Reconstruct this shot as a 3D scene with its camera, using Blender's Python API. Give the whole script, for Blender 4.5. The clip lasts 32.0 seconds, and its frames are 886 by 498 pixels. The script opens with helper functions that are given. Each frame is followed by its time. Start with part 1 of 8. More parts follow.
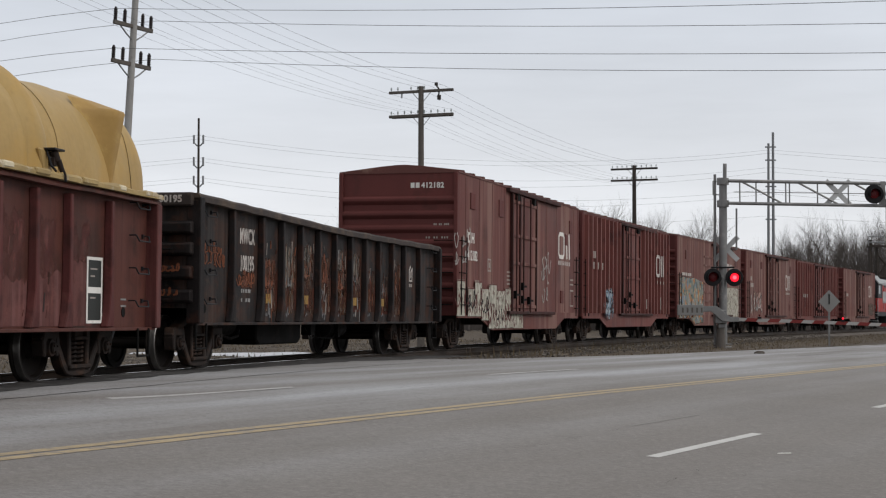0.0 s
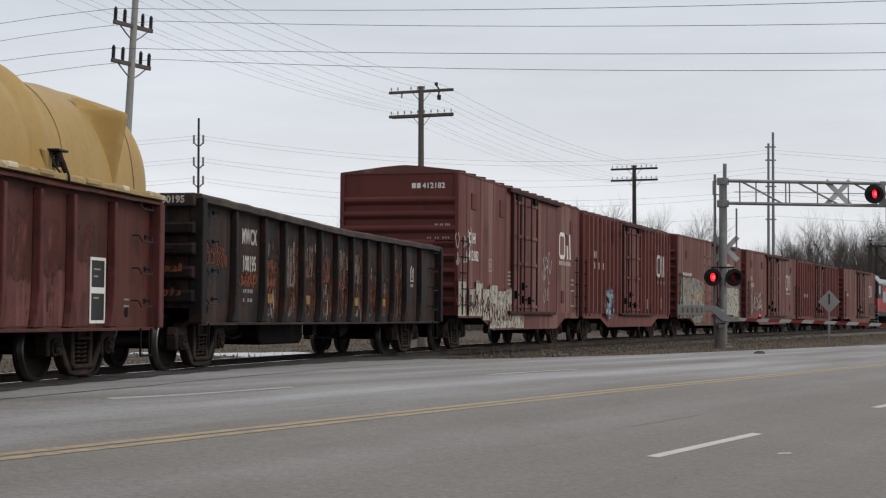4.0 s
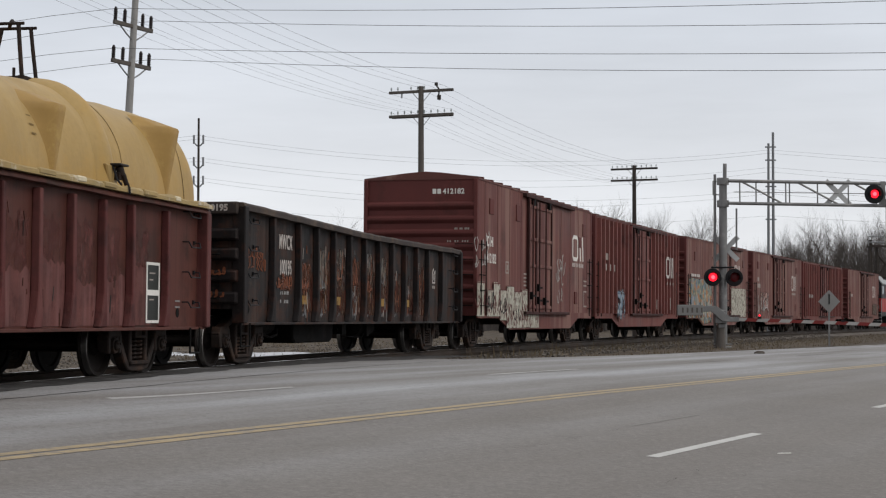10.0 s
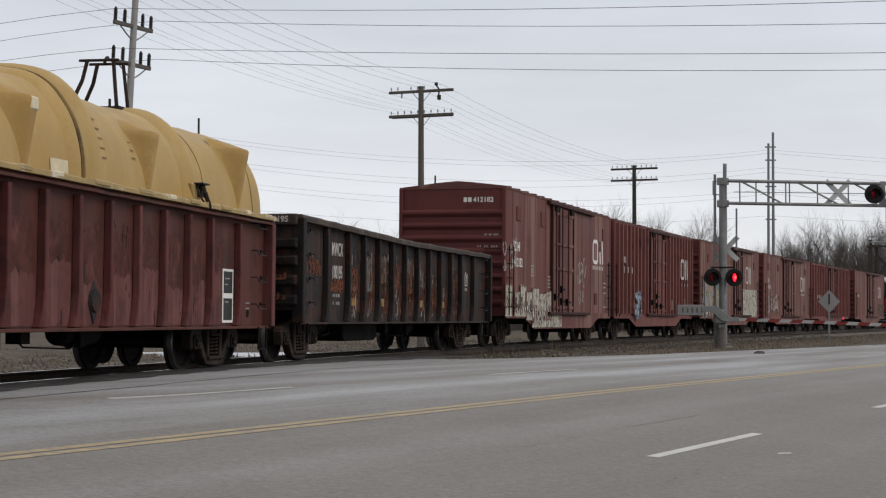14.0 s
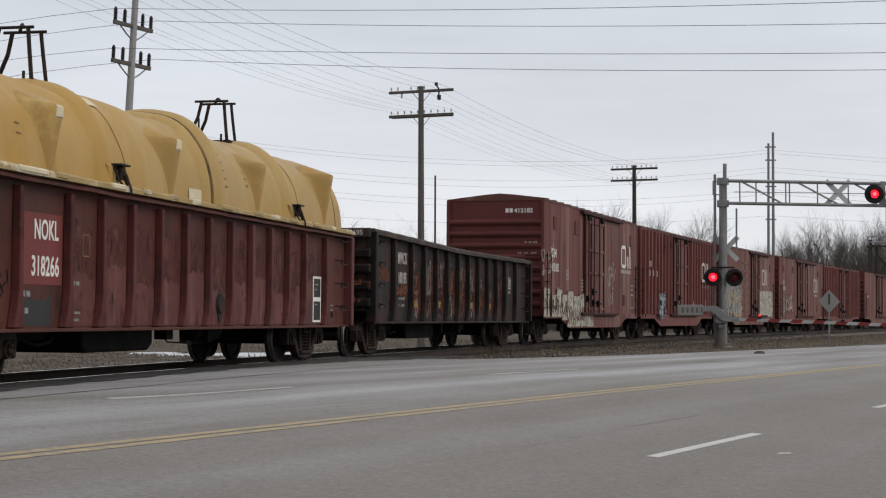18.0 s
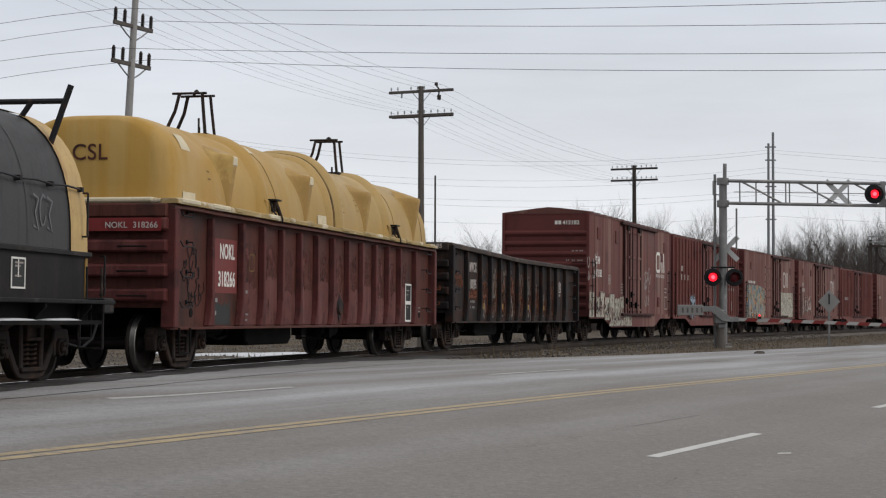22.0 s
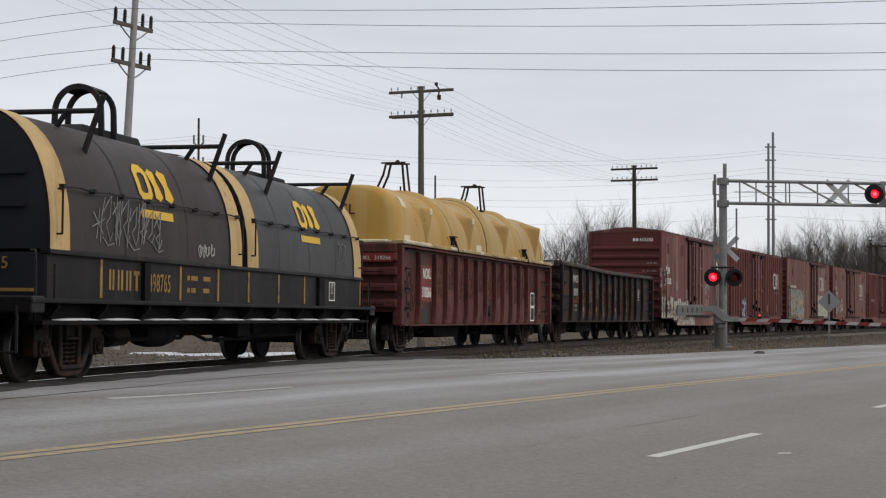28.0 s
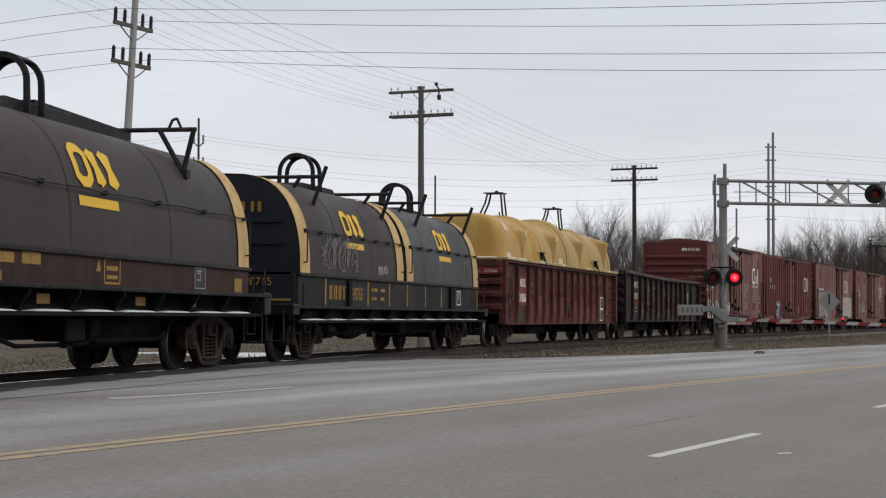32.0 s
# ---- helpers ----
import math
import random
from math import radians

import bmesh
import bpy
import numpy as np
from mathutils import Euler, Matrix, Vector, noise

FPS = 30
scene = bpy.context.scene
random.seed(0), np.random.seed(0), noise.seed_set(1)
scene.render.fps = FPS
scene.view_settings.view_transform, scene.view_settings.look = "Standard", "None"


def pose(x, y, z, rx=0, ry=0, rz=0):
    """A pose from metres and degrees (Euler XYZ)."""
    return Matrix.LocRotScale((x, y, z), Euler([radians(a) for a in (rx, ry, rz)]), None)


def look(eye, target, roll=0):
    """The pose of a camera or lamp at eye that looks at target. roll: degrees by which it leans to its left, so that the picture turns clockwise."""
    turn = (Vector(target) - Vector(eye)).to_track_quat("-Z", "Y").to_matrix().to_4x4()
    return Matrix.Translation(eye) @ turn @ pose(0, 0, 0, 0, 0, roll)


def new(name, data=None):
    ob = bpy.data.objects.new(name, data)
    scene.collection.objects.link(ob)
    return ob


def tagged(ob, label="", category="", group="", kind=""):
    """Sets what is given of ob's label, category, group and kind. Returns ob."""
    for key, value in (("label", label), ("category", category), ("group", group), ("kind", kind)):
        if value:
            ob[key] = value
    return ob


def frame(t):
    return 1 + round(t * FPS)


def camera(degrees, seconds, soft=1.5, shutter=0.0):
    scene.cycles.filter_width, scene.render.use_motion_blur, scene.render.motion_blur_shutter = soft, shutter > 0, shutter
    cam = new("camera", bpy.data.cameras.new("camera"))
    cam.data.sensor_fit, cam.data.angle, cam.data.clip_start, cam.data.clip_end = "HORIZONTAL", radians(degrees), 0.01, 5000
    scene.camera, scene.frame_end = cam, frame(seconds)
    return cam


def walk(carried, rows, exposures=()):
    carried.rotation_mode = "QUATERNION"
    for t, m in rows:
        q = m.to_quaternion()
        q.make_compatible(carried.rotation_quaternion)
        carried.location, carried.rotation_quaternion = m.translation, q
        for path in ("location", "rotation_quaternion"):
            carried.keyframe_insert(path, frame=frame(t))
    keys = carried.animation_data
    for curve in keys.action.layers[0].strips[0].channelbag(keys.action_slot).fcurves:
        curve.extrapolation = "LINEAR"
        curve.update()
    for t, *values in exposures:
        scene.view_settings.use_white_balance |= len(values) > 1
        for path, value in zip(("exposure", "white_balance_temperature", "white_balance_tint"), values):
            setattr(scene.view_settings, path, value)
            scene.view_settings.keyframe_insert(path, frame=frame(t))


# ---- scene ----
# The train stands on a curved track; s is the distance along it, v the distance to its right, z is counted from the rail top.
EYE = (0.0, 0.0, 0.776)
TILT = 2.44
cam = camera(30.0, 32.0, soft=1.2)
HOLD = pose(EYE[0], EYE[1], EYE[2], 90 + TILT, 0, 0)
walk(cam, [(0.0, HOLD), (32.0, HOLD)], exposures=[(0.0, 0.0), (32.0, 0.0)])


# ---------------------------------------------------------------- world and sun
def build_world():
    world = bpy.data.worlds.new("overcast_sky")
    scene.world = world
    world.use_nodes = True
    nt = world.node_tree
    nt.nodes.clear()
    N, L = nt.nodes.new, nt.links.new
    out, bg = N("ShaderNodeOutputWorld"), N("ShaderNodeBackground")
    sky = N("ShaderNodeTexSky")
    sky.sky_type, sky.sun_disc = "NISHITA", False
    sky.sun_elevation, sky.sun_rotation = radians(40), radians(110)
    sky.air_density, sky.dust_density = 1.0, 3.0
    dim = N("ShaderNodeMix")
    dim.data_type, dim.blend_type = "RGBA", "MULTIPLY"
    dim.inputs[0].default_value = 1.0
    dim.inputs[7].default_value = (0.1, 0.1, 0.1, 1)
    L(sky.outputs[0], dim.inputs[6])
    tc, sep = N("ShaderNodeTexCoord"), N("ShaderNodeSeparateXYZ")
    L(tc.outputs["Generated"], sep.inputs[0])
    # cloud deck: brighter band near the horizon, soft grey layers above it
    ramp = N("ShaderNodeValToRGB")
    el = ramp.color_ramp.elements
    el[0].position, el[0].color = 0.0, (0.670, 0.690, 0.724, 1)
    el[1].position, el[1].color = 1.0, (0.740, 0.755, 0.775, 1)
    for p, c in ((0.045, (0.731, 0.745, 0.772, 1)), (0.10, (0.650, 0.670, 0.709, 1)), (0.20, (0.568, 0.600, 0.656, 1)), (0.42, (0.700, 0.715, 0.735, 1))):
        e = el.new(p)
        e.color = c
    L(sep.outputs["Z"], ramp.inputs[0])
    mp = N("ShaderNodeMapping")
    mp.inputs["Scale"].default_value = (1.3, 1.3, 9.0)
    L(tc.outputs["Generated"], mp.inputs[0])
    ns = N("ShaderNodeTexNoise")
    ns.inputs["Scale"].default_value, ns.inputs["Detail"].default_value, ns.inputs["Roughness"].default_value = 2.2, 6.0, 0.55
    L(mp.outputs[0], ns.inputs["Vector"])
    cr = N("ShaderNodeMapRange")
    cr.inputs[1].default_value, cr.inputs[2].default_value = 0.3, 0.7
    cr.inputs[3].default_value, cr.inputs[4].default_value = 0.90, 1.09
    L(ns.outputs[0], cr.inputs[0])
    mul = N("ShaderNodeVectorMath")
    mul.operation = "SCALE"
    L(ramp.outputs[0], mul.inputs[0])
    L(cr.outputs[0], mul.inputs["Scale"])
    mix = N("ShaderNodeMix")
    mix.data_type = "RGBA"
    mix.inputs[0].default_value = 0.93
    L(dim.outputs[2], mix.inputs[6])
    L(mul.outputs[0], mix.inputs[7])
    L(mix.outputs[2], bg.inputs[0])
    bg.inputs[1].default_value = 1.2
    L(bg.outputs[0], out.inputs[0])
    sun = new("sun", bpy.data.lights.new("sun", "SUN"))
    sun.data.energy, sun.data.angle, sun.data.color = 1.20, radians(30), (1.0, 0.97, 0.93)
    sun.matrix_world = look((36, -13, 32), (0, 0, 0))


build_world()


# ---------------------------------------------------------------- materials
def nodes(name):
    m = bpy.data.materials.new(name)
    m.use_nodes = True
    nt = m.node_tree
    return m, nt.nodes.new, nt.links.new, nt.nodes["Principled BSDF"], nt.nodes["Material Output"]


def noise_of(N, L, vec, scale, detail=4.0, rough=0.55, stretch=None):
    if stretch:
        mp = N("ShaderNodeMapping")
        mp.inputs["Scale"].default_value = stretch
        L(vec, mp.inputs[0])
        vec = mp.outputs[0]
    n = N("ShaderNodeTexNoise")
    n.inputs["Scale"].default_value, n.inputs["Detail"].default_value, n.inputs["Roughness"].default_value = scale, detail, rough
    L(vec, n.inputs["Vector"])
    return n.outputs[0]


def span(N, L, value, a, b, lo=0.0, hi=1.0):
    r = N("ShaderNodeMapRange")
    for i, x in enumerate((a, b, lo, hi)):
        r.inputs[i + 1].default_value = x
    L(value, r.inputs[0])
    return r.outputs[0]


def blend(N, L, fac, a, b, mode="MIX"):
    x = N("ShaderNodeMix")
    x.data_type, x.blend_type = "RGBA", mode
    for slot, val in ((0, fac), (6, a), (7, b)):
        if isinstance(val, (int, float)):
            x.inputs[slot].default_value = val
        elif isinstance(val, tuple):
            x.inputs[slot].default_value = (*val, 1)
        else:
            L(val, x.inputs[slot])
    return x.outputs[2]


def surface(name, base, rough=0.7, metal=0.0, fine=40.0, coarse=1.2, vary=0.25, bump=0.15, stain=None, stain_scale=0.8,
            stain_from=0.55, streak=None, streak_amount=0.5, streak_at=0.5, alike=0.0, bump_scale=None, bump_far=0.01, gloss=0.12, grime=1.0, runs=0.0, broad=3.6, fade=None):
    """A worn surface: grain and blotches, stains of a second colour, streaks that run down."""
    m, N, L, bsdf, _ = nodes(name)
    tc = N("ShaderNodeTexCoord")
    vec = tc.outputs["Object"]
    info = N("ShaderNodeObjectInfo")
    off = N("ShaderNodeVectorMath")
    off.operation = "MULTIPLY_ADD"
    L(info.outputs["Random"], off.inputs[0])
    off.inputs[1].default_value = (37.0, 11.0, 23.0)
    L(vec, off.inputs[2])
    vec = off.outputs[0]
    g = noise_of(N, L, vec, fine, 3.0)
    c = noise_of(N, L, vec, coarse, 5.0)
    lo, hi = tuple(x * (1 - vary) for x in base), tuple(min(1, x * (1 + vary)) for x in base)
    col = blend(N, L, span(N, L, c, 0.3, 0.7), lo, hi)
    col = blend(N, L, span(N, L, g, 0.35, 0.65, 0.0, 0.5), col, lo)
    if fade:   # the paint changes along x from one colour to another
        sx = N("ShaderNodeSeparateXYZ")
        L(tc.outputs["Object"], sx.inputs[0])
        col = blend(N, L, span(N, L, sx.outputs[0], fade[0], fade[1], 1.0, 0.0), col, fade[2])
    if stain:
        k = noise_of(N, L, vec, stain_scale, 7.0, 0.65)
        col = blend(N, L, span(N, L, k, stain_from, stain_from + 0.12, 0.0, 0.85), col, stain)
    if streak:
        k = noise_of(N, L, vec, 1.0, 5.0 if broad > 3 else 2.0, 0.6, (broad, broad, 0.045 * broad))
        col = blend(N, L, span(N, L, k, streak_at - 0.05, streak_at + 0.09, 0.0, streak_amount), col, streak)
        k = noise_of(N, L, vec, 1.0, 3.0, 0.5, (8.5, 8.5, 0.36))
        col = blend(N, L, span(N, L, k, 0.54, 0.64, 0.0, runs), col, tuple(min(0.8, x * 1.35) for x in streak))
        k = noise_of(N, L, vec, 1.0, 4.0, 0.65, (11.0, 11.0, 0.5))
        col = blend(N, L, span(N, L, k, 0.52, 0.70, 0.0, 0.55 * grime), col, tuple(x * 0.45 for x in base))
        k = noise_of(N, L, vec, 7.0, 6.0, 0.7)
        col = blend(N, L, span(N, L, k, 0.60, 0.68, 0.0, 0.6 * grime), col, tuple(x * 0.5 + y * 0.25 for x, y in zip(streak, (0.12, 0.06, 0.035))))
    if alike:
        col = blend(N, L, span(N, L, info.outputs["Random"], 0, 1, 0, alike), col, (0.02, 0.02, 0.02))
    L(col, bsdf.inputs["Base Color"])
    L(span(N, L, c, 0.25, 0.75, max(0.05, rough - 0.12), min(1, rough + 0.12)), bsdf.inputs["Roughness"])
    bsdf.inputs["Metallic"].default_value = metal
    bsdf.inputs["Specular IOR Level"].default_value = gloss
    if bump:
        b = N("ShaderNodeBump")
        b.inputs["Strength"].default_value, b.inputs["Distance"].default_value = bump, bump_far
        L(noise_of(N, L, vec, bump_scale or fine * 0.6, 5.0), b.inputs["Height"])
        L(b.outputs[0], bsdf.inputs["Normal"])
    return m


def plain(name, base, rough=0.6, metal=0.0):
    return surface(name, base, rough, metal, vary=0.12, bump=0.05)


def glow(name, colour, power):
    m, N, L, bsdf, _ = nodes(name)
    bsdf.inputs["Base Color"].default_value = (*colour, 1)
    bsdf.inputs["Emission Color"].default_value = (*colour, 1)
    bsdf.inputs["Emission Strength"].default_value = power
    bsdf.inputs["Roughness"].default_value = 0.3
    return m


def sprayed(name, colours, scale=1.4, cover=0.5, stretch=(1, 1, 1), soft=0.05, edge=0.2):
    """Ragged spray paint: patches of colour with bare gaps between them."""
    m, N, L, bsdf, out = nodes(name)
    tc = N("ShaderNodeTexCoord")
    vec = tc.outputs["Object"]
    col = colours[0]
    for i, c in enumerate(colours[1:]):
        k = noise_of(N, L, vec, scale * (1.7 + 0.6 * i), 3.0, 0.5, stretch)
        col = blend(N, L, span(N, L, k, 0.50 + 0.03 * i, 0.54 + 0.03 * i), col, c)
    L(col, bsdf.inputs["Base Color"]) if not isinstance(col, tuple) else setattr(bsdf.inputs["Base Color"], "default_value", (*col, 1))
    bsdf.inputs["Roughness"].default_value = 0.7
    bsdf.inputs["Specular IOR Level"].default_value = 0.1
    k = noise_of(N, L, vec, scale, 6.0, 0.6, stretch)
    clear, mx = N("ShaderNodeBsdfTransparent"), N("ShaderNodeMixShader")
    # the paint thins out towards the edge of the patch
    sep = N("ShaderNodeSeparateXYZ")
    L(tc.outputs["Generated"], sep.inputs[0])
    fade = None
    for axis in ("X", "Z"):
        for a, b in ((0.0, edge), (1.0, 1.0 - edge)):
            r = span(N, L, sep.outputs[axis], a, b, 0.0, 1.0)
            if fade is None:
                fade = r
            else:
                mm = N("ShaderNodeMath")
                mm.operation = "MULTIPLY"
                L(fade, mm.inputs[0])
                L(r, mm.inputs[1])
                fade = mm.outputs[0]
    mm = N("ShaderNodeMath")
    mm.operation = "MULTIPLY"
    L(k, mm.inputs[0])
    L(span(N, L, fade, 0.0, 1.0, 0.45, 1.0), mm.inputs[1])
    L(span(N, L, mm.outputs[0], 1 - cover - soft, 1 - cover + soft), mx.inputs[0])
    L(clear.outputs[0], mx.inputs[1])
    L(bsdf.outputs[0], mx.inputs[2])
    L(mx.outputs[0], out.inputs[0])
    return m


def road_surface(name):
    """Asphalt with paler, polished wheel paths that run along the lanes, patches and fine stones."""
    m, N, L, bsdf, _ = nodes(name)
    tc = N("ShaderNodeTexCoord")
    vec = tc.outputs["Object"]
    rot = N("ShaderNodeMapping")
    rot.inputs["Rotation"].default_value = (0, 0, radians(-63.4))
    L(vec, rot.inputs[0])
    sep = N("ShaderNodeSeparateXYZ")
    across = N("ShaderNodeVectorMath")
    across.operation = "DOT_PRODUCT"
    across.inputs[1].default_value = (0.8941, -0.4478, 0.0)
    L(vec, across.inputs[0])
    wob = noise_of(N, L, vec, 0.22, 3.0)
    add = N("ShaderNodeMath")
    add.operation = "MULTIPLY_ADD"
    add.inputs[1].default_value, add.inputs[2].default_value = 0.9, -0.45
    L(wob, add.inputs[0])
    tot = N("ShaderNodeMath")
    tot.operation = "ADD"
    L(across.outputs["Value"], tot.inputs[0])
    L(add.outputs[0], tot.inputs[1])
    ramp = N("ShaderNodeValToRGB")
    el = ramp.color_ramp.elements
    stops = ((-9.0, 0.25), (-5.3, 0.55), (-4.7, 0.9), (-4.1, 0.5), (-3.6, 0.85), (-2.8, 0.35), (-1.95, 1.0), (-1.35, 0.45), (-0.75, 0.8), (-0.25, 0.28), (0.8, 0.18), (1.6, 0.27), (2.3, 0.10), (4.9, 0.10), (5.8, 0.02))
    el[0].position, el[1].position = (stops[0][0] + 10) / 18, (stops[-1][0] + 10) / 18
    el[0].color, el[1].color = (stops[0][1],) * 3 + (1,), (stops[-1][1],) * 3 + (1,)
    for c, k in stops[1:-1]:
        e = el.new((c + 10) / 18)
        e.color = (k, k, k, 1)
    L(span(N, L, tot.outputs[0], -10.0 - 8.91, 8.0 - 8.91), ramp.inputs[0])
    run = noise_of(N, L, rot.outputs[0], 0.5, 6.0, 0.6, (0.12, 1.6, 1.0))
    wear = N("ShaderNodeMath")
    wear.operation = "MULTIPLY"
    L(ramp.outputs[0], wear.inputs[0])
    L(span(N, L, run, 0.34, 0.62, 0.12, 1.15), wear.inputs[1])
    g = noise_of(N, L, vec, 55.0, 3.0, 0.6)
    big = noise_of(N, L, vec, 0.28, 5.0, 0.6)
    col = blend(N, L, span(N, L, big, 0.3, 0.7), (0.164, 0.147, 0.133), (0.191, 0.173, 0.157))
    col = blend(N, L, wear.outputs[0], col, (0.350, 0.350, 0.358))
    col = blend(N, L, span(N, L, g, 0.40, 0.66, 0.0, 0.35), col, (0.075, 0.07, 0.067))
    speck = noise_of(N, L, vec, 16.0, 3.0, 0.7)
    col = blend(N, L, span(N, L, speck, 0.50, 0.68, 0.0, 0.34), col, (0.085, 0.078, 0.074))
    col = blend(N, L, span(N, L, speck, 0.46, 0.30, 0.0, 0.30), col, (0.30, 0.285, 0.27))
    mid = noise_of(N, L, vec, 3.0, 6.0, 0.7)
    col = blend(N, L, span(N, L, mid, 0.56, 0.70, 0.0, 0.28), col, (0.10, 0.09, 0.083))
    L(col, bsdf.inputs["Base Color"])
    L(span(N, L, wear.outputs[0], 0.0, 1.0, 0.85, 0.62), bsdf.inputs["Roughness"])
    bsdf.inputs["Specular IOR Level"].default_value = 0.22
    b = N("ShaderNodeBump")
    b.inputs["Strength"].default_value, b.inputs["Distance"].default_value = 0.5, 0.004
    L(noise_of(N, L, vec, 90.0, 4.0), b.inputs["Height"])
    L(b.outputs[0], bsdf.inputs["Normal"])
    return m


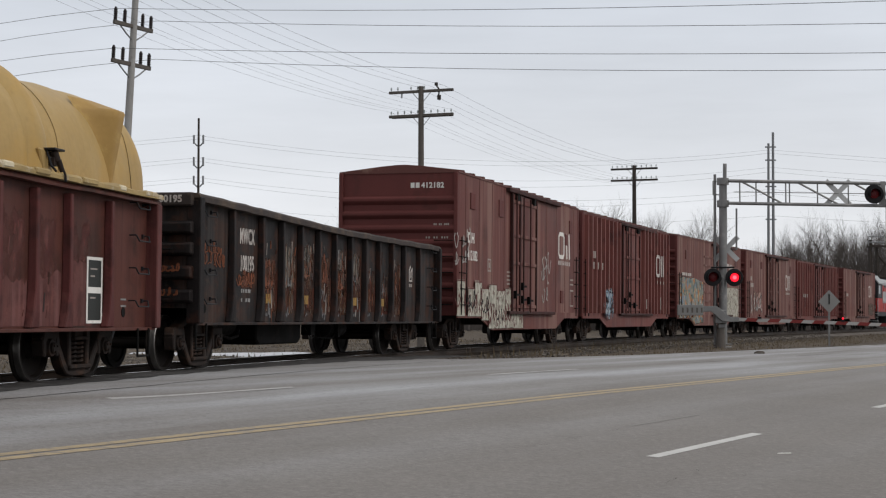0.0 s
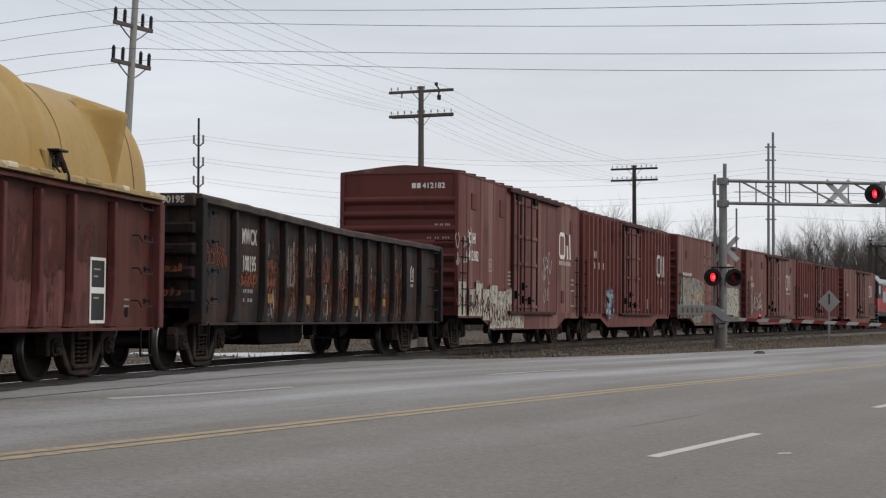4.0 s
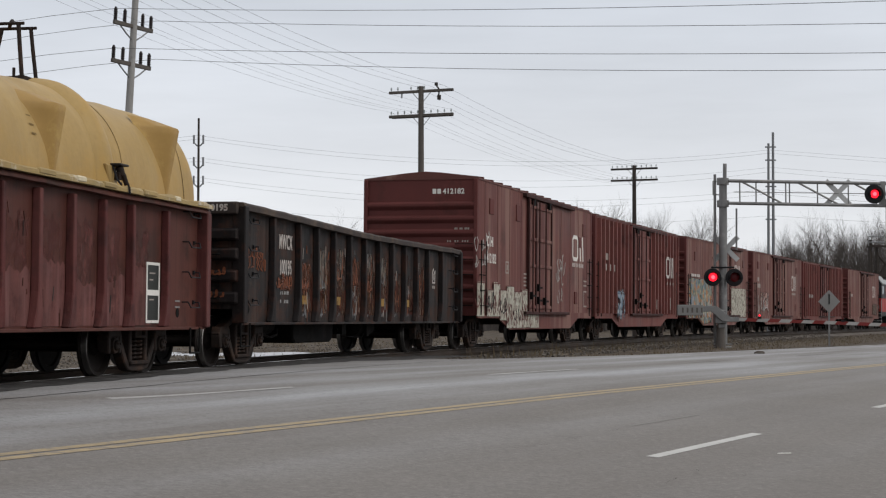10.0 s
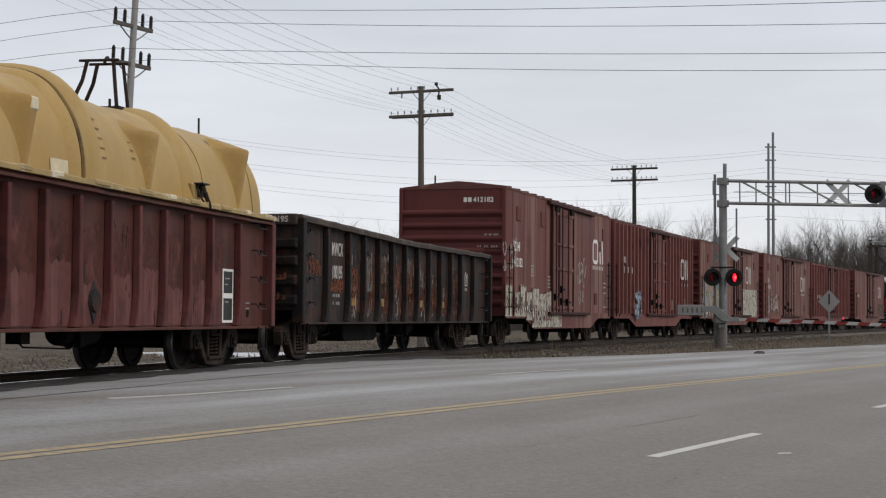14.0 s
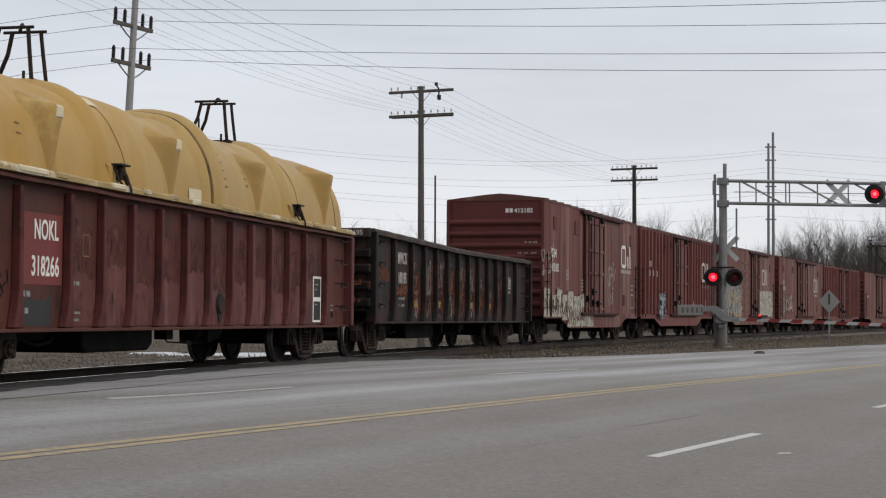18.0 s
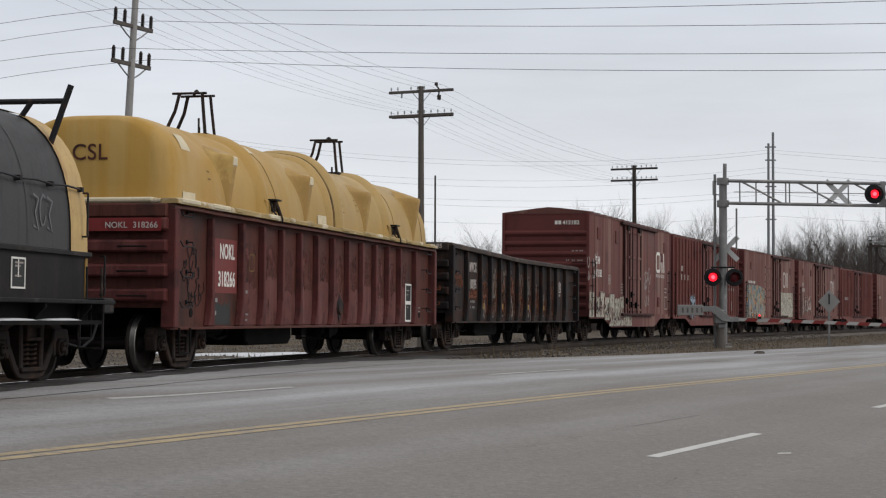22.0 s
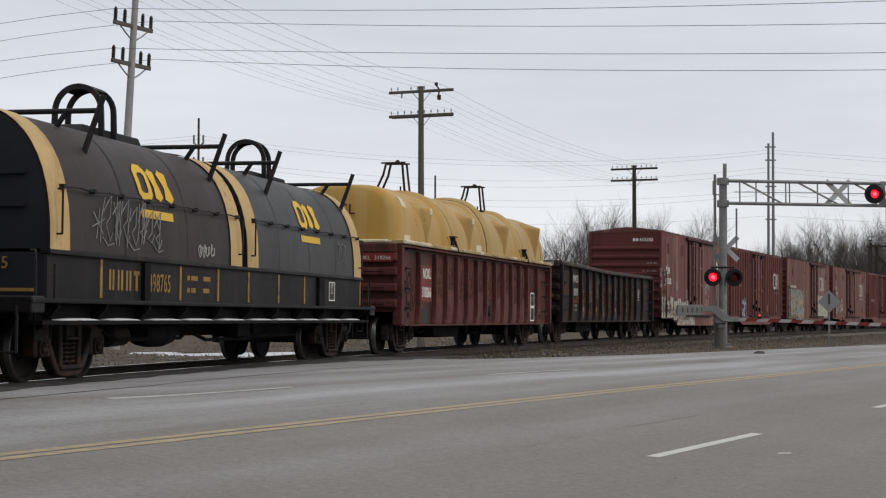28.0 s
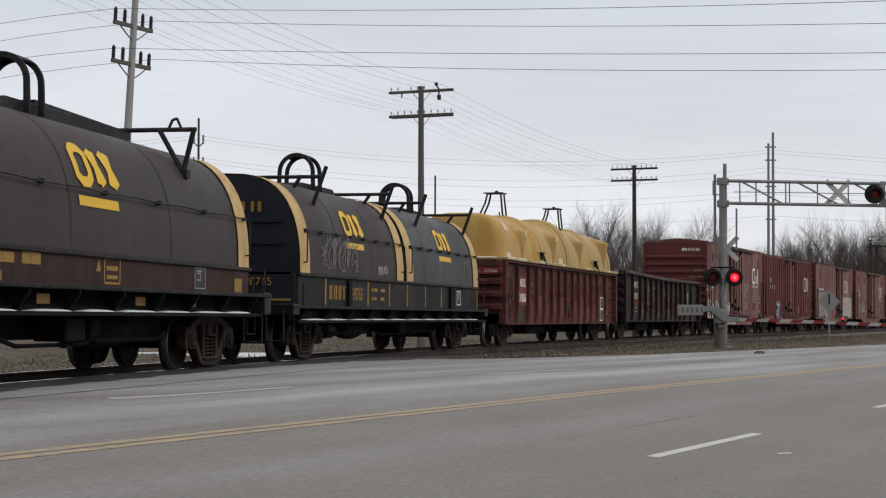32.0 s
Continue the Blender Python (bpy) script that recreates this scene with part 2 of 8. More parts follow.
RUST = (0.10, 0.045, 0.028)
M = {
    "asphalt": road_surface("asphalt"),
    "pale_asphalt": surface("pale_asphalt", (0.33, 0.325, 0.325), 0.8, fine=50, coarse=0.3, vary=0.12, bump=0.4, bump_scale=90, bump_far=0.004),
    "crack": plain("crack", (0.035, 0.033, 0.032), 0.95),
    "white_line": surface("white_line", (0.4700, 0.4600, 0.4400), 0.7, fine=25, coarse=3, vary=0.1, stain=(0.26, 0.25, 0.235), stain_scale=5, stain_from=0.6),
    "faint_line": surface("faint_line", (0.42, 0.41, 0.40), 0.75, fine=25, coarse=3, vary=0.1, stain=(0.26, 0.25, 0.24), stain_scale=4, stain_from=0.5),
    "yellow_line": surface("yellow_line", (0.350, 0.278, 0.178), 0.7, fine=25, coarse=2, vary=0.15, stain=(0.225, 0.20, 0.172), stain_scale=6, stain_from=0.50),
    "ghost_paint": surface("ghost_paint", (0.225, 0.212, 0.20), 0.8, fine=25, coarse=3, vary=0.12),
    "soil": surface("soil", (0.080, 0.062, 0.046), 0.95, fine=9, coarse=0.6, vary=0.5, bump=1.0, stain=(0.17, 0.148, 0.124), stain_scale=1.3, stain_from=0.53, bump_scale=6, bump_far=0.08),
    "ballast": surface("ballast", (0.1350, 0.1170, 0.1040), 0.95, fine=22, coarse=1.0, vary=0.4, bump=1.0, stain=(0.12, 0.10, 0.085), stain_scale=1.5, bump_scale=14, bump_far=0.08),
    "stone": surface("stone", (0.165, 0.143, 0.123), 0.9, fine=30, coarse=3, vary=0.3, bump=0.4, alike=0.35),
    "dry_grass": surface("dry_grass", (0.1350, 0.1050, 0.0670), 0.9, fine=9, coarse=1, vary=0.3, bump=0),
    "snow": surface("snow", (0.5000, 0.5050, 0.5250), 0.6, fine=12, coarse=2, vary=0.06, bump=0.4, bump_scale=6, bump_far=0.05),
    "old_asphalt": surface("old_asphalt", (0.105, 0.090, 0.078), 0.9, fine=14, coarse=4, vary=0.4, bump=0.6, bump_scale=12),
    # near-black dirt: the train's shade over the bed is put into the colour
    "oily_bed": surface("oily_bed", (0.028, 0.024, 0.021), 0.8, fine=12, coarse=1.5, vary=0.35, bump=0.5, bump_scale=8, bump_far=0.03),
    "oily_asphalt": surface("oily_asphalt", (0.040, 0.036, 0.034), 0.75, fine=18, coarse=2.2, vary=0.45, bump=0.5, bump_scale=30, bump_far=0.01, stain=(0.10, 0.094, 0.089), stain_scale=2.6, stain_from=0.52, gloss=0.3),
    "rail": surface("rail", (0.0500, 0.0360, 0.0280), 0.6, 0.5, vary=0.25),
    "rail_head": surface("rail_head", (0.50, 0.49, 0.48), 0.20, 0.9, vary=0.1, gloss=0.5),
    "sleeper": surface("sleeper", (0.085, 0.068, 0.055), 0.9, fine=20, coarse=2, vary=0.3, bump=0.5, alike=0.4),
    "box_paint": surface("box_paint", (0.1250, 0.0470, 0.0410), 0.62, vary=0.16, coarse=0.6, bump=0.1, stain=(0.075, 0.032, 0.028), stain_scale=0.7, stain_from=0.54, streak=(0.240, 0.140, 0.115), streak_amount=0.6, streak_at=0.53, runs=0.12, grime=0.35, broad=2.2),
    "box_plain": surface("box_plain", (0.1550, 0.0540, 0.0470), 0.62, vary=0.16, coarse=0.6, bump=0.1, stain=(0.06, 0.025, 0.023), stain_scale=0.8, stain_from=0.55, streak=(0.18, 0.095, 0.08), streak_amount=0.5, streak_at=0.55, grime=0.7),
    "box_faded": surface("box_faded", (0.1250, 0.0500, 0.0420), 0.65, vary=0.18, coarse=0.6, bump=0.1, stain=(0.098, 0.040, 0.032), stain_scale=0.7, streak=(0.215, 0.130, 0.108), streak_amount=0.65, streak_at=0.53, runs=0.3, grime=0.5, broad=2.2),
    "box_dark": surface("box_dark", (0.050, 0.020, 0.018), 0.65, vary=0.25, coarse=1.5, stain=(0.025, 0.014, 0.012), stain_scale=2.0, stain_from=0.5),
    "box_end": surface("box_end", (0.1060, 0.0330, 0.0300), 0.62, vary=0.15, coarse=0.8, bump=0.08, stain=(0.075, 0.028, 0.024), stain_scale=1.1),
    "box_roof": surface("box_roof", (0.1200, 0.0500, 0.0430), 0.6, vary=0.2, coarse=0.8, stain=(0.26, 0.17, 0.13), stain_scale=1.2, stain_from=0.58),
    "gon_red": surface("gon_red", (0.0800, 0.0280, 0.0215), 0.6, vary=0.22, coarse=0.5, bump=0.1, stain=(0.035, 0.019, 0.015), stain_scale=1.1, stain_from=0.50, streak=(0.095, 0.036, 0.028), streak_amount=0.5, streak_at=0.54),
    "gon_post": surface("gon_post", (0.092, 0.027, 0.025), 0.6, vary=0.25, coarse=1.5, bump=0.1, stain=(0.040, 0.015, 0.014), stain_scale=1.8, stain_from=0.50, streak=(0.15, 0.060, 0.054), streak_amount=0.5, streak_at=0.55, grime=0.9),
    "gon_rub": surface("gon_rub", (0.118, 0.046, 0.041), 0.7, vary=0.3, coarse=2.5, bump=0.1, stain=(0.060, 0.022, 0.019), stain_scale=2.6, stain_from=0.50, streak=(0.20, 0.10, 0.095), streak_amount=0.5, streak_at=0.56, grime=0.9),
    "gon_panel": surface("gon_panel", (0.1600, 0.0440, 0.0400), 0.6, vary=0.12),
    "gon_dark": surface("gon_dark", (0.0165, 0.0140, 0.0140), 0.62, vary=0.4, coarse=1.1, bump=0.15, stain=(0.050, 0.022, 0.014), stain_scale=2.2, stain_from=0.48, streak=(0.052, 0.043, 0.039), streak_amount=0.5, streak_at=0.55, runs=0.3),
    "gon_dark_post": surface("gon_dark_post", (0.0150, 0.0120, 0.0120), 0.6, vary=0.4, coarse=2.0, bump=0.12, stain=(0.036, 0.015, 0.010), stain_scale=2.2, stain_from=0.50, streak=(0.040, 0.033, 0.031), streak_amount=0.4, streak_at=0.58),
    "rust_brown": surface("rust_brown", (0.0620, 0.0190, 0.0125), 0.75, vary=0.45, coarse=3.0, bump=0.1, stain=(0.075, 0.032, 0.018), stain_scale=5, stain_from=0.53, streak=(0.028, 0.018, 0.015), streak_amount=0.6, streak_at=0.52),
    "gon_rim": surface("gon_rim", (0.0500, 0.0400, 0.0370), 0.7, vary=0.35, coarse=2.5, stain=(0.085, 0.062, 0.047), stain_scale=3.0, stain_from=0.5),
    # near-black: the deep shade below the cars is put into this colour
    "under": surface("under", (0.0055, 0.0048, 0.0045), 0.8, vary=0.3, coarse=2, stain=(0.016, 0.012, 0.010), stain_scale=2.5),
    "truck_iron": surface("truck_iron", (0.0215, 0.0150, 0.0125), 0.75, vary=0.35, coarse=3, stain=(0.048, 0.026, 0.017), stain_scale=4, stain_from=0.5, gloss=0.2),
    "wheel_iron": surface("wheel_iron", (0.0165, 0.0130, 0.0115), 0.6, 0.3, vary=0.25, coarse=4),
    "tread": surface("tread", (0.20, 0.19, 0.18), 0.42, 0.85, vary=0.2),
    "cover": surface("cover", (0.350, 0.236, 0.094), 0.5, fine=14, coarse=0.8, vary=0.10, bump=0.25, bump_scale=2.2, bump_far=0.05, stain=(0.39, 0.245, 0.078), stain_scale=0.9, stain_from=0.52, streak=(0.43, 0.31, 0.14), streak_amount=0.3, streak_at=0.54, grime=0.25, broad=2.0, fade=(-7.0, 1.5, (0.370, 0.218, 0.052))),
    # darker, oranger copy of the cover: buttress faces turned from the light
    "cover_orange": surface("cover_orange", (0.330, 0.206, 0.070), 0.5, fine=14, coarse=1.5, vary=0.12, bump=0.15, bump_scale=3, bump_far=0.03, stain=(0.44, 0.30, 0.10), stain_scale=1.6, stain_from=0.54),
    "seam_brown": surface("seam_brown", (0.20, 0.13, 0.05), 0.6, vary=0.3, stain=(0.06, 0.045, 0.03), stain_scale=3),
    "cover_lip": surface("cover_lip", (0.3200, 0.2320, 0.1040), 0.6, fine=15, coarse=2.5, vary=0.2, stain=(0.55, 0.5, 0.42), stain_scale=2.2, stain_from=0.54),
    "patch_white": surface("patch_white", (0.5600, 0.4900, 0.3500), 0.7, vary=0.15, coarse=4),
    "hood_grey": surface("hood_grey", (0.0500, 0.0495, 0.0505), 0.5, fine=25, coarse=0.7, vary=0.16, bump=0.06, stain=(0.03, 0.03, 0.032), stain_scale=0.9, streak=(0.06, 0.055, 0.05), streak_amount=0.35, streak_at=0.57),
    "hood_brown": surface("hood_brown", (0.0450, 0.0365, 0.0360), 0.5, fine=25, coarse=0.7, vary=0.2, bump=0.06, stain=(0.032, 0.027, 0.027), stain_scale=0.9, streak=(0.058, 0.045, 0.041), streak_amount=0.4, streak_at=0.55, grime=0.5, gloss=0.07),
    "trough": surface("trough", (0.0148, 0.0136, 0.0140), 0.6, fine=25, coarse=0.8, vary=0.25, stain=(0.025, 0.019, 0.017), stain_scale=1.2, streak=(0.029, 0.023, 0.020), streak_amount=0.45, streak_at=0.55, grime=0.7),
    "hood_end": surface("hood_end", (0.0165, 0.0170, 0.0225), 0.5, vary=0.2),
    "cream": surface("cream", (0.4500, 0.3130, 0.1420), 0.6, fine=20, coarse=2, vary=0.12, stain=(0.12, 0.055, 0.03), stain_scale=2.6, stain_from=0.62, streak=(0.24, 0.12, 0.06), streak_amount=0.55, streak_at=0.58, grime=0.35),
    "logo_yellow": surface("logo_yellow", (0.62, 0.38, 0.035), 0.5, vary=0.1),
    "old_yellow": surface("old_yellow", (0.26, 0.155, 0.045), 0.6, vary=0.2, stain=(0.08, 0.055, 0.032), stain_scale=6),
    "trough_rust": surface("trough_rust", (0.0330, 0.0175, 0.0145), 0.65, fine=25, coarse=0.8, vary=0.28, stain=(0.060, 0.027, 0.019), stain_scale=1.2, streak=(0.055, 0.026, 0.019), streak_amount=0.5, streak_at=0.52, grime=0.6),
    "deck_steel": surface("deck_steel", (0.0125, 0.0108, 0.0102), 0.5, vary=0.25, coarse=1.5, stain=(0.05, 0.042, 0.036), stain_scale=3),
    "walkway_steel": surface("walkway_steel", (0.0115, 0.0110, 0.0115), 0.6, vary=0.3, coarse=1.5, stain=(0.045, 0.042, 0.040), stain_scale=3, stain_from=0.56),
    "black_bar": surface("black_bar", (0.018, 0.018, 0.02), 0.55, vary=0.25, stain=(0.06, 0.035, 0.025), stain_scale=5),
    "white_mark": surface("white_mark", (0.66, 0.64, 0.60), 0.6, vary=0.1, stain=(0.30, 0.20, 0.17), stain_scale=8, stain_from=0.62),
    "worn_white": surface("worn_white", (0.47, 0.43, 0.40), 0.7, vary=0.2, coarse=3, stain=(0.22, 0.12, 0.10), stain_scale=5, stain_from=0.56),
    "dull_white": surface("dull_white", (0.30, 0.265, 0.24), 0.7, vary=0.15),
    "orange_mark": surface("orange_mark", (0.1900, 0.0650, 0.0330), 0.6, vary=0.3, coarse=8, stain=(0.07, 0.03, 0.02), stain_scale=7, stain_from=0.5),
    "scribble": surface("scribble", (0.15, 0.15, 0.155), 0.6, vary=0.3),
    "scribble_pale": surface("scribble_pale", (0.3800, 0.3600, 0.3400), 0.7, vary=0.3),
    "scribble_mid": surface("scribble_mid", (0.22, 0.215, 0.21), 0.7, vary=0.4, coarse=9),
    "scribble_black": surface("scribble_black", (0.012, 0.012, 0.013), 0.6, vary=0.3),
    "plate_dark": surface("plate_dark", (0.03, 0.032, 0.03), 0.5, vary=0.2),
    "wood_pole": surface("wood_pole", (0.1190, 0.1085, 0.0980), 0.9, fine=25, coarse=1.5, vary=0.25, bump=0.4, streak=(0.10, 0.085, 0.075), streak_amount=0.7, streak_at=0.5),
    "dark_pole": surface("dark_pole", (0.05, 0.042, 0.037), 0.9, fine=25, coarse=1.5, vary=0.25, bump=0.4),
    "concrete": surface("concrete", (0.2880, 0.2800, 0.2680), 0.85, fine=30, coarse=1.5, vary=0.15, bump=0.2, stain=(0.22, 0.21, 0.20), stain_scale=2),
    "steel_grey": surface("steel_grey", (0.1890, 0.1925, 0.1995), 0.5, 0.4, vary=0.12, coarse=2),
    "insulator": surface("insulator", (0.022, 0.017, 0.018), 0.35, vary=0.2),
    "glass_insulator": surface("glass_insulator", (0.33, 0.36, 0.36), 0.25, vary=0.1),
    "wire": plain("wire", (0.10, 0.10, 0.105), 0.6),
    "galvanised": surface("galvanised", (0.1950, 0.1930, 0.1900), 0.45, 0.5, vary=0.12, coarse=3, stain=(0.28, 0.27, 0.26), stain_scale=3),
    "sign_back": surface("sign_back", (0.215, 0.212, 0.205), 0.6, 0.1, vary=0.1),
    "crossbuck_back": surface("crossbuck_back", (0.40, 0.40, 0.40), 0.6, 0.0, vary=0.1),
    "signal_black": surface("signal_black", (0.015, 0.015, 0.016), 0.55, vary=0.2),
    "lens_lit": glow("lens_lit", (1.0, 0.012, 0.03), 1.5),
    "lens_core": glow("lens_core", (1.0, 0.055, 0.075), 3.6),
    "lens_dark": surface("lens_dark", (0.10, 0.012, 0.014), 0.25, vary=0.2),
    "gate_white": surface("gate_white", (0.3100, 0.3000, 0.2900), 0.6, vary=0.1),
    "end_red": surface("end_red", (0.19, 0.03, 0.03), 0.55, vary=0.2, coarse=3, stain=(0.09, 0.02, 0.018), stain_scale=3),
    "gate_red": surface("gate_red", (0.1650, 0.0300, 0.0280), 0.55, vary=0.15),
    "bark": surface("bark", (0.0900, 0.0780, 0.0710), 0.95, vary=0.3, bump=0),
    "twig": surface("twig", (0.1150, 0.1000, 0.0920), 0.95, vary=0.25, bump=0, alike=0.3),
    "engine_red": surface("engine_red", (0.3200, 0.0300, 0.0270), 0.5, vary=0.15),
    "engine_black": surface("engine_black", (0.0220, 0.0220, 0.0240), 0.5, vary=0.2),
    "engine_grey": surface("engine_grey", (0.30, 0.31, 0.31), 0.6, vary=0.15),
    "spray_pale": sprayed("spray_pale", [(0.34, 0.325, 0.27), (0.25, 0.24, 0.20), (0.42, 0.40, 0.34), (0.14, 0.09, 0.08)], 2.4, 0.68, (1.1, 1, 0.8), edge=0.04),
    "spray_multi": sprayed("spray_multi", [(0.19, 0.20, 0.175), (0.09, 0.12, 0.115), (0.34, 0.15, 0.06), (0.14, 0.18, 0.23), (0.31, 0.29, 0.19)], 1.1, 0.66, edge=0.06),
    "spray_blue": sprayed("spray_blue", [(0.17, 0.22, 0.28), (0.05, 0.06, 0.075), (0.30, 0.32, 0.33)], 2.2, 0.5),
    "spray_pink": sprayed("spray_pink", [(0.24, 0.13, 0.115), (0.22, 0.20, 0.19), (0.28, 0.19, 0.15)], 2.0, 0.5),
    "spray_orange": sprayed("spray_orange", [(0.15, 0.055, 0.032), (0.10, 0.038, 0.024), (0.055, 0.028, 0.020)], 4.5, 0.50, (1.6, 1, 0.6), 0.08),
    "spray_rust": sprayed("spray_rust", [(0.070, 0.026, 0.017), (0.042, 0.020, 0.015), (0.10, 0.050, 0.026), (0.12, 0.105, 0.090)], 4.0, 0.48, (2.0, 1.5, 0.4), 0.08, 0.05),
    "spray_grey": sprayed("spray_grey", [(0.075, 0.070, 0.065), (0.14, 0.125, 0.105), (0.12, 0.05, 0.028)], 6.5, 0.52, (2.0, 1, 0.4), 0.05),
    "spray_scuff": sprayed("spray_scuff", [(0.12, 0.048, 0.042), (0.10, 0.036, 0.032)], 3.0, 0.47, (1.3, 1, 0.8), 0.12),
    "glass_dark": surface("glass_dark", (0.02, 0.025, 0.03), 0.08, vary=0.1, bump=0),
}


# ---------------------------------------------------------------- mesh building
class Shape:
    """Collects vertices and faces for one mesh."""

    def __init__(self):
        self.v, self.f = [], []

    def add(self, verts, faces):
        k = len(self.v)
        self.v += [tuple(p) for p in verts]
        self.f += [tuple(i + k for i in q) for q in faces]
        return self

    def box(self, x0, x1, y0, y1, z0, z1, m=None):
        p = [(x, y, z) for z in (z0, z1) for y in (y0, y1) for x in (x0, x1)]
        if m is not None:
            p = [m @ Vector(q) for q in p]
        return self.add(p, [(0, 2, 3, 1), (4, 5, 7, 6), (0, 1, 5, 4), (2, 6, 7, 3), (0, 4, 6, 2), (1, 3, 7, 5)])

    def prism(self, outline, a, b, axis="y", m=None):
        """An outline of (p, q) drawn out from a to b. axis x: (y, z); y: (x, z); z: (x, y)."""
        def at(p, q, t):
            c = {"x": (t, p, q), "y": (p, t, q), "z": (p, q, t)}[axis]
            return m @ Vector(c) if m is not None else c
        n = len(outline)
        verts = [at(p, q, a) for p, q in outline] + [at(p, q, b) for p, q in outline]
        faces = [tuple(range(n))[::-1], tuple(range(n, 2 * n))] + [(i, (i + 1) % n, n + (i + 1) % n, n + i) for i in range(n)]
        return self.add(verts, faces)

    def loft(self, rings, close=True, caps=True):
        n = len(rings[0])
        verts = [p for r in rings for p in r]
        faces = []
        for j in range(len(rings) - 1):
            for i in range(n if close else n - 1):
                k = (i + 1) % n
                faces.append((j * n + i, j * n + k, (j + 1) * n + k, (j + 1) * n + i))
        if caps and close:
            faces += [tuple(range(n))[::-1], tuple(range((len(rings) - 1) * n, len(rings) * n))]
        return self.add(verts, faces)

    def rod(self, a, b, r, r2=None, n=8):
        a, b = Vector(a), Vector(b)
        q = (b - a).to_track_quat("Z", "Y")
        r2 = r if r2 is None else r2
        rings = []
        for p, rr in ((a, r), (b, r2)):
            rings.append([p + q @ Vector((rr * math.cos(6.28318 * i / n), rr * math.sin(6.28318 * i / n), 0)) for i in range(n)])
        return self.loft(rings)

    def tube(self, pts, r, n=6):
        for a, b in zip(pts, pts[1:]):
            self.rod(a, b, r, n=n)
        return self

    def lathe(self, profile, n=28, m=None, caps=True):
        """Turns (radius, along) about the y axis."""
        rings = []
        for rad, y in profile:
            ring = [Vector((rad * math.cos(6.28318 * i / n), y, rad * math.sin(6.28318 * i / n))) for i in range(n)]
            rings.append([m @ p for p in ring] if m is not None else ring)
        return self.loft(rings, caps=caps)

    def mesh(self, name, mat, bevel=0.0, smooth=False):
        me = bpy.data.meshes.new(name)
        me.from_pydata(self.v, [], self.f)
        bm = bmesh.new()
        bm.from_mesh(me)
        bmesh.ops.recalc_face_normals(bm, faces=bm.faces)
        if bevel:
            sharp = [e for e in bm.edges if len(e.link_faces) == 2 and e.calc_face_angle(0) > 0.6]
            bmesh.ops.bevel(bm, geom=sharp, offset=bevel, segments=1, affect="EDGES", clamp_overlap=True)
        bm.to_mesh(me)
        bm.free()
        if smooth:
            me.polygons.foreach_set("use_smooth", [True] * len(me.polygons))
            me.set_sharp_from_angle(angle=radians(smooth if smooth is not True else 40))
        for x in (mat if isinstance(mat, (list, tuple)) else [mat]):
            me.materials.append(M[x] if isinstance(x, str) else x)
        return me


def smooth_tube(pts, r, n=4):
    """One continuous thin tube through the points."""
    rings = []
    for i, p in enumerate(pts):
        a, b = Vector(pts[max(0, i - 1)]), Vector(pts[min(len(pts) - 1, i + 1)])
        q = (b - a).to_track_quat("Z", "Y")
        rings.append([Vector(p) + q @ Vector((r * math.cos(6.28318 * k / n), r * math.sin(6.28318 * k / n), 0)) for k in range(n)])
    return Shape().loft(rings)


def part(name, shape, mat, parent=None, label="", bevel=0.0, smooth=False, m=None):
    """One mesh object under a thing or a part."""
    me = shape if isinstance(shape, bpy.types.Mesh) else shape.mesh(name, mat, bevel, smooth)
    ob = new(name, me)
    if parent is not None:
        ob.parent = parent
    if m is not None:
        ob.matrix_basis = m
    if label:
        ob["label"] = label
    return ob


def setting(name, shape, mat, label="", bevel=0.0, smooth=False, category=""):
    return tagged(part(name, shape, mat, None, "", bevel, smooth), label, category, "", "structure")


def thing(name, m, label, category, group=""):
    ob = new(name)
    ob.empty_display_size = 0.2
    ob.matrix_basis = m
    return tagged(ob, label, category, group)


SIDE = pose(0, 0, 0, 90, 0, 0)
END = pose(0, 0, 0, 90, 0, -90)


def lettering(text, size, mat, parent, m, name="lettering", bold=0.0, wide=1.0, label=""):
    cu = bpy.data.curves.new(name, "FONT")
    cu.body, cu.size, cu.extrude, cu.offset = text, size, 0.002, bold
    cu.space_character = 1.05
    tmp = bpy.data.objects.new(name, cu)
    me = bpy.data.meshes.new_from_object(tmp)
    bpy.data.objects.remove(tmp)
    me.transform(Matrix.Diagonal((wide, 1, 1, 1)))
    me.materials.clear()
    me.materials.append(M[mat])
    return part(name, me, mat, parent, label, m=m)


# ---------------------------------------------------------------- the track's line
TH0, K1, K2, START = 0.2638, 0.00284, -3.0e-5, (-1.141, 41.542)
STEP = 0.5
LINE_S = np.arange(-130.0, 420.0 + STEP, STEP)
_k = np.clip(K1 + K2 * np.clip(LINE_S, -22.0, None), 0.0, None)
_th = np.concatenate([[0.0], np.cumsum((_k[1:] + _k[:-1]) / 2 * STEP)])
_i0 = int(np.argmin(np.abs(LINE_S)))
LINE_T = _th - _th[_i0] + TH0
_mid = (LINE_T[1:] + LINE_T[:-1]) / 2
LINE_X = np.concatenate([[0.0], np.cumsum(np.sin(_mid) * STEP)])
LINE_Y = np.concatenate([[0.0], np.cumsum(np.cos(_mid) * STEP)])
LINE_X += START[0] - LINE_X[_i0]
LINE_Y += START[1] - LINE_Y[_i0]


def line(s, v=0.0):
    """Place and heading of the track at s, v metres to its right."""
    x, y, t = (float(np.interp(s, LINE_S, a)) for a in (LINE_X, LINE_Y, LINE_T))
    return x + v * math.cos(t), y - v * math.sin(t), t


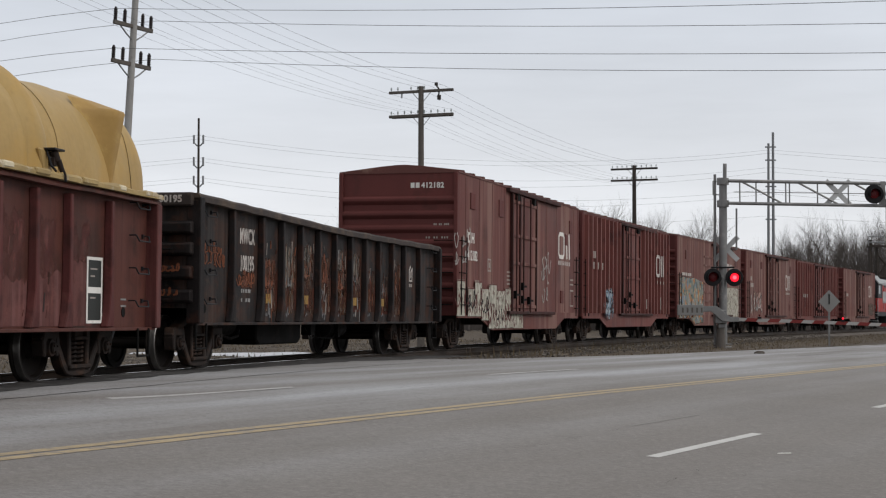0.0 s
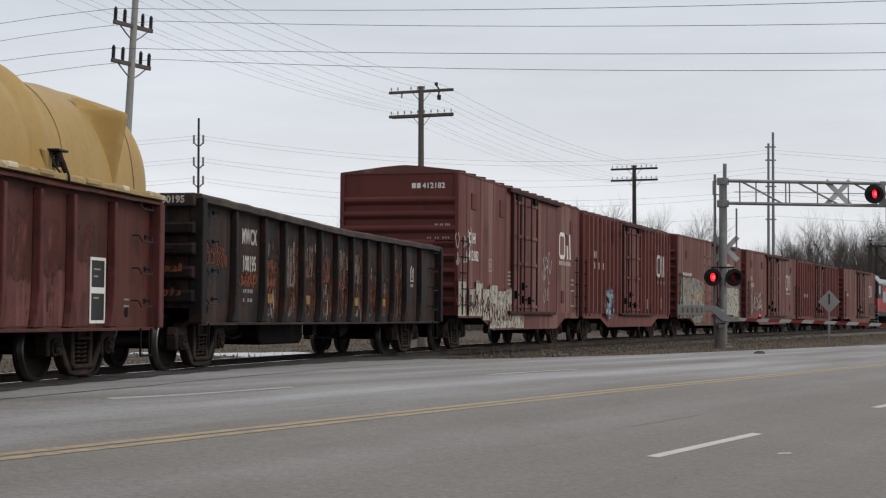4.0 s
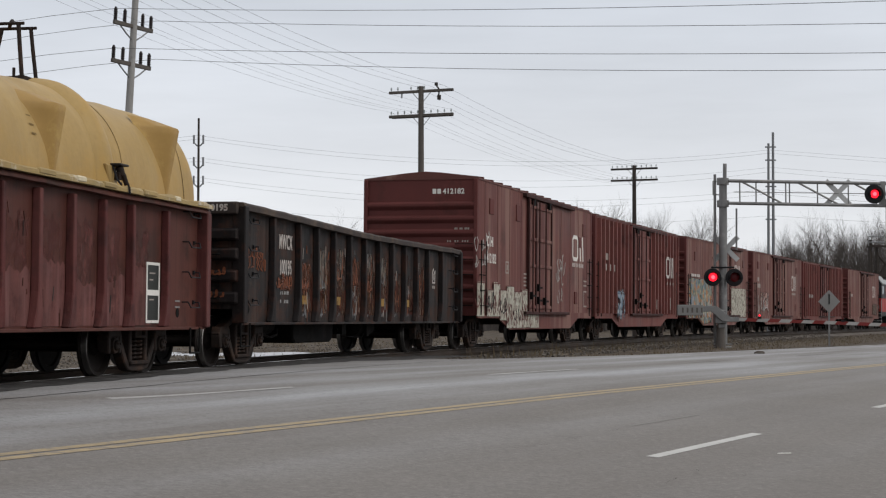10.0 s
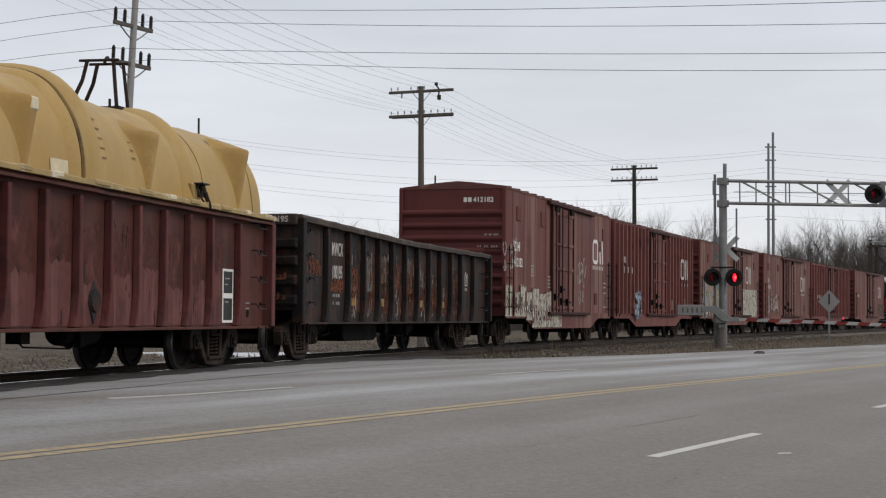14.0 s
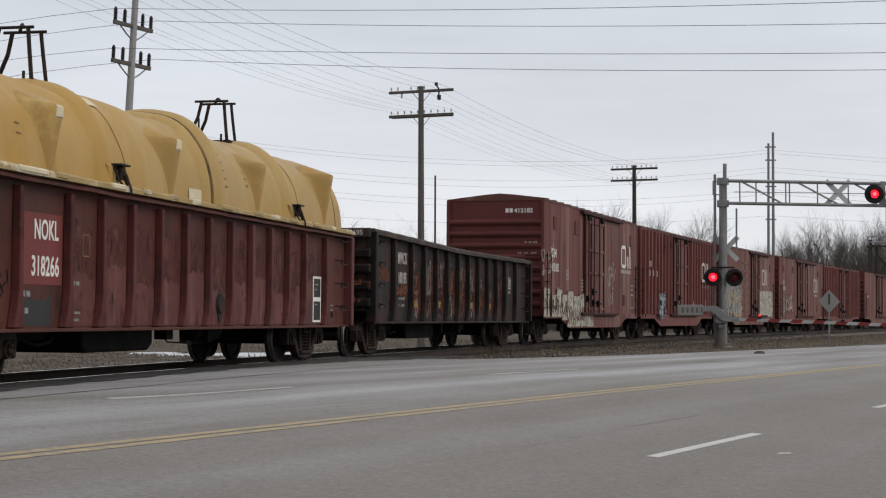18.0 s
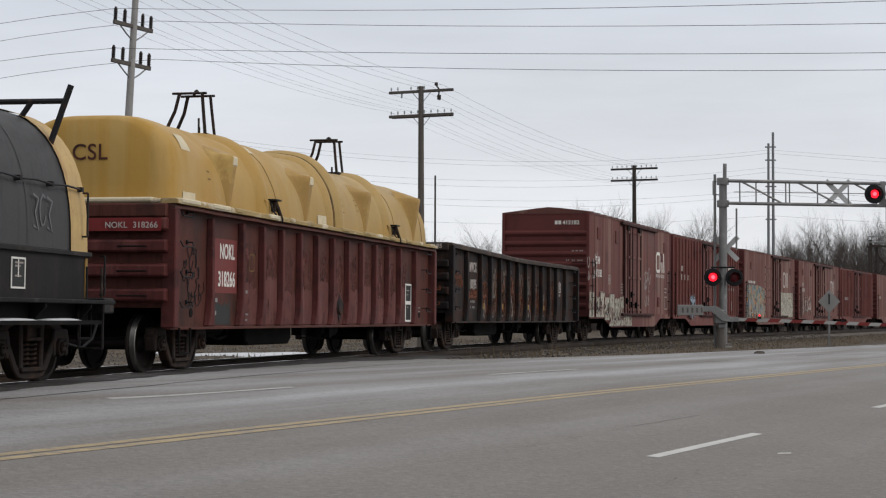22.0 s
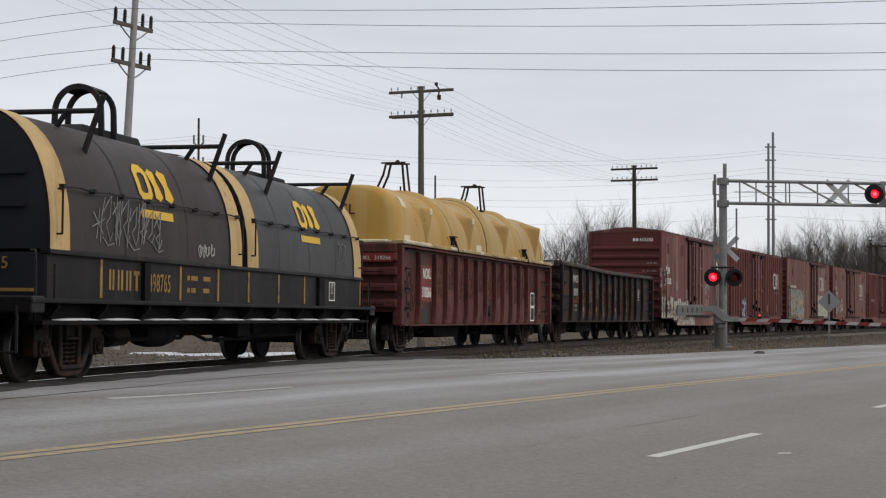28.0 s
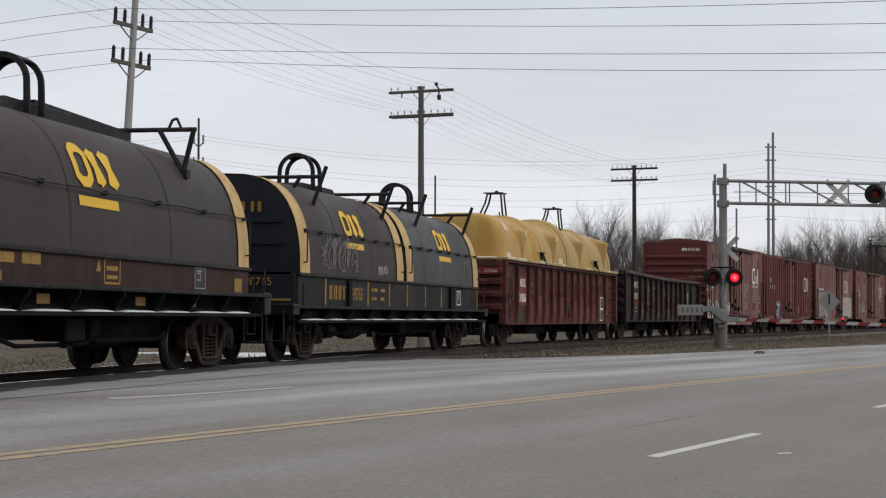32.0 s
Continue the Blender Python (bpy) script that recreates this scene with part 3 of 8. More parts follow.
def near_line(x, y):
    """s and v of a place."""
    d = (LINE_X - x) ** 2 + (LINE_Y - y) ** 2
    i = int(np.argmin(d))
    t = LINE_T[i]
    dx, dy = x - LINE_X[i], y - LINE_Y[i]
    return LINE_S[i] + dx * math.sin(t) + dy * math.cos(t), dx * math.cos(t) - dy * math.sin(t)


def on_line(s, v=0.0, z=0.0, turn=0.0):
    x, y, t = line(s, v)
    return pose(x, y, z, 0, 0, 90 - math.degrees(t) + turn)


# ---------------------------------------------------------------- road and ground
RD = (0.4478, 0.8941)
MIDLINE = -8.91


def road_xy(m, c):
    lat = c + MIDLINE
    return m * RD[0] + lat * RD[1], m * RD[1] - lat * RD[0]


def road_mc(x, y):
    return x * RD[0] + y * RD[1], x * RD[1] - y * RD[0] - MIDLINE


def ease(a, b, x):
    t = min(1.0, max(0.0, (x - a) / (b - a)))
    return t * t * (3 - 2 * t)


def road_z(x, y):
    """Height of the carriageway: it falls from the rails towards the near kerb."""
    m, c = road_mc(x, y)
    z = float(np.interp(c, (-9, -5.4, -2.7, 0.0, 3.6, 9.0), (-0.03, -0.05, -0.12, -0.30, -0.53, -0.80)))
    z -= 0.0045 * max(0.0, min(y, 90) - 24)
    s, v = near_line(x, y)
    k = (1 - ease(1.2, 3.2, abs(v))) * (1 - ease(-9, -2, s))
    return z * (1 - k) - 0.012 * k


def far_edge(m):
    """Where the asphalt ends on the side of the rails."""
    return float(np.interp(m, (-60, 29, 34, 40, 60, 400), (-9.5, -9.0, -6.6, -5.6, -5.3, -5.3)))


def ground_z(x, y):
    m, c = road_mc(x, y)
    s, v = near_line(x, y)
    edge = road_z(*road_xy(m, min(7.2, max(far_edge(m), c)))) - 0.05
    if v < 2.5:
        edge = min(edge, -0.30)
    side = ease(2.0, 6.0, -v)
    return edge * (1 - side) - 0.42 * side + 0.03 * noise.noise((x * 0.35, y * 0.35, 3.0))


def build_ground():
    xs = np.concatenate([np.linspace(-2600, -150, 9), np.linspace(-120, -32, 12), np.arange(-30, 62, 1.0), np.linspace(66, 160, 14), np.linspace(200, 2600, 9)])
    ys = np.concatenate([np.linspace(-900, -60, 6), np.linspace(-40, -6, 8), np.arange(-4, 110, 1.0), np.linspace(116, 300, 20), np.linspace(360, 4500, 12)])
    sh = Shape()
    verts = [(x, y, ground_z(x, y) if abs(x) < 200 and -60 < y < 310 else -0.42) for y in ys for x in xs]
    n = len(xs)
    sh.add(verts, [(j * n + i, j * n + i + 1, (j + 1) * n + i + 1, (j + 1) * n + i) for j in range(len(ys) - 1) for i in range(n - 1)])
    setting("ground", sh, "soil", "brown dirt and dead winter grass beside the tracks", smooth=True, category="ground")

    sh = Shape()
    rows, cols = np.concatenate([np.arange(-45, 90, 0.75), np.linspace(92, 330, 40)]), 26
    verts = []
    for m in rows:
        lo = far_edge(m)
        # keep clear of the near rail
        for _ in range(40):
            x, y = road_xy(m, lo)
            s, v = near_line(x, y)
            if v >= 0.83 or s < -34 or lo > 5:
                break
            lo += 0.15
        for i in range(cols):
            c = lo + (7.2 - lo) * i / (cols - 1)
            x, y = road_xy(m, c)
            verts.append((x, y, road_z(x, y)))
    sh.add(verts, [(j * cols + i, j * cols + i + 1, (j + 1) * cols + i + 1, (j + 1) * cols + i) for j in range(len(rows) - 1) for i in range(cols - 1)])
    setting("road", sh, "asphalt", "worn grey asphalt of a four-lane road", smooth=True, category="road")


def strip(name, mat, m0, m1, c0, width, label, lift=0.004, wobble=0.0, drift=0.0, step=0.6, kind=True, ragged=0.0):
    """A thin band of paint or wear that lies on the carriageway."""
    sh = Shape()
    n = max(2, int((m1 - m0) / step) + 1)
    verts = []
    for i in range(n):
        m = m0 + (m1 - m0) * i / (n - 1)
        c = c0 + wobble * noise.noise((m * 0.8, c0, 1.0)) + drift * (m - m0)
        w = width * (1 + ragged * noise.noise((m * 1.1, c0, 7.0)))
        for k in (-0.5, 0.5):
            x, y = road_xy(m, c + k * w)
            verts.append((x, y, road_z(x, y) + lift))
    sh.add(verts, [(2 * i, 2 * i + 1, 2 * i + 3, 2 * i + 2) for i in range(n - 1)])
    return setting(name, sh, mat, label, category="road marking" if kind else "road wear")


def build_road_marks():
    for k in (-0.095, 0.095):
        strip("centre_line", "yellow_line", -20, 200, k, 0.125, "faded double yellow centre line painted on the road", step=0.75, ragged=0.15)
    # lane dashes, near lanes and lanes beside the rails
    for i in range(-3, 8):
        strip("lane_dash", "white_line", 15.0 + 9.9 * i, 18.6 + 9.9 * i, 3.62, 0.13, "white lane dash worn into the asphalt", step=0.4)
        strip("lane_dash", "faint_line" if i < 2 else "ghost_paint", 14.85 + 10.0 * i, 18.75 + 10.0 * i, -2.69, 0.11, "pale worn lane dash on the road", step=0.4)
    # crumbled pale edge of the asphalt towards the verge
    strip("road_edge", "pale_asphalt", 41.0, 120.0, -5.15, 0.20, "pale crumbled edge of the asphalt", 0.006, 0.18, kind=False, ragged=0.9)
    # old lane line showing through
    strip("ghost_line", "ghost_paint", 18.0, 20.6, 2.30, 0.05, "ghost of an old lane line", step=0.3)
    # small white scrap and cracks
    sh = Shape()
    x, y = 3.44, 16.73
    z = road_z(x, y)
    sh.prism([(x - 0.08, y - 0.04), (x + 0.06, y - 0.02), (x + 0.08, y + 0.05), (x - 0.05, y + 0.04)], z + 0.003, z + 0.006, "z")
    tagged(part("paint_chip", sh, "white_mark"), "small white scrap lying on the asphalt", "litter")


def crack(pts, width=0.03):
    sh = Shape()
    verts = []
    dense = []
    for a, b in zip(pts, pts[1:]):
        for i in range(8):
            dense.append((a[0] + (b[0] - a[0]) * i / 8, a[1] + (b[1] - a[1]) * i / 8))
    dense.append(pts[-1])
    for i, (x, y) in enumerate(dense):
        x += 0.05 * noise.noise((i * 0.7, x, 2.0))
        y += 0.10 * noise.noise((i * 0.7, y, 5.0))
        w = width * (0.6 + 0.8 * abs(noise.noise((i * 0.9, 0, 1))))
        for k in (-1, 1):
            verts.append((x, y + k * w, road_z(x, y) + 0.003))
    sh.add(verts, [(2 * i, 2 * i + 1, 2 * i + 3, 2 * i + 2) for i in range(len(dense) - 1)])
    return setting("crack", sh, "crack", "dark crack in the asphalt", category="road wear")


def build_cracks():
    crack([line(s, 2.20 + 0.045 * (s + 22))[:2] for s in (-34, -30, -26, -22, -18, -14, -10, -6, -2)], 0.085)
    crack([line(s, 1.35)[:2] for s in (-26, -22, -19, -16, -13, -10)], 0.10)
    crack([(0.63, 15.87), (0.85, 16.2), (1.04, 16.46)], 0.008)
    crack([(1.35, 17.1), (1.50, 17.5)], 0.007)
    crack([(1.80, 18.2), (1.98, 18.62)], 0.008)
    crack([(1.83, 13.66), (1.90, 13.85), (1.99, 14.11)], 0.008)
    crack([(2.25, 14.75), (2.29, 14.85)], 0.008)
    crack([(2.54, 14.49), (2.65, 14.53)], 0.006)


def build_track_dirt():
    """Black oily dirt trodden over the asphalt beside the near rail, with a ragged edge."""
    sh = Shape()
    verts, n = [], 640
    for i in range(n + 1):
        s = -52.0 + 51.0 * i / n
        edge = 1.55 + 0.75 * ease(-15.0, -4.0, s) + 0.30 * noise.noise((s * 0.35, 1.0, 0.0)) + 0.22 * noise.noise((s * 0.9, 2.0, 0.0)) + 0.05 * noise.noise((s * 4.0, 3.0, 0.0))
        for k in (0.0, 0.5, 1.0):
            x, y, _ = line(s, 0.80 + (edge - 0.80) * k)
            verts.append((x, y, road_z(x, y) + 0.005))
    sh.add(verts, [(3 * i + k, 3 * i + k + 1, 3 * i + k + 4, 3 * i + k + 3) for i in range(n) for k in (0, 1)])
    setting("track_dirt", sh, "oily_asphalt", "black oily dirt on the asphalt beside the rail", category="road wear")


# ---------------------------------------------------------------- the track
def sweep(name, outline, mat, s0, s1, v, label, step=1.5):
    """Draws an outline of (v, z) along the line."""
    sh = Shape()
    rings = []
    for i in range(int((s1 - s0) / step) + 1):
        s = s0 + step * i
        ring = []
        for p, q in outline:
            x, y, _ = line(s, v + p)
            ring.append((x, y, q))
        rings.append(ring)
    sh.loft(rings)
    return setting(name, sh, mat, label, category="railway track")


def build_track():
    rail = [(-0.068, -0.175), (0.068, -0.175), (0.068, -0.16), (0.012, -0.145), (0.012, -0.045), (0.036, -0.03), (0.036, -0.004), (-0.036, -0.004), (-0.036, -0.03), (-0.012, -0.045), (-0.012, -0.145), (-0.068, -0.16)]
    head = [(-0.034, -0.006), (0.034, -0.006), (0.030, 0.0), (-0.030, 0.0)]
    for v, up in ((-0.753, 0.013), (0.753, 0.0)):
        sweep("rail", [(p, q + up) for p, q in rail], "rail", -100, 320, v, "rusty steel rail of the railway track")
        sweep("rail_head", [(p, q + up) for p, q in head], "rail_head", -100, 320, v, "bright worn running surface of a rail")
    sweep("ballast", [(-2.9, -0.55), (-1.75, -0.235), (1.7, -0.235), (2.5, -0.55)], "ballast", -4.5, 320, 0, "grey stone ballast under the track")
    sweep("track_bed", [(-1.9, -0.5), (-1.75, -0.16), (0.64, -0.06), (0.64, -0.5)], "oily_bed", -100, -3.0, 0, "dirt packed between the rails at the crossing")
    tie = Shape().box(-0.115, 0.115, -1.3, 1.3, -0.36, -0.185).mesh("sleeper", "sleeper", 0.012)
    bed = thing("sleepers", pose(0, 0, 0), "dark timber sleepers under the rails", "railway sleeper")
    for i in range(210):
        s = -4.0 + 0.53 * i
        part("sleeper", tie, None, bed, m=on_line(s, 0.02 * math.sin(i * 5.1)))


def build_verge():
    """Loose stones, dead grass and old snow beside the track."""
    rng = random.Random(5)
    sh = Shape()
    for i in range(2600):
        s, v = rng.uniform(-5, 75), rng.choice((rng.uniform(1.3, 2.7), rng.uniform(1.2, 4.2)))
        x, y, _ = line(s, v)
        m, c = road_mc(x, y)
        if c > far_edge(m) + 0.3:
            continue
        z = -0.235 - 0.40 * max(0, v - 1.7) if v < 2.3 else ground_z(x, y)
        r = rng.uniform(0.02, 0.055)
        k = pose(x, y, max(z, ground_z(x, y)) + r * 0.3, rng.uniform(0, 360), rng.uniform(0, 360), 0)
        sh.box(-r, r, -r * 0.7, r * 0.7, -r * 0.6, r * 0.6, k)
    for i in range(6500):
        s, v = rng.uniform(-30, 55), -rng.uniform(1.9, 15.0)
        x, y, _ = line(s, v)
        if noise.noise((x * 0.35, y * 0.35, 4.0)) < -0.1:
            continue
        r = rng.uniform(0.012, 0.042)
        k = pose(x, y, ground_z(x, y) + r * 0.3, rng.uniform(0, 360), rng.uniform(0, 360), 0)
        sh.box(-r, r, -r * 0.7, r * 0.7, -r * 0.6, r * 0.6, k)
    tagged(part("stones", sh, "stone"), "loose grey ballast stones spilled along the track", "gravel", kind="stuff")
    sh = Shape()
    for i in range(9000):
        s, v = rng.uniform(-6, 100), rng.uniform(2.2, 9.0)
        x, y, _ = line(s, v)
        m, c = road_mc(x, y)
        if c > far_edge(m) - 0.05 or noise.noise((x * 0.5, y * 0.5, 0)) < -0.12:
            continue
        z = ground_z(x, y)
        h, a = rng.uniform(0.03, 0.14), rng.uniform(0, 6.28)
        dx, dy = 0.012 * math.cos(a), 0.012 * math.sin(a)
        lx, ly = rng.uniform(-0.06, 0.06), rng.uniform(-0.06, 0.06)
        sh.add([(x - dx, y - dy, z - 0.01), (x + dx, y + dy, z - 0.01), (x + lx, y + ly, z + h)], [(0, 1, 2)])
    for i in range(9000):
        s, v = rng.uniform(-25, 60), -rng.uniform(2.5, 26)
        x, y, _ = line(s, v)
        if noise.noise((x * 0.3, y * 0.3, 9.0)) < 0.0:
            continue
        z = ground_z(x, y)
        h, a = rng.uniform(0.05, 0.2), rng.uniform(0, 6.28)
        dx, dy = 0.02 * math.cos(a), 0.02 * math.sin(a)
        sh.add([(x - dx, y - dy, z - 0.01), (x + dx, y + dy, z - 0.01), (x + rng.uniform(-0.1, 0.1), y + rng.uniform(-0.1, 0.1), z + h)], [(0, 1, 2)])
    for i in range(260):  # taller weed stalks along the ballast
        s, v = rng.uniform(-3, 42), rng.uniform(1.9, 3.2)
        x, y, _ = line(s, v)
        z = ground_z(x, y)
        h = rng.uniform(0.15, 0.42)
        lx, ly = rng.uniform(-0.08, 0.08), rng.uniform(-0.05, 0.05)
        sh.add([(x - 0.011, y, z), (x + 0.011, y, z), (x + lx, y + ly, z + h)], [(0, 1, 2)])
    tagged(part("dead_grass", sh, "dry_grass"), "short dead brown grass on the verge", "grass", kind="stuff")
    # old snow left in patches behind the track
    spots = []
    for cx, cy, a, b in ((-5.6, 55.0, 3.0, 1.5), (-2.2, 56.5, 2.2, 1.0), (1.4, 62.0, 2.6, 1.0), (3.5, 70.0, 3.0, 1.2), (10.0, 86.0, 3.5, 1.2)):
        spots.append((cx, cy, a, b))
        for _ in range(4):
            spots.append((cx + rng.uniform(-1.5, 1.5) * a, cy + rng.uniform(-2.0, 2.0) * b, a * rng.uniform(0.12, 0.35), b * rng.uniform(0.15, 0.4)))
    for cx, cy, a, b in spots:
        sh = Shape()
        n, verts = 36, []
        for rad in (0.0, 0.55, 0.85, 1.0):
            for i in range(n):
                t = 6.28318 * i / n
                w = 1 + 0.95 * noise.noise((math.cos(t) * 2.6 + cx, math.sin(t) * 2.6, cy)) + 0.25 * noise.noise((math.cos(t) * 7 + cx, math.sin(t) * 7, cy))
                x, y = cx + a * rad * w * math.cos(t), cy + b * rad * w * math.sin(t)
                verts.append((x, y, ground_z(x, y) + (0.07 if rad < 0.6 else 0.05 if rad < 0.9 else -0.02) + 0.02 * noise.noise((x, y, 1))))
        sh.add(verts, [(j * n + i, j * n + (i + 1) % n, (j + 1) * n + (i + 1) % n, (j + 1) * n + i) for j in range(3) for i in range(n)])
        tagged(part("snow_patch", sh, "snow", smooth=True), "patch of old melting snow on brown ground", "snow", "snow behind the track")


build_ground()
build_road_marks()
build_cracks()
build_track_dirt()
build_track()
build_verge()


# ---------------------------------------------------------------- trucks, couplers and small fittings of the railcars
# A railcar's own space: x along the train (away from the road), y to the left, z up from the rail top.
WHEEL_R = 0.42
MOVERS = []   # (thing, centre on the train, half distance of the trucks)
TRUCKS = []   # (part, centre on the train, x on the car)
AXLES = []    # parts that turn


def ribbon(pts, width, y0, y1):
    """A broad stroke along (x, z) points, as one flat strip."""
    rings, n = [], len(pts)
    for i, (px, pz) in enumerate(pts):
        a, b = pts[max(0, i - 1)], pts[min(n - 1, i + 1)]
        if i in (0, n - 1) and pts[0] == pts[-1]:
            a, b = pts[-2], pts[1]
        d = math.hypot(b[0] - a[0], b[1] - a[1]) or 1.0
        tx, tz = (b[0] - a[0]) / d, (b[1] - a[1]) / d
        k = width / 2
        if i in (0, n - 1) and pts[0] != pts[-1]:
            e = -0.3 * width if i == 0 else 0.3 * width
            px, pz = px + tx * e, pz + tz * e
        nx, nz = -tz * k, tx * k
        rings.append([(px + nx, y0, pz + nz), (px - nx, y0, pz - nz), (px - nx, y1, pz - nz), (px + nx, y1, pz + nz)])
    return Shape().loft(rings)


def wheelset_meshes():
    wheel = Shape()
    for sgn in (-1, 1):
        prof = [(0.0, 0.66), (0.10, 0.66), (0.12, 0.70), (0.34, 0.715), (0.36, 0.69), (0.445, 0.69), (0.445, 0.715), (0.425, 0.735), (0.42, 0.83), (0.375, 0.83), (0.35, 0.775), (0.15, 0.755), (0.11, 0.83), (0.07, 0.86), (0.0, 0.86)]
        wheel.lathe([(r, y * sgn) for r, y in prof], 48)
    wheel.lathe([(0.0, -0.70), (0.085, -0.70), (0.085, 0.70), (0.0, 0.70)], 12)
    rim = Shape().lathe([(0.4275, -0.040), (0.4285, -0.018), (0.4285, 0.040), (0.421, 0.0495)], 48, caps=False)
    return wheel.mesh("wheelset", "wheel_iron", smooth=35), rim.mesh("tread", "tread", smooth=35)


def side_frame_mesh():
    """The cast frame of a truck: arched top chord, U-shaped lower chord, columns and pedestal jaws round open windows."""
    sh = Shape()

    def bar(pts, width, w=0.15):
        k = ribbon(pts, width, -w / 2, w / 2)
        sh.add(k.v, k.f)
    bar([(-1.04, 0.52), (-0.84, 0.63), (-0.60, 0.735), (-0.42, 0.785), (0.42, 0.785), (0.60, 0.735), (0.84, 0.63), (1.04, 0.52)], 0.125)
    bar([(-0.80, 0.62), (-0.66, 0.50), (-0.54, 0.35), (-0.44, 0.21), (-0.34, 0.125), (-0.20, 0.10), (0.20, 0.10), (0.34, 0.125), (0.44, 0.21), (0.54, 0.35), (0.66, 0.50), (0.80, 0.62)], 0.115)
    for x in (-0.30, 0.30):
        bar([(x, 0.76), (x * 0.97, 0.48), (x * 0.90, 0.14)], 0.095, 0.17)
    bar([(-0.31, 0.165), (0.31, 0.165)], 0.06, 0.24)
    for x in (-0.84, 0.84):
        sh.prism([(x - 0.25, 0.50), (x - 0.20, 0.66), (x + 0.20, 0.66), (x + 0.25, 0.50), (x + 0.215, 0.31), (x + 0.14, 0.31), (x + 0.14, 0.53), (x - 0.14, 0.53), (x - 0.14, 0.31), (x - 0.215, 0.31)], -0.085, 0.085, "y")
    return sh.mesh("side_frame", "truck_iron", 0.016)


def truck_meshes():
    """A roller bearing with its bolted cap, a coil spring, and the bolster's end in the frame's window."""
    cap = Shape().lathe([(0.0, -0.14), (0.06, -0.14), (0.075, -0.125), (0.075, -0.10), (0.108, -0.095), (0.118, -0.06), (0.118, 0.10), (0.0, 0.10)], 16)
    for i in range(3):
        a = 2.094 * i + 0.5
        cap.box(0.048 * math.cos(a) - 0.014, 0.048 * math.cos(a) + 0.014, -0.155, -0.13, 0.048 * math.sin(a) - 0.014, 0.048 * math.sin(a) + 0.014)
    coil = [(0.074 * math.cos(0.7 * i), 0.074 * math.sin(0.7 * i), 0.20 + 0.0064 * i) for i in range(49)]
    spring = smooth_tube(coil, 0.019, 5)
    nest = Shape().box(-0.215, 0.215, -0.12, 0.08, 0.515, 0.56).box(-0.215, -0.15, -0.12, 0.08, 0.56, 0.70).box(0.15, 0.215, -0.12, 0.08, 0.56, 0.70).box(-0.215, 0.215, -0.12, 0.08, 0.68, 0.715).box(-0.15, 0.15, -0.06, 0.08, 0.56, 0.68)
    return cap.mesh("bearing", "truck_iron", smooth=40), spring.mesh("spring", "truck_iron", smooth=40), nest.mesh("bolster_end", "truck_iron", 0.01)


WHEELSET, TREAD = wheelset_meshes()
FRAME = side_frame_mesh()
BEARING, SPRING, BOLSTER_END = truck_meshes()


def add_truck(car, centre, x):
    bol = Shape().box(-0.22, 0.22, -1.05, 1.05, 0.55, 0.74).box(-0.15, 0.15, -0.85, 0.85, 0.40, 0.56).box(-0.75, -0.62, -0.7, 0.7, 0.40, 0.52).box(0.62, 0.75, -0.7, 0.7, 0.40, 0.52).box(-0.62, 0.62, -0.58, 0.58, 0.32, 0.50)
    truck = part("truck", bol, "truck_iron", car, m=pose(x, 0, 0))
    TRUCKS.append((truck, centre, x))
    for y in (-0.98, 0.98):
        part("side_frame", FRAME, None, truck, m=pose(0, y, 0))
        for dx in (-0.84, 0.84):
            part("bearing", BEARING, None, truck, m=pose(dx, y, WHEEL_R, 0, 0, 0 if y < 0 else 180))
        for dx in (-0.105, 0.105):
            part("spring", SPRING, None, truck, m=pose(dx, y, 0))
        part("bolster_end", BOLSTER_END, None, truck, m=pose(0, y, 0, 0, 0, 0 if y < 0 else 180))
    for dx in (-0.84, 0.84):
        ws = part("wheelset", WHEELSET, None, truck, m=pose(dx, 0, WHEEL_R))
        AXLES.append((ws, dx))
        for y in (-0.783, 0.783):
            part("tread", TREAD, None, truck, "bright worn wheel tread", m=pose(dx, y, WHEEL_R, 0, 0, 0 if y > 0 else 180))


def add_running_gear(car, centre, half_truck, half_len, sill, shift=0.0):
    for x in (shift - half_truck, shift + half_truck):
        add_truck(car, centre, x)
    for sgn in (-1, 1):
        e = sgn * half_len
        sh = Shape().box(min(e - sgn * 0.3, e + sgn * 0.55), max(e - sgn * 0.3, e + sgn * 0.55), -0.11, 0.11, 0.72, 0.94)
        sh.box(min(e + sgn * 0.45, e + sgn * 0.72), max(e + sgn * 0.45, e + sgn * 0.72), -0.17, 0.14, 0.70, 0.98)
        part("coupler", sh, "truck_iron", car, bevel=0.02)
        hose = [(e + sgn * 0.2, -0.35, 0.72), (e + sgn * 0.35, -0.35, 0.50), (e + sgn * 0.55, -0.28, 0.36), (e + sgn * 0.72, -0.15, 0.42)]
        part("air_hose", Shape().tube(hose, 0.022), "black_bar", car)
        # sill step below the corner
        for y in (-1.42, 1.42):
            st = [(e - sgn * 0.30, y, sill), (e - sgn * 0.30, y, sill - 0.38), (e - sgn * 0.72, y, sill - 0.38), (e - sgn * 0.72, y, sill)]
            part("sill_step", Shape().tube(st, 0.016), "under", car)


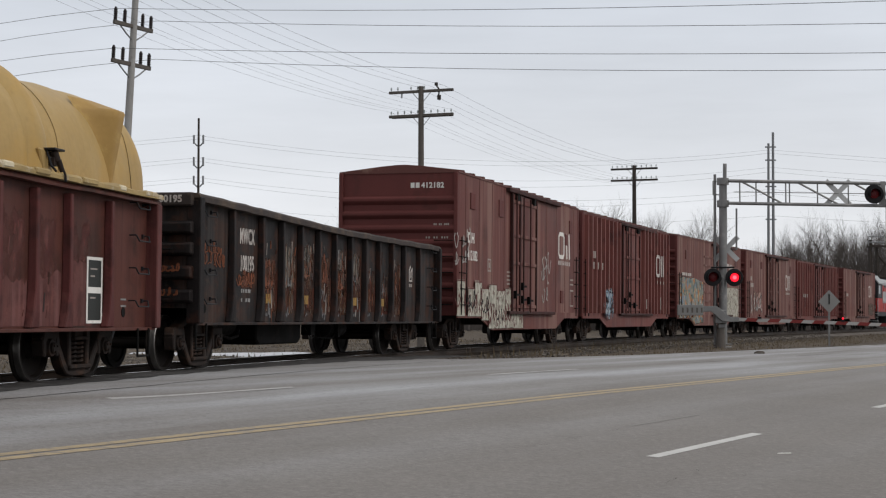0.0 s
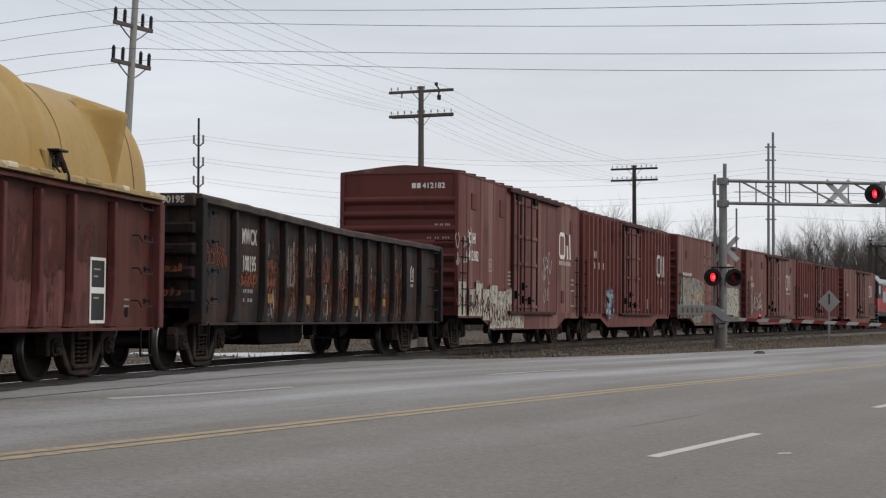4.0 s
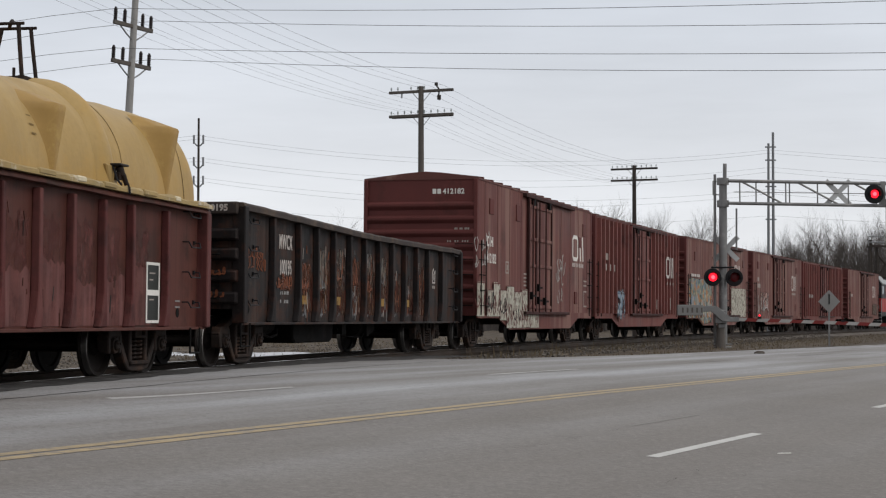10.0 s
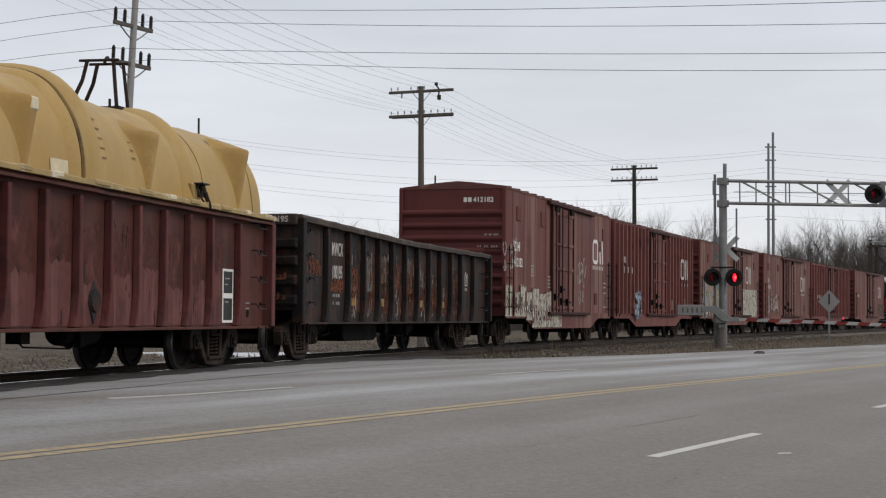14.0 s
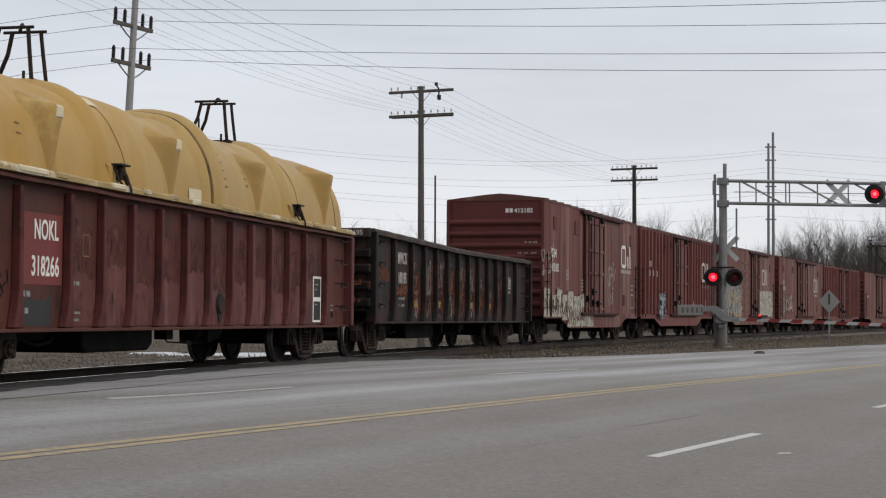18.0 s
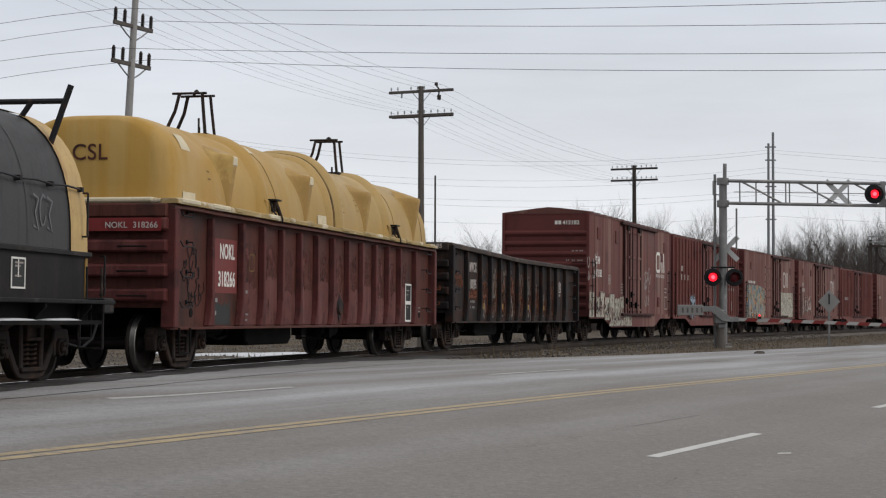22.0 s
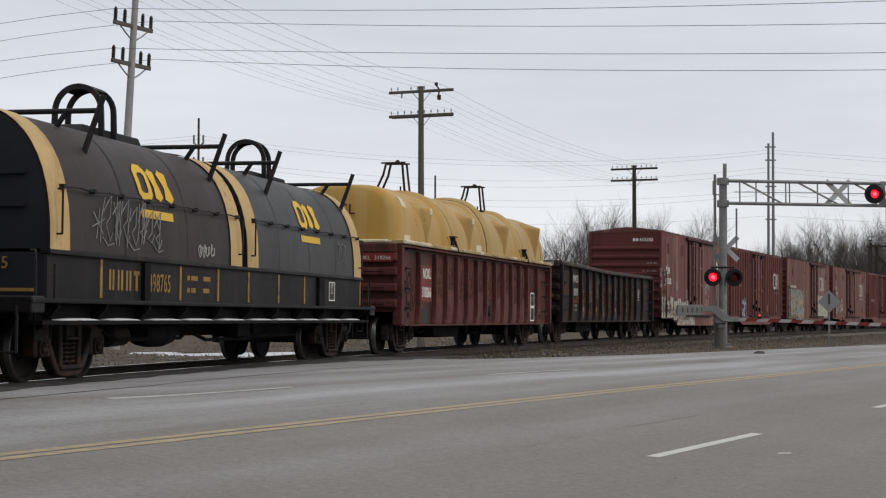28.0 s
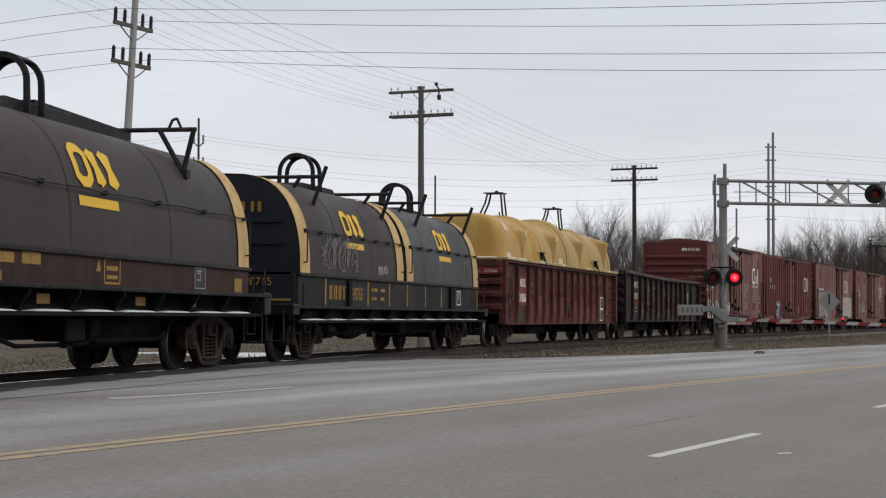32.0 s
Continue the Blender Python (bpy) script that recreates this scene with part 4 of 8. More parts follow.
def grab(car, x, z, y=-1.5, length=0.42, upright=False, mat="under", out=0.07):
    """A bent grab iron on a side."""
    s = -1 if y < 0 else 1
    if upright:
        pts = [(x, y, z - length / 2), (x, y + s * out, z - length / 2), (x, y + s * out, z + length / 2), (x, y, z + length / 2)]
    else:
        pts = [(x - length / 2, y, z), (x - length / 2, y + s * out, z), (x + length / 2, y + s * out, z), (x + length / 2, y, z)]
    return part("grab_iron", Shape().tube(pts, 0.014), mat, car)


def end_grab(car, e, y, z, length=0.42, mat="under"):
    s = -1 if e < 0 else 1
    pts = [(e, y - length / 2, z), (e + s * 0.07, y - length / 2, z), (e + s * 0.07, y + length / 2, z), (e, y + length / 2, z)]
    return part("grab_iron", Shape().tube(pts, 0.014), mat, car)


def bars(car, x, z, rows, mat="white_mark", y=-1.5, name="small_writing"):
    """Writing too small to read: plain bars. rows: (dx, dz, width, height)."""
    for dx, dz, w, h in rows:
        part(name, Shape().box(x + dx, x + dx + w, y - 0.004, y, z + dz, z + dz + h), mat, car)


def flat(car, name, mat, outline, y=-1.5, lift=0.004, label=""):
    """A painted patch on the right-hand side, as an outline of (x, z)."""
    return part(name, Shape().prism(outline, y - lift, y, "y"), mat, car, label)


def rect(x0, x1, z0, z1):
    return [(x0, z0), (x1, z0), (x1, z1), (x0, z1)]


def ragged(x0, x1, z0, z1, seed, rough=0.12, n=14):
    """An outline with a torn upper edge."""
    rng = random.Random(seed)
    top = []
    h = 0.0
    for i in range(n + 1):
        h = 0.5 * h + rng.uniform(-rough, rough)
        top.append((x1 + (x0 - x1) * i / n, z1 + h))
    return [(x0, z0), (x1, z0)] + top


def curve_scrawl(car, m, mat, seed, n, size, width, name="graffiti"):
    """Loose handwriting that spells nothing: joined loops, drawn in the plane of m (x along, z up)."""
    rng = random.Random(seed)
    for j in range(n):
        pts = []
        a0, sx, sz = rng.uniform(0, 6.28), rng.uniform(0.3, 0.6) * size, rng.uniform(0.35, 0.75) * size
        cx, turns = j * size * 0.72, rng.uniform(0.7, 1.5)
        for i in range(15):
            t = i / 14
            a = a0 + 6.28 * turns * t
            pts.append((cx + sx * (t - 0.5) + 0.45 * sx * math.cos(a), 0.25 * sz + sz * 0.5 * math.sin(a) + 0.2 * sz * math.sin(2.3 * a + j)))
        sh = ribbon(pts, width, -0.004 - 0.0002 * j, 0.0)
        sh.v = [tuple(m @ Vector(p)) for p in sh.v]
        part(name, sh, mat, car)


def tag_scrawl(car, x0, x1, z0, z1, mat, seed, y=-1.5, strokes=9, width=0.035):
    """A quick spray-can scribble: loops that spell nothing."""
    rng = random.Random(seed)
    wd = (x1 - x0) / strokes
    for i in range(strokes):
        cx = x0 + wd * (i + 0.5)
        kind = rng.randrange(3)
        hi, lo = z1 - rng.uniform(0, 0.2) * (z1 - z0), z0 + rng.uniform(0, 0.25) * (z1 - z0)
        if kind == 0:
            pts = [(cx - 0.45 * wd, lo), (cx - 0.2 * wd, hi), (cx + 0.1 * wd, lo + 0.2 * (hi - lo)), (cx + 0.5 * wd, hi)]
        elif kind == 1:
            pts = [(cx + 0.45 * wd * math.cos(a * 0.7 + 1), (hi + lo) / 2 + (hi - lo) / 2 * math.sin(a * 0.7 + 1)) for a in range(8)]
        else:
            pts = [(cx - 0.4 * wd, hi), (cx + 0.35 * wd, hi - 0.1 * (hi - lo)), (cx - 0.1 * wd, (hi + lo) / 2), (cx + 0.4 * wd, lo), (cx - 0.3 * wd, lo + 0.05)]
        part("graffiti", ribbon(pts, width, y - 0.003 - 0.0002 * i, y), mat, car)


def wild_tag(car, x0, x1, z0, z1, mat, seed, y, n, width):
    """A tall spray-can tag that spells nothing: spiked uprights, crossing hooks and a star."""
    rng = random.Random(seed)
    wd, h = (x1 - x0) / n, z1 - z0
    for i in range(n):
        cx, lean = x0 + wd * (i + 0.5), rng.uniform(-0.12, 0.16)
        hi, lo = z1 - rng.uniform(0.0, 0.28) * h, z0 + rng.uniform(0.0, 0.22) * h
        mid = (hi + lo) / 2 + rng.uniform(-0.1, 0.1) * h
        if i == 0:
            strokes = [[(cx + 0.20 * math.cos(a), mid + 0.20 * math.sin(a)), (cx - 0.20 * math.cos(a), mid - 0.20 * math.sin(a))] for a in (0.3, 1.35, 2.4)]
        else:
            strokes = [[(cx - 0.30 * wd, hi), (cx - 0.22 * wd + lean, mid), (cx - 0.34 * wd + lean, lo)],
                       [(cx - 0.42 * wd, mid + 0.1 * h), (cx, hi - 0.08 * h), (cx + 0.42 * wd, hi + 0.05 * h), (cx + 0.30 * wd, mid), (cx - 0.15 * wd, mid - 0.12 * h), (cx + 0.35 * wd, lo + 0.04 * h), (cx + 0.62 * wd, lo + 0.20 * h)]]
            if i % 3 == 1:
                strokes.append([(cx - 0.5 * wd, lo + 0.1 * h), (cx + 0.1 * wd, lo - 0.05 * h), (cx + 0.8 * wd, lo)])
            if i % 3 == 2:
                strokes.append([(cx + 0.1 * wd, hi + 0.12 * h), (cx + 0.16 * wd, mid), (cx + 0.05 * wd, lo - 0.08 * h)])
        for j, pts in enumerate(strokes):
            part("graffiti", ribbon(pts, width, y - 0.003 - 0.0003 * (3 * i + j), y), mat, car)


# ---------------------------------------------------------------- boxcars
BOX_HALF = 7.75   # half length over the ends; the first car is shorter
FIRST_HALF = 7.40


def boxcar(centre, label, paint, style, door, marks, h=BOX_HALF, slide=0.0):
    """style: smooth or ribbed sides. door: (x0, x1) of the doorway in the car's own space."""
    car = thing("boxcar", on_line(centre), label, "boxcar", "boxcars of the train")
    MOVERS.append((car, centre, 6.0))
    w, z0, z1 = 1.56 if style == "smooth" else 1.44, 0.88, 4.48
    add_running_gear(car, centre, 6.0, h, 0.86)
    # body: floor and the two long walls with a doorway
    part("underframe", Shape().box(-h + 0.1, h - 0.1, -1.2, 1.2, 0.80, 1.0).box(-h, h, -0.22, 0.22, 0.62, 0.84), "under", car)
    for y0, y1 in ((-w, -w + 0.08), (w - 0.08, w)):
        part("side_wall", Shape().box(-h, h, y0, y1, z0, z1), paint, car, bevel=0.01)
    # deep sill between the trucks
    for y in (-w - 0.012, w - 0.03):
        part("side_sill", Shape().prism([(-h, 0.82), (-5.2, 0.82), (-4.0, 0.50), (4.0, 0.50), (5.2, 0.82), (h, 0.82), (h, 1.0), (-h, 1.0)], y, y + 0.042, "y"), paint, car)
    # ends with pressed ribs
    for sgn in (-1, 1):
        e = sgn * h
        sh = Shape().prism([(-w, z0), (w, z0), (w, z1 - 0.5), (w - 0.05, z1), (0.45, z1 + 0.13), (0.0, z1 + 0.165), (-0.45, z1 + 0.13), (-w, z1)], e - sgn * 0.08, e, "x")
        end = part("end_wall", sh, "box_end", car)
        for i in range(8):
            z = 3.69 - 0.36 * i
            rib = Shape().prism([(z - 0.04, 0.0), (z + 0.06, 0.085), (z + 0.13, 0.085), (z + 0.19, 0.0)], -w + 0.05, w - 0.05, "x", Matrix(((0, 0, sgn, e), (1, 0, 0, 0), (0, 1, 0, 0), (0, 0, 0, 1))))
            part("end_rib", rib, "box_end", end, bevel=0.012)
        for y in (-w + 0.04, w - 0.04):
            part("corner_post", Shape().box(min(e - sgn * 0.12, e + sgn * 0.09), max(e - sgn * 0.12, e + sgn * 0.09), y - 0.05, y + 0.05, z0, z1 - 0.02), "box_end", car, bevel=0.012)
        for i in range(5):
            end_grab(car, e + sgn * 0.09, -w + 0.34, 1.15 + 0.40 * i, 0.46)
            grab(car, e - sgn * 0.36, 1.15 + 0.40 * i, -w, 0.46)
        for x in (e - sgn * 0.60, e - sgn * 0.12):
            part("ladder_rail", Shape().rod((x, -w - 0.075, 0.9), (x, -w - 0.075, 2.85), 0.016), "under", car)
        part("end_platform", Shape().box(min(e, e + sgn * 0.22), max(e, e + sgn * 0.22), -1.1, 1.1, 1.06, 1.10), "under", car)
    part("handbrake", Shape().lathe([(0.0, -0.03), (0.26, -0.03), (0.28, 0.0), (0.26, 0.03), (0.0, 0.03)], 16, pose(-h - 0.16, 0.75, 2.6, 0, 0, 90)), "box_end", car)
    # roof with raised seams
    prof = [(-w - 0.02, z1 - 0.03), (w + 0.02, z1 - 0.03), (w + 0.02, z1 + 0.02), (0.45, z1 + 0.15), (0.0, z1 + 0.185), (-0.45, z1 + 0.15), (-w - 0.02, z1 + 0.02)]
    roof = part("roof", Shape().prism(prof, -h - 0.02, h + 0.02, "x"), "box_roof", car)
    for i in range(15):
        x = -h + 0.45 + i * (2 * h - 0.9) / 14
        seam = Shape().prism([(-w - 0.03, z1 + 0.01), (-0.45, z1 + 0.145), (0, z1 + 0.18), (0.45, z1 + 0.145), (w + 0.03, z1 + 0.01), (w + 0.03, z1 + 0.06), (0.45, z1 + 0.195), (0, z1 + 0.23), (-0.45, z1 + 0.195), (-w - 0.03, z1 + 0.06)], x - 0.05, x + 0.05, "x")
        part("roof_seam", seam, "box_roof", roof)
    # doors on the right-hand side, and a plain one on the other
    d0, d1 = door
    for y in (-w, w):
        s = -1 if y < 0 else 1
        leaf = Shape().box(d0, d1, min(y, y + s * 0.05), max(y, y + s * 0.05), 1.0, z1 - 0.16)
        dr = part("door", leaf, paint, car, bevel=0.012)
        if y > 0:
            continue
        # recessed leaf with three cross members, dark edges, two lock rods and their gear
        for z in (1.10, 2.32, 3.10, z1 - 0.42):
            part("door_rib", Shape().box(d0 + 0.05, d1 - 0.05, y - 0.085, y - 0.05, z, z + 0.10), paint, dr, bevel=0.012)
        for k in (0.0, 0.30, 0.985):
            x = d0 + (d1 - d0) * k
            part("door_edge", Shape().box(x - 0.04, x + 0.04, y - 0.095, y - 0.03, 0.98, z1 - 0.15), "box_dark", dr)
        for k in (0.10, 0.38, 0.66):
            x = d0 + (d1 - d0) * k
            part("lock_rod", Shape().rod((x, y - 0.125, 0.98), (x, y - 0.125, z1 - 0.2), 0.024), "box_dark", dr)
        for k, z in ((0.08, 1.45), (0.36, 1.70), (0.36, 1.32), (0.64, 1.30)):
            x = d0 + (d1 - d0) * k
            part("lock_handle", Shape().box(x - 0.04, x + 0.36, y - 0.15, y - 0.10, z, z + 0.06).box(x - 0.05, x + 0.05, y - 0.15, y - 0.06, z - 0.08, z + 0.14), "under", dr)
        for k in (0.12, 0.80):
            x = d0 + (d1 - d0) * k
            part("roller", Shape().box(x, x + 0.22, y - 0.14, y - 0.05, z1 - 0.34, z1 - 0.16), "under", dr)
        part("door_track", Shape().box(d0 - 0.5, d1 + 2.4, y - 0.13, y, 0.93, 1.02), "box_dark", car, bevel=0.01)
        part("door_header", Shape().box(d0 - 0.5, d1 + 3.2, y - 0.12, y, z1 - 0.14, z1 - 0.03), "box_dark", car, bevel=0.01)
    if style == "ribbed":
        for k in range(24):
            x = -h + 0.35 + k * (2 * h - 0.7) / 23
            if d0 - 0.12 < x < d1 + 0.12:
                continue
            for y in (-w, w):
                s = -1 if y < 0 else 1
                part("side_post", Shape().prism([(x - 0.10, y), (x - 0.07, y + s * 0.13), (x + 0.07, y + s * 0.13), (x + 0.10, y)], 1.0, z1 - 0.08, "z"), paint, car)
    else:
        for k in range(11):
            x = -h + 0.72 + k * (2 * h - 1.44) / 10
            if d0 - 0.1 < x < d1 + 0.1:
                continue
            part("panel_seam", Shape().box(x - 0.03, x + 0.03, -w - 0.008, -w, 1.02, z1 - 0.06), paint, car)
    built = set(car.children)
    marks(car, w)
    for ob in set(car.children) - built:   # the marks of the sides move with the door, those of the end stay
        if (ob.matrix_basis @ ob.data.vertices[0].co).x > -h + 0.02:
            ob.matrix_basis = pose(slide, 0, 0) @ ob.matrix_basis
    return car


def worm_mark(car, x, z, size, y, wide=1.45, mat="worn_white"):
    """The railway's rounded emblem, as a plain pair of bent bars."""
    s, w = size, size * wide
    ring = [(x + 0.10 * w, z), (x, z + 0.12 * s), (x, z + 0.86 * s), (x + 0.10 * w, z + 0.98 * s), (x + 0.50 * w, z + 0.98 * s), (x + 0.60 * w, z + 0.86 * s), (x + 0.60 * w, z + 0.12 * s), (x + 0.50 * w, z), (x + 0.10 * w, z)]
    part("emblem", ribbon(ring, 0.17 * s, y - 0.005, y), mat, car)
    for a in (0.84, 1.16):
        part("emblem", ribbon([(x + (a + 0.02) * w, z + 0.98 * s), (x + (a + 0.10) * w, z)], 0.19 * s, y - 0.006, y), mat, car)


def square_plates(car, y, places):
    for x, z, a in places:
        part("route_board", Shape().box(x - a / 2, x + a / 2, y - 0.03, y, z - a / 2, z + a / 2), "box_end", car, bevel=0.008)


def marks_first(car, w):
    y = -w
    h = FIRST_HALF
    lettering("412182", 0.19, "white_mark", car, pose(-h - 0.006, -0.60, 4.08) @ END, bold=0.005, label="white painted car number")
    part("emblem_bar", Shape().box(-h - 0.005, -h, -0.42, -0.32, 4.08, 4.21).box(-h - 0.005, -h, -0.55, -0.45, 4.08, 4.21), "white_mark", car)
    for z, a, b in ((3.13, -0.95, -1.36), (2.80, -0.75, -1.36)):
        n = 9
        for i in range(n):
            ya = a + (b - a) * i / n
            if i not in (2, 5):
                part("small_writing", Shape().box(-h - 0.08, -h - 0.074, ya - 0.034, ya, z, z + 0.05), "dull_white", car)
    bars(car, -6.70, 2.74, [(0.0, 0, 0.07, 0.27), (0.0, 0, 0.24, 0.06), (0.0, 0.21, 0.24, 0.06), (0.34, 0, 0.07, 0.27), (0.54, 0, 0.07, 0.27), (0.34, 0.10, 0.27, 0.07)], y=y - 0.001, name="emblem_bar")
    lettering("412182", 0.36, "white_mark", car, pose(-6.75, y - 0.006, 2.30) @ SIDE, bold=0.006, wide=0.86, label="white painted car number")
    bars(car, -4.72, 2.06, [(0, 0, 0.36, 0.04), (0, 0.30, 0.36, 0.04), (0, 0, 0.05, 0.34), (0.31, 0, 0.05, 0.34), (0.12, 0.1, 0.12, 0.14)], "dull_white", y=y - 0.001)
    worm_mark(car, 4.15, 2.78, 0.74, y - 0.002, 1.75, "white_mark")
    bars(car, 4.1, 2.52, [(0.0, 0, 0.09, 0.13), (0.16, 0, 0.09, 0.13), (0.32, 0, 0.12, 0.13), (0.58, 0, 0.07, 0.13), (0.72, 0, 0.10, 0.13), (0.90, 0, 0.05, 0.13), (1.06, 0, 0.12, 0.13), (1.26, 0, 0.05, 0.13), (1.38, 0, 0.10, 0.13), (1.60, 0, 0.13, 0.13)], "worn_white", y=y - 0.001)
    bars(car, -2.6, 1.75, [(0, 0.11 * k, 0.36, 0.045) for k in range(4)], "dull_white", y=y - 0.001)
    bars(car, 5.9, 1.2, [(0, 0, 0.6, 0.05), (0, 0.5, 0.6, 0.05), (0, 0, 0.05, 0.5), (0.55, 0, 0.05, 0.5), (0, 0.7, 0.5, 0.05), (0, 0.85, 0.5, 0.05)], "dull_white", y=y - 0.001)
    square_plates(car, y, ((-6.3, 3.82, 0.42), (-3.35, 3.82, 0.46), (5.9, 3.80, 0.42), (5.2, 3.36, 0.36), (-2.7, 1.40, 0.44), (4.6, 1.50, 0.4)))
    # the big pale piece on the lower half and the scribbles above it
    blocks = ((-7.60, -6.80, 0.86, 1.78), (-6.82, -6.12, 0.86, 1.60), (-6.16, -5.42, 0.86, 1.78), (-5.46, -4.70, 0.74, 1.62), (-4.74, -3.86, 0.53, 1.74), (-3.90, -2.9, 0.53, 1.60), (-2.95, -1.9, 0.53, 1.66), (-1.95, -0.8, 0.53, 1.10))
    for i, (a, b, lo, hi) in enumerate(blocks):
        flat(car, "graffiti", "spray_pale", ragged(a + 0.02, b - 0.01, lo, hi, 70 + i, 0.02, 3), y - 0.036 - 0.0006 * i, 0.003, "pale graffiti piece sprayed over the paint")
        if i < 7:
            curve_scrawl(car, pose(a + 0.15, y - 0.044, lo + 0.35), "scribble_black" if i % 2 else "box_end", 40 + i, 2, 0.62, 0.045)
        part("graffiti", ribbon([(a + 0.03, lo + 0.06), (a + 0.03, hi - 0.03), (b - 0.05, hi - 0.02)], 0.035, y - 0.047, y - 0.043), "box_end", car)
        for k in range(2):
            px = a + (b - a) * (0.3 + 0.35 * k)
            part("graffiti", ribbon([(px, lo + 0.1), (px + 0.02, lo + 0.45 + 0.1 * ((i + k) % 3))], 0.03, y - 0.046, y - 0.043), "box_end", car)
    curve_scrawl(car, pose(-7.55, y - 0.010, 2.70), "scribble_pale", 3, 3, 0.62, 0.04)
    curve_scrawl(car, pose(-7.50, y - 0.010, 2.25), "scribble_pale", 5, 3, 0.40, 0.035)
    for k, (px, pz, sz) in enumerate(((2.1, 2.45, 0.8), (1.9, 2.1, 0.75), (2.0, 1.45, 0.6))):
        curve_scrawl(car, pose(px, y - 0.014, pz), "scribble_pale", 8 + k, 2, sz, 0.04)


def marks_second(car, w):
    y = -w - 0.13
    worm_mark(car, 4.55, 2.60, 0.80, y - 0.002)
    bars(car, -6.7, 2.55, [(0, 0.38, 0.16, 0.24), (0.24, 0.38, 0.12, 0.24), (0, 0, 0.16, 0.24), (0.68, 0, 0.14, 0.24), (1.36, 0, 0.14, 0.24)], "dull_white", y=y)
    bars(car, 4.7, 2.25, [(0, 0, 0.12, 0.12), (0.64, 0, 0.14, 0.12), (1.3, 0, 0.14, 0.12)], "dull_white", y=y)
    lettering("22", 0.28, "white_mark", car, pose(-BOX_HALF - 0.006, -0.85, 4.05) @ END, bold=0.006)
    flat(car, "graffiti", "spray_blue", rect(-5.4, -3.2, 0.6, 2.1), y - 0.004)
    bars(car, 2.5, 1.2, [(0, 0, 0.12, 0.4)], "dull_white", y=y)
    bars(car, 5.4, 1.2, [(0, 0, 0.12, 0.5)], "dull_white", y=y)


def marks_painted(car, w):
    y = -w
    flat(car, "graffiti", "spray_multi", [(-7.55, 0.86), (-5.1, 0.86), (-4.0, 0.54), (-2.0, 0.54), (-2.0, 2.5), (-4.8, 2.72), (-7.55, 2.70)], y - 0.036, 0.004, "multicoloured graffiti piece")
    flat(car, "graffiti", "spray_pale", rect(2.6, 7.0, 0.9, 2.4), y - 0.04)
    worm_mark(car, 3.9, 2.75, 0.80, y - 0.002)
    bars(car, -6.9, 2.75, [(0.0, 0, 0.3, 0.13), (0.36, 0, 0.25, 0.13), (0.7, 0, 0.34, 0.13), (1.15, 0, 0.28, 0.13), (1.5, 0, 0.4, 0.13)], "worn_white", y=y - 0.04)
    curve_scrawl(car, pose(-7.2, y - 0.046, 1.2), "scribble_pale", 91, 6, 1.2, 0.07)
    curve_scrawl(car, pose(-6.8, y - 0.047, 0.95), "spray_orange", 92, 4, 1.0, 0.09)
    for i in range(7):
        part("louvre", Shape().box(-1.9, 0.3, y - 0.03, y, 1.2 + 0.42 * i, 1.28 + 0.42 * i), "box_faded", car)
    square_plates(car, y, ((-5.9, 3.7, 0.4), (6.3, 3.7, 0.4)))


def marks_pink(car, w):
    y = -w
    flat(car, "graffiti", "spray_pink", [(-6.6, 1.0), (-2.8, 1.0), (-2.9, 2.2), (-4.4, 2.5), (-6.4, 2.3)], y - 0.036)
    worm_mark(car, 4.2, 2.60, 0.80, y - 0.002)
    bars(car, 4.3, 2.28, [(0, 0, 0.3, 0.12), (0.4, 0, 0.4, 0.12), (0.95, 0, 0.4, 0.12)], "dull_white", y=y - 0.001)
    curve_scrawl(car, pose(-6.4, y - 0.042, 1.5), "scribble_pale", 95, 4, 1.1, 0.06)
    bars(car, -6.5, 2.55, [(0, 0, 0.8, 0.22), (0, 0.36, 0.4, 0.22)], "dull_white", y=y - 0.001)
    square_plates(car, y, ((-6.4, 3.8, 0.4), (-3.4, 3.8, 0.4), (5.9, 3.8, 0.4), (5.6, 1.5, 0.4)))


def marks_none(car, w):
    bars(car, -6.3, 2.2, [(0, 0, 0.3, 0.22), (0.6, 0, 0.25, 0.22), (1.2, 0, 0.25, 0.22)], "dull_white", y=-w - 0.13)


def marks_last(car, w):
    y = -w
    worm_mark(car, 4.3, 2.60, 0.80, y - 0.002)
    flat(car, "graffiti", "spray_grey", rect(3.6, 7.2, 0.95, 2.2), y - 0.036)
    bars(car, -6.5, 2.5, [(0, 0, 0.9, 0.2)], "dull_white", y=y - 0.001)


def build_boxcars():
    boxcar(7.45, "rust-red boxcar with white number and pale graffiti piece", "box_paint", "smooth", (-2.0, 1.0), marks_first, FIRST_HALF, 0.25)
    boxcar(23.95, "maroon ribbed boxcar with white emblem and blue graffiti", "box_plain", "ribbed", (-1.6, 1.5), marks_second)
    boxcar(40.9, "faded rust-red boxcar covered with multicoloured graffiti", "box_faded", "smooth", (0.4, 2.6), marks_painted)
    boxcar(58.0, "weathered rust-red boxcar with pinkish graffiti", "box_faded", "smooth", (-1.9, 1.5), marks_pink)
    boxcar(74.8, "dark maroon ribbed boxcar without emblem", "box_plain", "ribbed", (-1.5, 1.5), marks_none)
    boxcar(92.4, "weathered rust-red boxcar next to the locomotive", "box_faded", "smooth", (-1.8, 1.6), marks_last)


build_boxcars()


